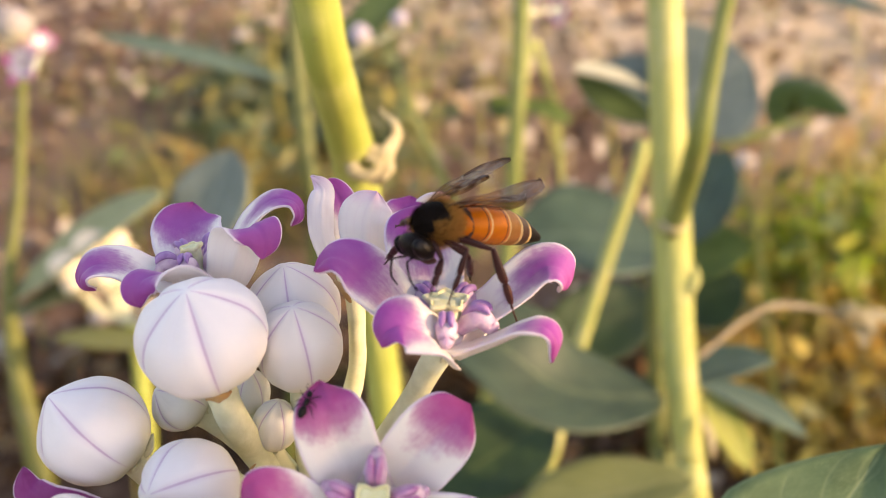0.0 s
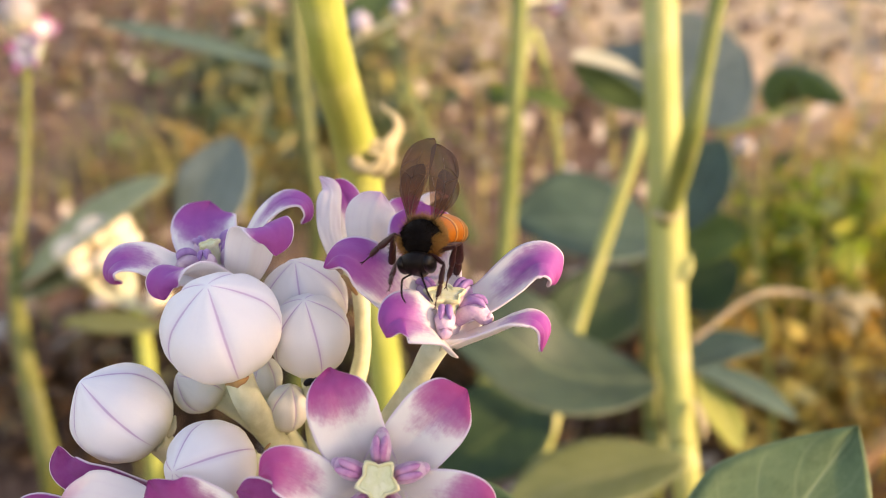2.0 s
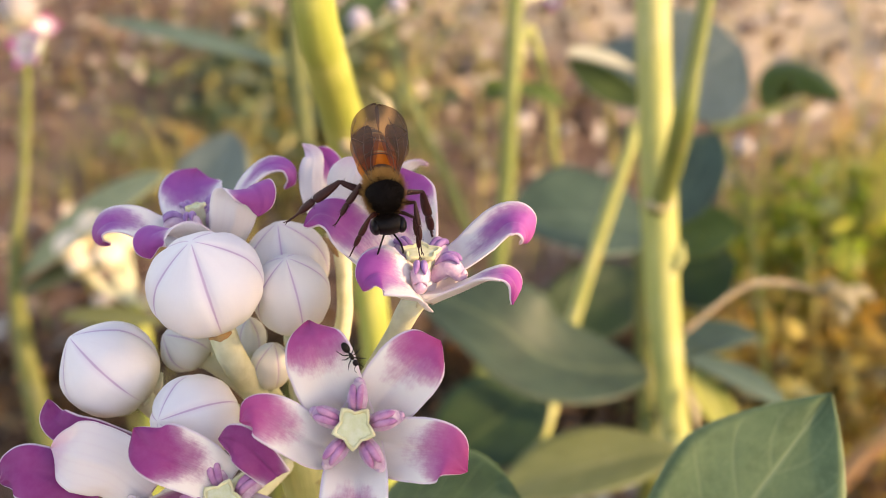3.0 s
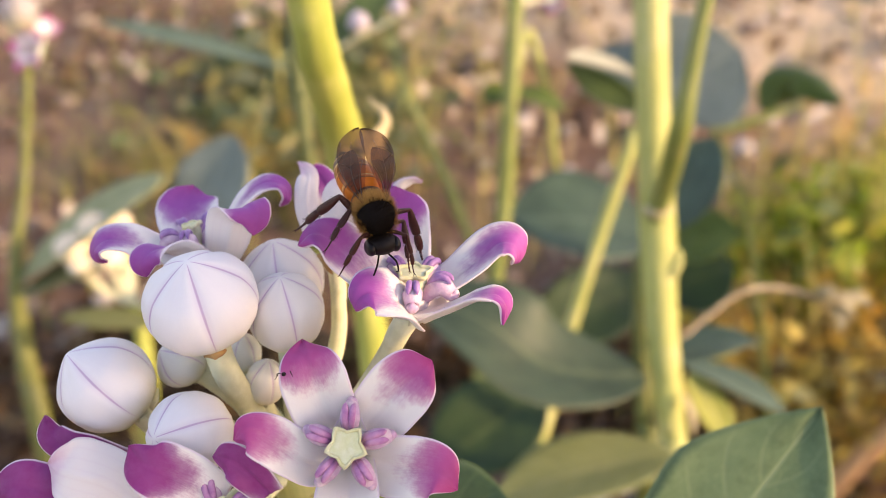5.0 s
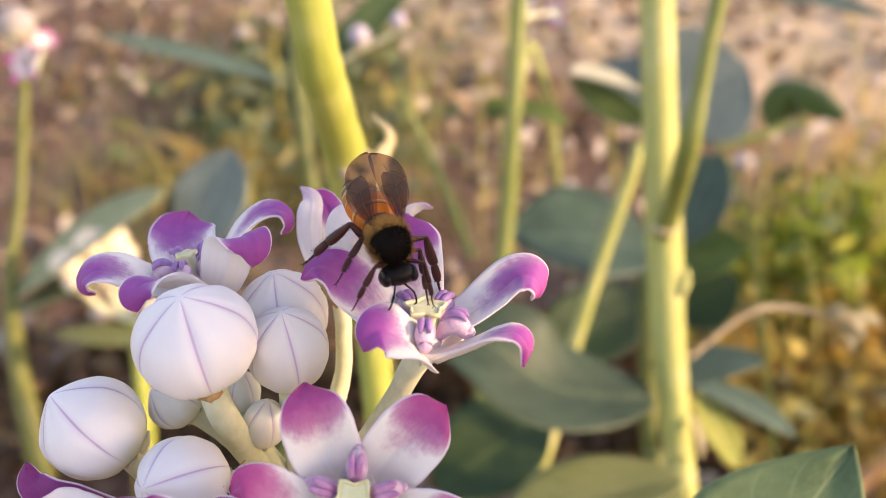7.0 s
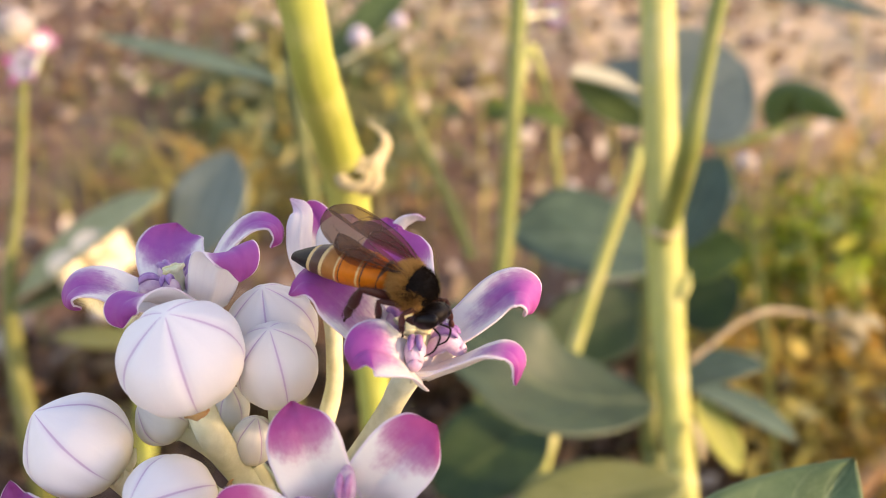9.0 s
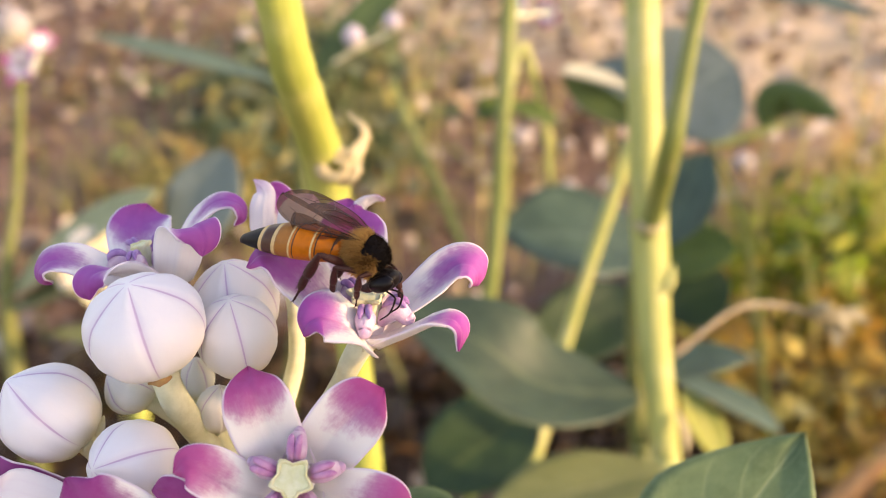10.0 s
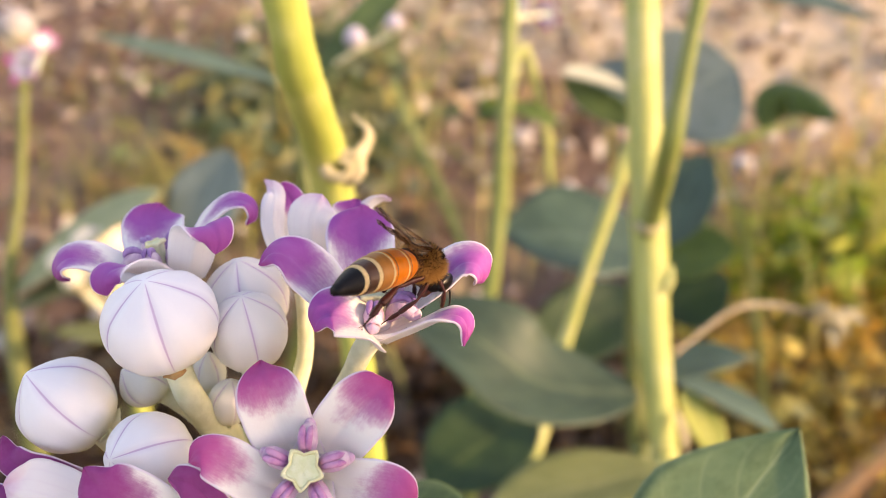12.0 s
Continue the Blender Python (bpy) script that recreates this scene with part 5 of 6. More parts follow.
flower(far, (-0.2455, 0.4171, 0.4781), (-0.364, -0.771, 0.522), (0.191, 0.514, 0.836), [(17 + 72 * n, 0.0145, 0.0042, 30, 5, 2.0, 0.3) for n in range(5)], s=1.1, label="pink and white flower far behind")
flower(far, (-0.2820, 0.5113, 0.4581), (0.3845, -0.3595, 0.8502), (0.191, 0.514, 0.836), [(5 + 72 * n, 0.0105, 0.0040, 45, 15, 2.0, 0.3) for n in range(5)], ([(-0.2450, 0.4150, 0.4700)], [0.0014, 0.0016]), 1.0, False, label="pink and white flower far behind")
flower(far, (-0.2813, 0.4832, 0.4500), (0.0626, -0.3985, 0.9150), (0.191, 0.514, 0.836), [(40 + 72 * n, 0.0105, 0.0040, 45, 15, 2.0, 0.3) for n in range(5)], ([(-0.2450, 0.4150, 0.4700)], [0.0014, 0.0016]), 1.0, False, label="pink and white flower far behind")
leaf_mesh((-0.2414, 0.3281, 0.3804), (-0.1494, 0.3340, 0.4404), 0.022, (0.373, -0.069, 0.925), LEAF_PALE, far, 0.15, 0.05)
leaf_mesh((-0.2334, 0.3169, 0.3807), (-0.1806, 0.3099, 0.4030), 0.016, (-0.086, -0.020, 0.996), LEAF_LIGHT, far, 0.15, 0.05)

cream = shrub("cream_bud_cluster", "cluster of buds on thin stalks, warm sunlight put into their cream colour", (-0.1785, 0.2579, 0.1421))
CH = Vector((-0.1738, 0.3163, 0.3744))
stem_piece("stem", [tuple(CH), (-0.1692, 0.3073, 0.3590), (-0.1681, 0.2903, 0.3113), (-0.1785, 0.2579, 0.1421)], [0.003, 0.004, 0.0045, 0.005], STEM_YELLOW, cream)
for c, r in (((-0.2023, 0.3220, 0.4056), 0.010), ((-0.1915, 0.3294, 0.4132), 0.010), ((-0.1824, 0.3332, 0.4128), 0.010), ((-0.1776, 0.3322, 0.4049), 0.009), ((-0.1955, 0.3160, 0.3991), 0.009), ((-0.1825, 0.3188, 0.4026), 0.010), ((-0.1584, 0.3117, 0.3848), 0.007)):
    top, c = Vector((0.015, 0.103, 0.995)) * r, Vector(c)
    bud(cream, c + top * 0.8, c - top * 0.8, r * 0.9, ([(c - top * 1.3).lerp(CH, 0.4), CH], [0.0016, 0.0016, 0.002]), skin=BUD_WARM_LIT, label="bud with warm sunlight in its cream colour")
leaf_mesh((-0.1554, 0.3036, 0.3710), (-0.2034, 0.2949, 0.3802), 0.011, (0.014, 0.124, 0.992), LEAF_LIGHT, cream, 0.1, 0.04)

back = shrub("back_leaf_shoot", "low shoot with large blue-green leaves", (-0.1359, 0.3494, 0.1351))
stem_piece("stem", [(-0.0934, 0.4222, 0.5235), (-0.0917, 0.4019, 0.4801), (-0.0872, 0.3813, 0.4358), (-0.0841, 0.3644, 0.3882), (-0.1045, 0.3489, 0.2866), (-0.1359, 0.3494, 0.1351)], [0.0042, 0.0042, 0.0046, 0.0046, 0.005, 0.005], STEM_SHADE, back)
leaf_mesh((-0.0976, 0.3934, 0.4762), (-0.1998, 0.4070, 0.4979), 0.0105, (-0.241, 0.029, 0.970), LEAF_BLUE, back, 0.1, 0.03)
leaf_mesh((-0.1336, 0.3177, 0.4119), (-0.1203, 0.3558, 0.4546), 0.024, (-0.405, -0.729, 0.552), LEAF_GREY, back, 0.15, 0.05)
stem_piece("branch", [(0.0023, 0.4008, 0.3634), (-0.0132, 0.4195, 0.3958), (-0.0322, 0.4398, 0.4311), (-0.0447, 0.4600, 0.4559)], [0.003, 0.003, 0.0025, 0.002], STEM_DULL, back)
leaf_mesh((-0.0919, 0.4529, 0.4579), (-0.0316, 0.4874, 0.5099), 0.0105, (0.237, -0.553, 0.799), LEAF_DARK, back, 0.1, 0.05)
for a, b, r in (((-0.0647, 0.4500, 0.4897), (-0.0627, 0.4479, 0.4762), 0.0062), ((-0.0418, 0.4547, 0.4954), (-0.0403, 0.4543, 0.4849), 0.0050)):
    bud(back, a, b, r, ([b, (-0.0767, 0.4477, 0.4674)], [0.001, 0.001, 0.001]), BUD_LILAC, label="lilac-white bud on the far shoot")


# shrub added beyond the view's right edge; its long shadow covers near ground
near = shrub("shading_shrub", "unseen leafy milkweed shrub added towards the low sun for its shade", (1.02, 0.30, 0.0))
stem_piece("stem", [(1.02, 0.30, -0.03), (1.01, 0.31, 0.3), (1.03, 0.33, 0.6), (1.02, 0.34, 0.85)], [0.012, 0.011, 0.009, 0.005], STEM_DULL, near)
SHADE = random.Random(11)
for n in range(34):
    z = 0.30 + 0.50 * n / 34
    a = n * 2.4
    base = Vector((1.02, 0.32, z))
    out = Vector((0.35 * math.cos(a), math.sin(a), SHADE.uniform(0.1, 0.5))) * SHADE.uniform(0.13, 0.25)
    leaf_mesh(base, base + out, SHADE.uniform(0.045, 0.07), (0.6 + SHADE.gauss(0, 0.3), SHADE.gauss(0, 0.3), 0.7), LEAF_BLUE, near, 0.15, 0.08)


# ---- the bee: x forward, z up, origin in the middle of the thorax ----
THORAX = plain("bee_thorax_black", (0.008, 0.005, 0.004), 0.7, 0.12, 0.4, 2500)
HEAD = plain("bee_head_black", (0.007, 0.004, 0.003), 0.5, 0.16, 0.3, 3000)
EYE = plain("bee_eye", (0.005, 0.003, 0.003), 0.32, 0.22)
LEG = plain("bee_leg_brown", (0.046, 0.011, 0.008), 0.45, 0.28, 0.3, 2500)
AMBER = plain("bee_amber_band", (0.58, 0.150, 0.006), 0.42, 0.22, 0.3, 1500)
TAWNY = plain("bee_tawny_band", (0.36, 0.14, 0.030), 0.45, 0.25, 0.3, 1500)
UMBER = plain("bee_dark_band", (0.080, 0.034, 0.020), 0.4, 0.3, 0.3, 1500)
CREAM = plain("bee_pale_hair_band", (0.66, 0.46, 0.22), 0.7, 0.2, 0.4, 2500)
BLACK = plain("bee_black_tip", (0.008, 0.006, 0.006), 0.5, 0.18, 0.2, 2000)
FUR = island_mix("bee_tawny_fur", [(0.50, 0.24, 0.055), (0.68, 0.41, 0.14), (0.30, 0.13, 0.035)], 0.6, 0.35)
FUR_DARK = island_mix("bee_dark_fur", [(0.010, 0.006, 0.004), (0.022, 0.012, 0.006), (0.008, 0.005, 0.004)], 0.8, 0.0, 0.05)
WING, VEIN = wing_film(), plain("wing_vein", (0.055, 0.026, 0.014), 0.4, 0.4)
ANT_SKIN = plain("ant_black", (0.008, 0.005, 0.004), 0.45, 0.2, 0.2, 3000)
MM = 0.001


def fur(bm, rng, c, radii, count, length, keep, lean=(0, 0, 0)):
    """Fine hairs, each a thin sliver, on an ellipsoid."""
    for _ in range(count):
        d = Vector((rng.gauss(0, 1), rng.gauss(0, 1), rng.gauss(0, 1))).normalized()
        if not keep(d):
            continue
        p = Vector(c) + Vector((d.x * radii[0], d.y * radii[1], d.z * radii[2])) * 0.97
        n = (d + Vector(lean) + Vector((rng.gauss(0, 0.3), rng.gauss(0, 0.3), rng.gauss(0, 0.3)))).normalized()
        s = n.orthogonal().normalized() * 0.025 * MM
        q = p + n * length * rng.uniform(0.6, 1.2)
        bm.faces.new((bm.verts.new(p - s), bm.verts.new(p + s), bm.verts.new(q)))


def wing(bee, name, side, L, half, veins):
    """A membrane that points back from the thorax, in its own plane: x back, y outward."""
    bm = bmesh.new()
    uv = bm.loops.layers.uv.verify()
    nu, nv = 20, 8
    edge = lambda s: (0.10 + 0.90 * math.sin(min(s / 0.7, 1.0) * math.pi / 2)) * (max(1 - max((s - 0.66) / 0.34, 0) ** 2.6, 0.0) ** 0.5)  # noqa: E731
    grid = []
    for i in range(nu + 1):
        s = math.sin(math.pi / 2 * i / nu)
        w = half * edge(s)
        row = []
        for j in range(nv + 1):
            v = j / nv
            y = -0.25 * w * 1 + v * w * 1.75 - 0.1 * half * s
            row.append(bm.verts.new((-L * s, side * y, 0.25 * MM * math.sin(7 * s) * v + 0.10 * MM * math.sin(20 * v + 9 * s))))
        grid.append(row)
    for i in range(nu):
        for j in range(nv):
            f = bm.faces.new((grid[i][j], grid[i + 1][j], grid[i + 1][j + 1], grid[i][j + 1]))
            for lp, (a, b) in zip(f.loops, ((i, j), (i + 1, j), (i + 1, j + 1), (i, j + 1))):
                lp[uv].uv = (math.sin(math.pi / 2 * a / nu), b / nv)
    film = part(name, bm, WING, bee, "smoky brown transparent wing")
    bm = bmesh.new()
    for line in veins:
        pts = []
        for s, v in line:
            w = half * edge(s)
            pts.append((-L * s, side * (-0.25 * w + v * w * 1.75 - 0.1 * half * s), 0.25 * MM * math.sin(7 * s) * v + 0.10 * MM * math.sin(20 * v + 9 * s)))
        tube(pts, [0.07 * MM] + [0.035 * MM] * (len(pts) - 2) + [0.03 * MM], 14, 5, bm)
    part("wing_vein_net", bm, VEIN, film)
    return film


def leg(bee, name, hip, upper, lower, thick, hair, rng):
    """A jointed leg: the thigh runs along x from the hip, and the shin with its foot, a part of its own, along x from the knee."""
    def bristles(bm, x0, x1, r, count):
        for _ in range(count):
            w = rng.uniform(0, 2 * math.pi)
            d = Vector((rng.uniform(0.2, 0.9), math.cos(w), math.sin(w))).normalized()
            p = Vector((rng.uniform(x0, x1), math.cos(w) * r * 0.8, math.sin(w) * r * 0.55)) * MM
            q = d.orthogonal().normalized() * 0.016 * MM
            bm.faces.new((bm.verts.new(p - q), bm.verts.new(p + q), bm.verts.new(p + d * hair * rng.uniform(0.6, 1.3) * MM)))

    def limb(length, stations):
        return tube([(x * length * MM, 0.05 * MM * math.sin(9 * x), 0) for x, _ in stations], [r * thick * MM for _, r in stations], 60, 10, squash=0.72)

    bm = limb(upper, ((0.0, 0.55), (0.12, 0.75), (0.45, 0.85), (0.8, 0.66), (0.95, 0.5), (1.0, 0.42)))
    bristles(bm, 0.2 * upper, 0.95 * upper, 0.7 * thick, 90)
    thigh = part(name, bm, LEG, bee)
    thigh.matrix_basis = Matrix.Translation(Vector(hip) * MM)
    bm = limb(lower, ((0.0, 0.42), (0.05, 0.62), (0.28, 1.05), (0.44, 1.0), (0.475, 0.42), (0.51, 0.80), (0.64, 0.90), (0.745, 0.62), (0.765, 0.24), (0.81, 0.34), (0.835, 0.20), (0.88, 0.30), (0.90, 0.18), (0.95, 0.26), (1.0, 0.14)))
    bristles(bm, 0.08 * lower, 0.76 * lower, 0.9 * thick, 260)
    for side in (-1, 1):
        tube([(lower * 0.99 * MM, 0, 0), (lower * 1.04 * MM, side * 0.12 * MM, 0.03 * MM), (lower * 1.06 * MM, side * 0.18 * MM, -0.08 * MM)], [0.05 * MM, 0.04 * MM, 0.012 * MM], 6, 5, bm)
    shin = part("shin", bm, LEG, thigh, "dark brown bristly shin and foot")
    shin.matrix_parent_inverse = Matrix.Identity(4)
    return thigh, shin


def build_bee():
    rng = random.Random(3)
    bee = new("honey_bee")
    tagged(bee, "large honey bee with amber banded abdomen and smoky wings", "bee")
    part("thorax", ball((0, 0, 0), (2.05 * MM, 1.85 * MM, 1.8 * MM), seg=28, rings=20, shape=lambda v: v * (1 + 0.04 * noise.noise(v * 3))), THORAX, bee, "black thorax")
    bm = bmesh.new()
    fur(bm, rng, (0, 0, 0), (2.05 * MM, 1.85 * MM, 1.8 * MM), 12000, 0.90 * MM, lambda d: d.x < 0.02 or (d.z < 0.2 and d.x < 0.7), (-0.5, 0, 0))
    part("thorax_fur", bm, FUR, bee, "tawny fur on the thorax", smooth=False)
    bm = bmesh.new()
    fur(bm, rng, (0, 0, 0), (2.05 * MM, 1.85 * MM, 1.8 * MM), 6000, 0.45 * MM, lambda d: d.x > -0.25 and d.z > -0.2)
    part("dark_fur", bm, FUR_DARK, bee, "short black fur on the back", smooth=False)
    # head, bent down
    hk = Matrix.Rotation(radians(58), 3, "Y")
    hc = Vector((2.1, 0, -1.85)) * MM
    head = part("head", ball(hc, (1.05 * MM, 1.65 * MM, 1.6 * MM), hk, 24, 16), HEAD, bee, "glossy black head")
    for s in (-1, 1):
        part("eye", ball(hc + hk @ Vector((0.15, s * 1.22, 0.15)) * MM, (0.8 * MM, 0.55 * MM, 1.25 * MM), hk, 18, 14), EYE, head, "large glossy dark eye")
        a = [hc + hk @ (Vector(p) * MM) for p in ((1.0, s * 0.45, 0.1), (1.5, s * 0.8, 0.75), (1.9, s * 1.0, 0.9), (2.9, s * 1.25, 0.1), (3.3, s * 1.3, -1.0))]
        part("antenna", tube(a, [0.10 * MM, 0.09 * MM, 0.10 * MM, 0.09 * MM, 0.06 * MM], 20, 7), HEAD, head)
    part("mouthparts", tube([hc + hk @ (Vector(p) * MM) for p in ((0.2, 0, -1.2), (0.3, 0, -1.9), (0.15, 0, -2.6))], [0.7 * MM, 0.5 * MM, 0.2 * MM], 10, 10, squash=0.7), LEG, head)
    bm = bmesh.new()
    fur(bm, rng, hc, (1.1 * MM, 1.6 * MM, 1.6 * MM), 1600, 0.3 * MM, lambda d: abs(d.y) < 0.6 and d.z > -0.2)
    part("head_fur", bm, FUR_DARK, head, smooth=False)
    # abdomen: overlapping rings, then the pointed tip
    a0, length = -2.2, 10.4
    droop = lambda s: -0.25 - 0.6 * s - 1.6 * s * s  # noqa: E731

    def girth(s):
        return 2.1 * max(math.sin(math.pi * (0.10 + 0.87 * s**0.84)), 0.0) ** 0.60 * (1 - 0.08 * s)

    def ring_piece(s0, s1, flare, grow=0.0):
        bm = bmesh.new()
        rows = []
        n = 7
        for i in range(n + 1):
            s = s0 + (s1 - s0) * i / n
            r = girth(min(s, 0.985)) * MM + (flare * (i / n) + grow) * MM
            c = Vector((a0 - length * s, 0, droop(s))) * MM
            rows.append([bm.verts.new(c + Vector((0, r * math.cos(w), r * 0.86 * math.sin(w)))) for w in np.linspace(0, 2 * math.pi, 28, endpoint=False)])
        for a, b in zip(rows, rows[1:]):
            for j in range(28):
                bm.faces.new((a[j], a[(j + 1) % 28], b[(j + 1) % 28], b[j]))
        bm.faces.new(rows[0][::-1])
        bm.faces.new(rows[-1])
        return bm

    core = part("abdomen", ring_piece(0.0, 0.97, -0.25, -0.12), UMBER, bee, "amber and black banded abdomen")
    bands = ((0.0, 0.24, AMBER), (0.23, 0.45, AMBER), (0.44, 0.60, TAWNY), (0.59, 0.74, UMBER), (0.73, 0.995, BLACK))
    for n, (s0, s1, mat) in enumerate(bands):
        part("abdomen_segment", ring_piece(s0, s1, 0.07 if n < 4 else -0.05), mat, core)
        if n < 2:
            part("dark_band", ring_piece(s1 - 0.034, s1 - 0.006, 0.0, 0.062), UMBER, core, "narrow dark band")
        if 1 <= n <= 4:
            part("pale_band", ring_piece(s0 + 0.004, s0 + (0.028 if n < 3 else 0.045), 0.0, 0.055), CREAM, core, "narrow pale hair band")
    part("waist", tube([Vector((-1.6, 0, -0.3)) * MM, Vector((-2.3, 0, -0.35)) * MM, Vector((-3.0, 0, -0.3)) * MM], [1.3 * MM, 1.0 * MM, 1.6 * MM], 8, 14), UMBER, bee)
    # legs
    legs = []
    for s in (-1, 1):
        for which, hip, size in (("front", (1.2, s * 0.9, -1.2), (1.9, 4.3, 0.31, 0.16)), ("middle", (0.1, s * 1.1, -1.4), (2.5, 5.0, 0.35, 0.20)), ("hind", (-1.2, s * 1.1, -1.3), (3.3, 6.9, 0.48, 0.34))):
            legs.append((s, which, Vector(hip), *leg(bee, which + "_leg", hip, *size, rng)))
    # wings
    fv = [[(0, 0.75), (0.3, 0.97), (0.6, 0.98), (0.85, 0.9)], [(0, 0.6), (0.3, 0.6), (0.6, 0.55), (0.85, 0.5)], [(0, 0.4), (0.3, 0.28), (0.55, 0.1)],
          [(0.32, 0.6), (0.36, 0.42), (0.38, 0.25)], [(0.5, 0.58), (0.55, 0.8), (0.6, 0.97)], [(0.5, 0.57), (0.56, 0.35), (0.55, 0.12)], [(0.62, 0.97), (0.70, 0.75), (0.74, 0.53)]]
    hv = [[(0, 0.7), (0.4, 0.8), (0.8, 0.8)], [(0, 0.5), (0.4, 0.45), (0.75, 0.35)], [(0.3, 0.75), (0.36, 0.47), (0.5, 0.2)]]
    wings = []
    for s in (-1, 1):
        wings.append((s, wing(bee, "fore_wing", s, 10.2 * MM, 1.66 * MM, fv), 0))
        wings.append((s, wing(bee, "hind_wing", s, 7.3 * MM, 1.32 * MM, hv), 1))
    return bee, wings, legs


def build_ant():
    ant = new("ant")
    tagged(ant, "small black ant walking over the petals", "ant")
    MM = 0.00072
    body = part("body", ball((0, 0, 0), (0.55 * MM, 0.28 * MM, 0.30 * MM), seg=14, rings=10), ANT_SKIN, ant)
    part("head", ball((1.0 * MM, 0, 0.05 * MM), (0.42 * MM, 0.38 * MM, 0.32 * MM), seg=14, rings=10), ANT_SKIN, ant)
    part("gaster", ball((-1.35 * MM, 0, 0.1 * MM), (0.78 * MM, 0.50 * MM, 0.48 * MM), seg=16, rings=10), ANT_SKIN, ant)
    part("petiole", ball((-0.62 * MM, 0, 0.02 * MM), (0.2 * MM, 0.14 * MM, 0.2 * MM), seg=10, rings=8), ANT_SKIN, ant)
    for s in (-1, 1):
        for n, (x, f) in enumerate(((0.3, 0.9), (0.0, -0.15), (-0.25, -1.1))):
            part("leg", tube([Vector(p) * MM for p in ((x, s * 0.2, -0.1), (x + f * 0.4, s * 0.75, 0.3), (x + f * 0.9, s * 1.15, -0.2), (x + f * 1.2, s * 1.35, -0.42))], [0.07 * MM, 0.07 * MM, 0.05 * MM, 0.03 * MM], 10, 6), ANT_SKIN, ant)
        part("antenna", tube([Vector(p) * MM for p in ((1.25, s * 0.15, 0.15), (1.6, s * 0.5, 0.45), (2.1, s * 0.6, 0.15))], [0.05 * MM, 0.045 * MM, 0.035 * MM], 8, 6), ANT_SKIN, ant)
    return ant


BEE, WINGS, LEGS = build_bee()
ANT = build_ant()


def stand(place, forward, up):
    """A pose with x along forward and z as near as can be to up."""
    x = Vector(forward).normalized()
    z = Vector(up)
    z = (z - x * z.dot(x)).normalized()
    m = Matrix((x, z.cross(x), z)).transposed().to_4x4()
    m.translation = place
    return m


# seconds, place, forward, up
BEE_PATH = [
    (0, (0.00308, -0.00120, 0.60657), (-0.720, -0.646, 0.256), (0.023, 0.346, 0.938)),
    (0.5, (0.00293, -0.00089, 0.60655), (-0.721, -0.653, 0.230), (-0.123, 0.448, 0.886)),
    (0.8, (0.00238, -0.00145, 0.60642), (-0.414, -0.898, 0.150), (-0.148, 0.229, 0.962)),
    (1, (0.00232, -0.00199, 0.60595), (-0.410, -0.869, 0.278), (-0.061, 0.330, 0.942)),
    (1.5, (0.00224, -0.00232, 0.60590), (-0.392, -0.845, 0.363), (-0.048, 0.413, 0.909)),
    (2, (0.00188, -0.00245, 0.60571), (-0.247, -0.924, 0.292), (-0.116, 0.328, 0.938)),
    (2.5, (0.00058, -0.00294, 0.60533), (-0.130, -0.988, 0.080), (-0.185, 0.104, 0.977)),
    (3, (0.00066, -0.00267, 0.60605), (0.225, -0.934, -0.279), (0.078, -0.268, 0.960)),
    (5, (0.00050, -0.00261, 0.60603), (0.369, -0.896, -0.248), (0.094, -0.230, 0.969)),
    (5.5, (0.00064, -0.00271, 0.60587), (0.372, -0.896, -0.244), (0.094, -0.225, 0.970)),
    (6, (0.00045, -0.00270, 0.60592), (0.374, -0.895, -0.242), (0.093, -0.223, 0.970)),
    (6.5, (0.00076, -0.00258, 0.60606), (0.386, -0.897, -0.217), (0.079, -0.202, 0.976)),
    (7, (0.00090, -0.00238, 0.60634), (0.397, -0.898, -0.192), (0.064, -0.182, 0.981)),
    (7.5, (0.00140, -0.00243, 0.60612), (0.399, -0.897, -0.190), (0.093, -0.166, 0.982)),
    (8.3, (0.00303, -0.00307, 0.60472), (0.674, -0.724, -0.144), (0.156, -0.052, 0.986)),
    (8.8, (0.00385, -0.00334, 0.60409), (0.811, -0.564, -0.154), (0.203, 0.024, 0.979)),
    (9.5, (0.00410, -0.00345, 0.60432), (0.946, -0.241, -0.215), (0.272, 0.234, 0.933)),
    (10, (0.00433, -0.00329, 0.60451), (0.937, -0.309, -0.162), (0.248, 0.263, 0.932)),
    (10.5, (0.00422, -0.00324, 0.60457), (0.922, -0.373, -0.104), (0.223, 0.293, 0.930)),
    (11, (0.00415, -0.00360, 0.60403), (0.958, -0.220, -0.184), (0.231, 0.209, 0.950)),
    (11.2, (0.00822, -0.00270, 0.60459), (0.798, 0.488, -0.353), (0.216, 0.315, 0.924)),
    (11.5, (0.00822, -0.00347, 0.60298), (0.900, 0.374, -0.222), (0.127, 0.262, 0.957)),
    (11.8, (0.00842, -0.00338, 0.60204), (0.637, 0.593, -0.492), (0.242, 0.452, 0.859)),
    (12, (0.00877, -0.00279, 0.60329), (0.518, 0.742, -0.427), (0.142, 0.417, 0.898)),
]
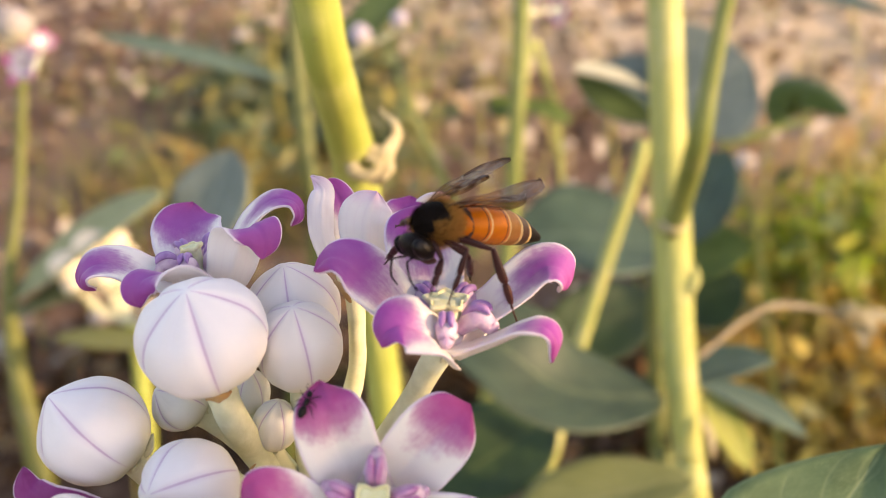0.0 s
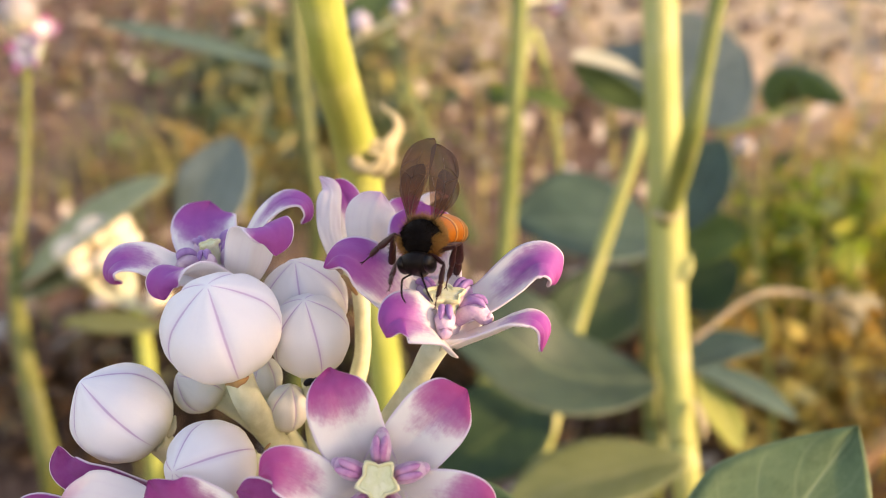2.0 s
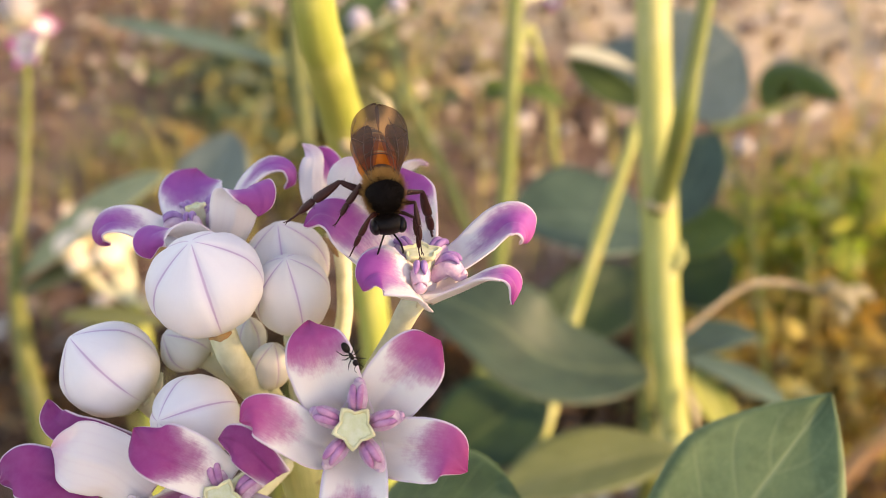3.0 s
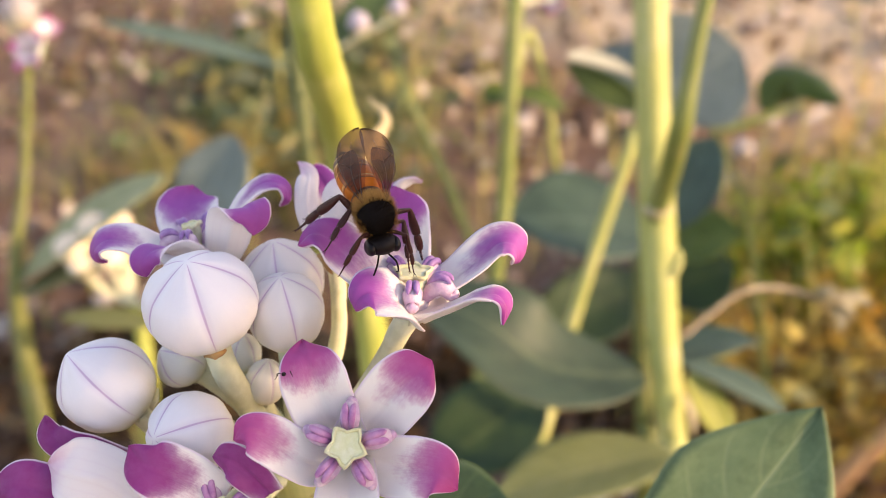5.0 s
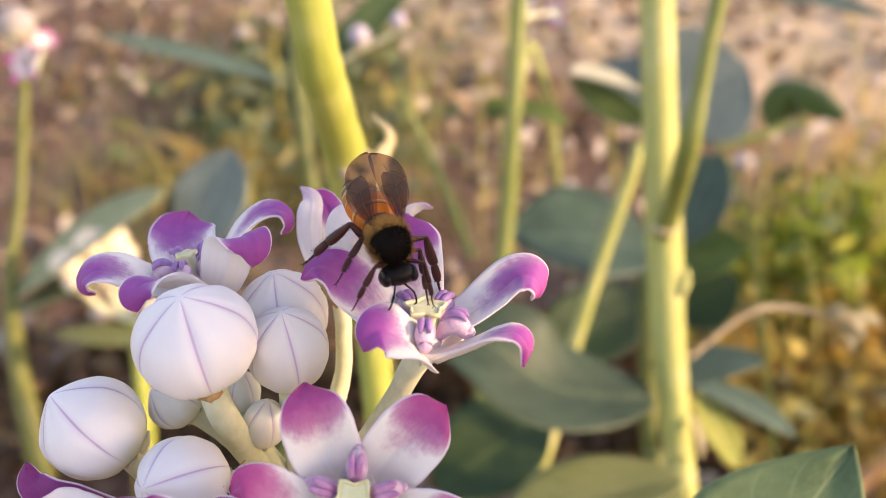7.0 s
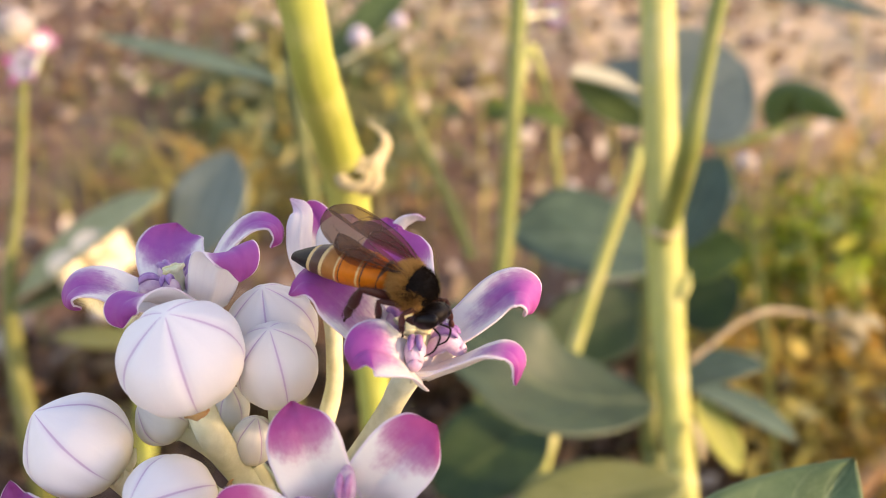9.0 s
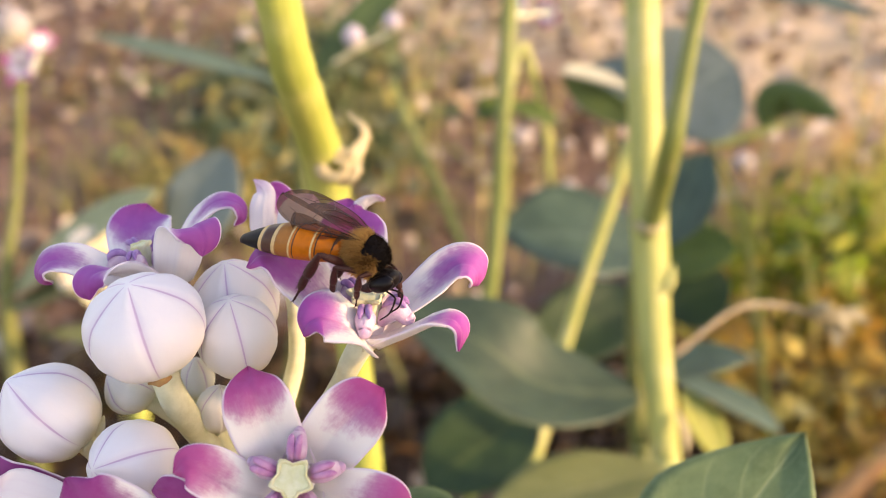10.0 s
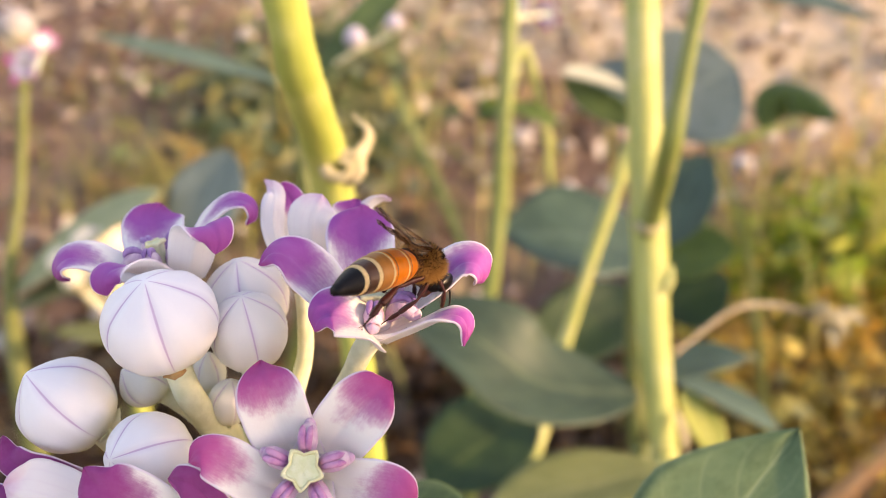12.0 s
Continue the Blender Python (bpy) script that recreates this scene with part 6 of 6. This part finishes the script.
ANT_PATH = [
    (0, (-0.00712, -0.01175, 0.59588), (0.252, 0.899, 0.357), (0.032, -0.376, 0.926)),
    (0.3, (-0.00151, -0.01208, 0.59596), (-0.202, 0.401, 0.894), (0.234, -0.721, 0.652)),
    (0.5, (-0.00298, -0.01299, 0.59217), (0.372, -0.034, 0.928), (-0.065, -0.998, -0.010)),
    (0.7, (-0.00322, -0.01299, 0.59163), (-0.009, 0.033, 0.999), (-0.025, -0.999, 0.032)),
    (1, (-0.00367, -0.01298, 0.59201), (0.444, 0.056, 0.894), (0.029, -0.998, 0.048)),
    (1.15, (-0.00428, -0.01299, 0.59254), (-0.349, -0.096, 0.932), (0.312, -0.950, 0.019)),
    (1.3, (-0.00488, -0.01301, 0.59307), (-0.837, -0.405, 0.368), (0.500, -0.840, 0.210)),
    (1.4, (-0.00635, -0.01313, 0.59387), (-0.553, 0.140, 0.821), (0.321, -0.874, 0.366)),
    (1.5, (-0.00782, -0.01324, 0.59467), (0.053, 0.605, 0.794), (0.259, -0.777, 0.574)),
    (1.8, (-0.00790, -0.01137, 0.59596), (0.664, 0.688, 0.293), (-0.316, -0.097, 0.944)),
    (2.3, (-0.00712, -0.00635, 0.59146), (0.929, 0.358, -0.092), (-0.028, 0.928, 0.373)),
    (2.55, (-0.00657, -0.00691, 0.59163), (0.752, 0.595, 0.283), (0.281, 0.915, 0.291)),
    (2.675, (-0.00475, -0.00625, 0.59235), (0.983, -0.185, -0.012), (0.127, 0.624, 0.771)),
    (2.8, (-0.00292, -0.00559, 0.59306), (0.533, -0.506, -0.678), (0.634, -0.234, 0.737)),
    (3, (-0.00207, -0.01273, 0.59457), (0.526, -0.315, -0.790), (0.090, -0.903, 0.419)),
    (3.2, (0.00109, -0.01273, 0.59279), (0.949, 0.053, 0.312), (0.008, -0.989, 0.146)),
    (3.4, (-0.00046, -0.01218, 0.59168), (0.524, 0.849, 0.069), (0.846, -0.528, 0.068)),
    (3.6, (-0.00201, -0.01163, 0.59056), (-0.405, 0.914, -0.002), (0.899, 0.398, -0.182)),
    (3.8, (-0.00356, -0.01108, 0.58945), (-0.968, 0.188, 0.164), (-0.045, 0.940, -0.339)),
    (4.8, (-0.00729, -0.01150, 0.59226), (-0.710, 0.434, 0.554), (-0.408, 0.859, -0.309)),
    (4.9, (-0.00739, -0.01178, 0.59336), (-0.528, -0.344, 0.776), (-0.299, 0.931, 0.209)),
    (5, (-0.00749, -0.01207, 0.59447), (-0.253, -0.932, 0.259), (-0.264, 0.324, 0.909)),
    (5.1, (-0.00759, -0.01235, 0.59557), (-0.121, -0.824, -0.553), (0.009, -0.558, 0.830)),
    (5.3, (-0.00767, -0.01288, 0.59510), (-0.084, -0.650, -0.755), (0.122, -0.759, 0.640)),
    (5.367, (-0.00754, -0.01328, 0.59425), (-0.856, -0.495, -0.151), (0.294, -0.705, 0.645)),
    (5.433, (-0.00740, -0.01369, 0.59341), (-0.743, 0.054, 0.667), (0.408, -0.754, 0.515)),
    (5.5, (-0.00727, -0.01409, 0.59256), (0.142, 0.448, 0.882), (0.350, -0.857, 0.379)),
    (5.7, (-0.00820, -0.01563, 0.59163), (0.429, 0.846, 0.316), (0.577, -0.526, 0.624)),
    (5.867, (-0.00963, -0.01626, 0.59111), (-0.349, 0.777, 0.523), (0.192, -0.487, 0.852)),
    (6.033, (-0.01106, -0.01689, 0.59059), (-0.916, 0.390, 0.097), (-0.204, -0.658, 0.725)),
    (6.2, (-0.01249, -0.01752, 0.59007), (-0.795, 0.009, -0.606), (-0.277, -0.895, 0.351)),
    (6.4, (-0.01333, -0.01486, 0.58758), (-0.467, -0.003, -0.884), (-0.876, 0.134, 0.463)),
    (6.6, (-0.01417, -0.01220, 0.58509), (-0.313, -0.403, -0.860), (-0.319, 0.921, -0.225)),
    (12, (-0.01187, -0.00899, 0.58113), (-0.312, -0.400, -0.862), (-0.322, 0.920, -0.221)),
]
# seconds, where the wing points and where its upper side looks, in the bee's own space
WING_TURNS = {
    -1: [
        (0, (-0.95, -0.02, 0.32), (0.25, 0.03, 0.97)),
        (0.5, (-0.93, 0.14, 0.33), (0.36, 0.35, 0.86)),
        (0.65, (-0.93, 0.14, 0.33), (0.36, 0.35, 0.86)),
        (0.95, (-0.85, 0.03, 0.52), (0.88, 0.35, 0.31)),
        (1.5, (-0.80, -0.10, 0.60), (0.85, 0.32, 0.41)),
        (2, (-0.76, 0.07, 0.65), (0.91, 0.26, 0.31)),
        (2.5, (-0.72, 0.20, 0.67), (0.84, 0.20, 0.51)),
        (2.9, (-0.98, 0.16, 0.10), (0.35, -0.21, 0.91)),
        (3.2, (-0.98, 0.16, 0.10), (0.35, -0.21, 0.91)),
        (4.8, (-0.97, 0.21, 0.10), (0.35, -0.30, 0.89)),
        (7.2, (-0.97, 0.21, 0.10), (0.35, -0.30, 0.89)),
        (8.8, (-0.98, 0.05, 0.21), (0.42, -0.24, 0.88)),
        (9.2, (-0.96, 0.25, 0.10), (0.29, -0.55, 0.78)),
        (10.1, (-0.96, 0.25, 0.10), (0.29, -0.55, 0.78)),
        (10.5, (-0.95, 0.19, 0.26), (0.50, -0.31, 0.81)),
        (11, (-0.94, -0.25, 0.25), (0.34, -0.62, 0.71)),
        (11.2, (-0.92, -0.31, 0.23), (-0.21, -0.58, 0.79)),
        (11.45, (-0.98, -0.10, 0.16), (0.00, 0.07, 1.00)),
        (11.6, (-0.98, -0.10, 0.16), (0.00, 0.07, 1.00)),
        (12, (-0.94, -0.05, 0.33), (-0.12, -0.47, 0.87)),
    ],
    1: [
        (0, (-0.98, 0.11, 0.16), (0.43, 0.16, 0.89)),
        (0.5, (-0.96, 0.28, 0.06), (0.45, 0.37, 0.81)),
        (0.65, (-0.96, 0.28, 0.06), (0.45, 0.37, 0.81)),
        (0.95, (-0.96, 0.12, 0.27), (0.77, 0.57, 0.29)),
        (1.5, (-0.93, -0.15, 0.32), (0.64, 0.66, 0.39)),
        (2, (-0.80, -0.13, 0.59), (0.87, 0.41, 0.29)),
        (2.5, (-0.82, -0.07, 0.57), (0.81, 0.34, 0.48)),
        (2.9, (-1.00, -0.01, 0.07), (0.38, -0.02, 0.92)),
        (3.2, (-1.00, -0.01, 0.07), (0.38, -0.02, 0.92)),
        (4.8, (-1.00, 0.06, 0.06), (0.42, -0.11, 0.90)),
        (7.2, (-1.00, 0.06, 0.06), (0.42, -0.11, 0.90)),
        (8.8, (-0.96, -0.14, 0.23), (0.34, -0.15, 0.93)),
        (9.2, (-0.98, 0.16, 0.08), (0.25, -0.46, 0.86)),
        (10.1, (-0.98, 0.16, 0.08), (0.25, -0.46, 0.86)),
        (10.5, (-0.96, 0.03, 0.26), (0.48, -0.26, 0.84)),
        (11, (-0.94, -0.26, 0.22), (0.31, -0.53, 0.79)),
        (11.2, (-0.89, -0.40, 0.23), (-0.19, -0.56, 0.81)),
        (11.45, (-0.88, -0.42, 0.23), (-0.16, -0.36, 0.92)),
        (11.6, (-0.88, -0.42, 0.23), (-0.16, -0.36, 0.92)),
        (12, (-0.91, -0.31, 0.28), (-0.27, -0.53, 0.80)),
    ],
}
# seconds, place of the knee and of the foot in the bee's own space, in millimetres
LEG_STEPS = {
    (1, "front"): [
        (0, (0.7, 1.7, -2.8), (3.8, 3.9, -4.9)),
        (0.5, (1.0, 1.8, -2.9), (4.0, 3.5, -5.4)),
        (0.7, (1.0, 1.8, -2.9), (4.0, 3.5, -5.4)),
        (0.95, (2.1, 2.4, -1.9), (5.9, 4.0, -3.1)),
        (1.1, (2.1, 2.4, -1.9), (5.9, 4.0, -3.1)),
        (1.5, (1.8, 2.3, -2.3), (5.1, 3.1, -5.0)),
        (1.9, (1.8, 2.3, -2.3), (5.1, 3.1, -5.0)),
        (2.2, (2.5, 2.3, -1.4), (0.1, 1.4, -4.8)),
        (2.6, (2.5, 2.3, -1.4), (0.1, 1.4, -4.8)),
        (2.9, (2.2, 2.5, -1.2), (3.8, 2.9, -5.2)),
        (3.2, (2.2, 2.5, -1.2), (3.8, 2.9, -5.2)),
        (4.8, (2.2, 2.5, -1.2), (3.8, 2.9, -5.2)),
        (7.2, (2.2, 2.5, -1.2), (3.8, 2.9, -5.2)),
        (8.5, (2.2, 2.5, -1.2), (3.8, 2.9, -5.2)),
        (8.8, (2.2, 2.5, -1.2), (3.8, 2.9, -5.2)),
        (9, (2.2, 2.5, -1.2), (3.8, 2.9, -5.2)),
        (10.7, (2.2, 2.5, -1.2), (3.8, 2.9, -5.2)),
        (11, (2.2, 2.5, -1.2), (3.8, 2.9, -5.2)),
        (11.25, (2.2, 2.5, -1.2), (3.8, 2.9, -5.2)),
        (11.6, (2.2, 2.5, -1.2), (3.8, 2.9, -5.2)),
        (12, (2.2, 2.5, -1.2), (3.8, 2.9, -5.2)),
    ],
    (1, "middle"): [
        (0, (-0.5, 3.5, -1.8), (0.1, 2.0, -6.5)),
        (0.5, (0.0, 3.3, -2.6), (3.1, 4.4, -6.4)),
        (0.7, (0.0, 3.3, -2.6), (3.1, 4.4, -6.4)),
        (0.95, (0.4, 3.6, -1.2), (-1.9, 1.1, -4.9)),
        (1.1, (0.4, 3.6, -1.2), (-1.9, 1.1, -4.9)),
        (1.5, (0.9, 3.4, -0.9), (-1.3, 1.2, -4.8)),
        (1.9, (0.9, 3.4, -0.9), (-1.3, 1.2, -4.8)),
        (2.2, (0.6, 3.3, -0.2), (0.3, 2.1, -5.1)),
        (2.6, (0.6, 3.3, -0.2), (0.3, 2.1, -5.1)),
        (2.9, (1.4, 2.7, -0.0), (4.1, 3.0, -4.2)),
        (3.2, (1.4, 2.7, -0.0), (4.1, 3.0, -4.2)),
        (4.8, (-0.9, 3.2, -2.3), (2.7, 2.8, -5.8)),
        (7.2, (-0.9, 3.2, -2.3), (2.7, 2.8, -5.8)),
        (8.5, (0.1, 3.4, -0.5), (0.1, 4.6, -5.3)),
        (8.8, (0.1, 3.4, -0.5), (0.1, 4.6, -5.3)),
        (9, (0.1, 3.4, -0.5), (0.1, 4.6, -5.3)),
        (10.7, (0.1, 3.4, -0.5), (0.1, 4.6, -5.3)),
        (11, (0.1, 3.4, -0.5), (0.1, 4.6, -5.3)),
        (11.25, (0.1, 3.4, -0.5), (0.1, 4.6, -5.3)),
        (11.6, (0.1, 3.4, -0.5), (0.1, 4.6, -5.3)),
        (12, (0.1, 3.4, -0.5), (0.1, 4.6, -5.3)),
    ],
    (1, "hind"): [
        (0, (-3.4, 3.5, -2.1), (-5.7, 4.3, -8.5)),
        (0.5, (-3.1, 3.2, -3.0), (-5.5, 2.4, -9.5)),
        (0.7, (-3.1, 3.2, -3.0), (-5.5, 2.4, -9.5)),
        (0.95, (-0.4, 4.3, -1.1), (-4.1, 0.9, -5.8)),
        (1.1, (-0.4, 4.3, -1.1), (-4.1, 0.9, -5.8)),
        (1.5, (-4.3, 2.1, -1.5), (-8.8, -0.6, -6.0)),
        (1.9, (-4.3, 2.1, -1.5), (-8.8, -0.6, -6.0)),
        (2.2, (-4.0, 2.8, -1.6), (-6.8, 1.6, -7.8)),
        (2.6, (-4.0, 2.8, -1.6), (-6.8, 1.6, -7.8)),
        (2.9, (-2.2, 4.1, -2.2), (-1.5, 5.4, -8.9)),
        (3.2, (-2.2, 4.1, -2.2), (-1.5, 5.4, -8.9)),
        (4.8, (-2.0, 4.2, -2.0), (-0.6, 5.5, -8.6)),
        (7.2, (-2.0, 4.2, -2.0), (-0.6, 5.5, -8.6)),
        (8.5, (-2.6, 3.8, -0.1), (-4.8, 5.7, -6.4)),
        (8.8, (-2.6, 3.8, -0.1), (-4.8, 5.7, -6.4)),
        (9, (-2.6, 3.8, -0.1), (-4.8, 5.7, -6.4)),
        (10.7, (-2.6, 3.8, -0.1), (-4.8, 5.7, -6.4)),
        (11, (-2.6, 3.8, -0.1), (-4.8, 5.7, -6.4)),
        (11.25, (-2.6, 3.8, -0.1), (-4.8, 5.7, -6.4)),
        (11.6, (-2.6, 3.8, -0.1), (-4.8, 5.7, -6.4)),
        (12, (-3.0, 3.6, -0.1), (1.5, 8.5, -2.1)),
    ],
    (-1, "front"): [
        (0, (1.9, -2.5, -2.0), (0.8, -5.9, -4.4)),
        (0.5, (2.5, -1.9, -2.2), (6.2, 0.1, -3.3)),
        (0.7, (2.5, -1.9, -2.2), (6.2, 0.1, -3.3)),
        (0.95, (2.7, -1.0, -2.4), (6.4, 0.7, -3.6)),
        (1.1, (2.7, -1.0, -2.4), (6.4, 0.7, -3.6)),
        (1.5, (2.9, -1.6, -1.7), (7.2, -1.7, -2.1)),
        (1.9, (2.9, -1.6, -1.7), (7.2, -1.7, -2.1)),
        (2.2, (2.6, -2.0, -0.7), (1.7, -4.1, -4.4)),
        (2.6, (2.6, -2.0, -0.7), (1.7, -4.1, -4.4)),
        (2.9, (2.6, -1.8, -0.3), (3.6, -3.8, -4.0)),
        (3.2, (2.6, -1.8, -0.3), (3.6, -3.8, -4.0)),
        (4.8, (2.3, -2.1, -0.2), (3.2, -4.4, -3.6)),
        (7.2, (2.3, -2.1, -0.2), (3.2, -4.4, -3.6)),
        (8.5, (1.5, -2.8, -0.9), (0.5, -1.3, -4.8)),
        (8.8, (1.5, -2.8, -0.9), (0.5, -1.3, -4.8)),
        (9, (0.6, -2.7, -1.4), (0.1, -0.3, -5.0)),
        (10.7, (0.6, -2.7, -1.4), (0.1, -0.3, -5.0)),
        (11, (1.9, -2.6, -1.7), (1.5, 0.1, -5.0)),
        (11.25, (-0.3, -1.7, -2.1), (-0.3, 2.2, -3.8)),
        (11.6, (-0.3, -1.7, -2.1), (-0.3, 2.2, -3.8)),
        (12, (0.9, -2.3, -2.5), (3.7, -0.4, -5.1)),
    ],
    (-1, "middle"): [
        (0, (-0.5, -3.1, 0.0), (-1.9, -7.6, -1.4)),
        (0.5, (-0.3, -3.2, -0.1), (-1.8, -8.0, -0.6)),
        (0.7, (-0.3, -3.2, -0.1), (-1.8, -8.0, -0.6)),
        (0.95, (-0.1, -1.6, 1.0), (-3.2, -5.3, -0.1)),
        (1.1, (-0.1, -1.6, 1.0), (-3.2, -5.3, -0.1)),
        (1.5, (0.2, -2.7, 0.5), (-0.8, -6.8, -2.2)),
        (1.9, (0.2, -2.7, 0.5), (-0.8, -6.8, -2.2)),
        (2.2, (-0.5, -2.1, 0.8), (-1.2, -6.0, -2.2)),
        (2.6, (-0.5, -2.1, 0.8), (-1.2, -6.0, -2.2)),
        (2.9, (-1.2, -2.1, 0.5), (-0.2, -4.8, -3.6)),
        (3.2, (-1.2, -2.1, 0.5), (-0.2, -4.8, -3.6)),
        (4.8, (-1.6, -1.9, 0.2), (0.6, -5.2, -2.8)),
        (7.2, (-1.6, -1.9, 0.2), (0.6, -5.2, -2.8)),
        (8.5, (-0.4, -3.3, -0.3), (-1.6, -2.2, -5.0)),
        (8.8, (-0.4, -3.3, -0.3), (-1.6, -2.2, -5.0)),
        (9, (-1.9, -2.6, -1.3), (-2.3, -0.1, -5.6)),
        (10.7, (-1.9, -2.6, -1.3), (-2.3, -0.1, -5.6)),
        (11, (-1.2, -3.1, -2.2), (0.8, 0.2, -5.5)),
        (11.25, (-2.3, -1.7, -1.4), (-2.9, 0.3, -5.9)),
        (11.6, (-2.3, -1.7, -1.4), (-2.9, 0.3, -5.9)),
        (12, (-0.8, -0.5, -3.7), (-1.1, 3.3, -7.0)),
    ],
    (-1, "hind"): [
        (0, (-2.9, 1.1, -3.1), (-7.2, -3.2, -6.4)),
        (0.5, (-2.6, -3.8, -0.1), (-4.8, -5.7, -6.4)),
        (0.7, (-2.6, -3.8, -0.1), (-4.8, -5.7, -6.4)),
        (0.95, (-2.6, -3.8, -0.1), (-4.8, -5.7, -6.4)),
        (1.1, (-2.6, -3.8, -0.1), (-4.8, -5.7, -6.4)),
        (1.5, (-2.6, -3.8, -0.1), (-4.8, -5.7, -6.4)),
        (1.9, (-2.6, -3.8, -0.1), (-4.8, -5.7, -6.4)),
        (2.2, (-2.6, -3.8, -0.1), (-4.8, -5.7, -6.4)),
        (2.6, (-2.6, -3.8, -0.1), (-4.8, -5.7, -6.4)),
        (2.9, (-2.5, -3.9, -0.1), (-2.1, -9.3, -4.4)),
        (3.2, (-2.5, -3.9, -0.1), (-2.1, -9.3, -4.4)),
        (4.8, (-2.3, -2.9, 1.2), (-4.2, -6.9, -4.0)),
        (7.2, (-2.3, -2.9, 1.2), (-4.2, -6.9, -4.0)),
        (8.5, (-1.3, -3.7, 0.7), (-4.8, -9.1, -1.9)),
        (8.8, (-1.3, -3.7, 0.7), (-4.8, -9.1, -1.9)),
        (9, (-3.2, -3.6, -0.3), (-5.7, -1.1, -6.2)),
        (10.7, (-3.2, -3.6, -0.3), (-5.7, -1.1, -6.2)),
        (11, (-4.2, -2.3, -2.2), (-6.9, 1.8, -7.1)),
        (11.25, (-4.2, 0.2, -1.0), (-6.6, -5.8, -3.3)),
        (11.6, (-4.2, 0.2, -1.0), (-6.6, -5.8, -3.3)),
        (12, (-4.3, -0.4, -2.3), (-10.3, -1.8, -5.2)),
    ],
}


def limb_pose(place, along, upper):
    """A pose with x along and z as near as can be to upper."""
    x = Vector(along).normalized()
    z = (Vector(upper) - x * Vector(upper).dot(x)).normalized()
    m = Matrix((x, z.cross(x), z)).transposed().to_4x4()
    m.translation = Vector(place) * MM
    return m


def leg_poses(hip, knee, foot):
    """The thigh's pose on the bee and the shin's on the thigh."""
    thigh = Vector(knee) - hip
    shin = Vector(foot) - Vector(knee)
    m = limb_pose(hip, thigh, thigh.cross(shin))
    d = m.to_3x3().inverted() @ shin
    return m, Matrix.Translation((thigh.length * MM, 0, 0)) @ Matrix.Rotation(math.atan2(d.y, d.x), 4, "Z")


def motions():
    walk(BEE, [(t, stand(p, f, u)) for t, p, f, u in BEE_PATH])
    walk(ANT, [(t, stand(p, f, u)) for t, p, f, u in ANT_PATH])
    for s, w, hind in WINGS:
        root = (-0.9 if hind else -0.3, s * 1.05, 1.25 if hind else 1.5)
        walk(w, [(t, limb_pose(root, -Vector(v), n) @ pose(0, 0, 0, 0, -3 * hind, -s * 5 * hind)) for t, v, n in WING_TURNS[s]])
    for s, which, hip, thigh, shin in LEGS:
        rows = [(t, *leg_poses(hip, knee, foot)) for t, knee, foot in LEG_STEPS[(s, which)]]
        walk(thigh, [(t, m) for t, m, _ in rows])
        walk(shin, [(t, m) for t, _, m in rows])


motions()
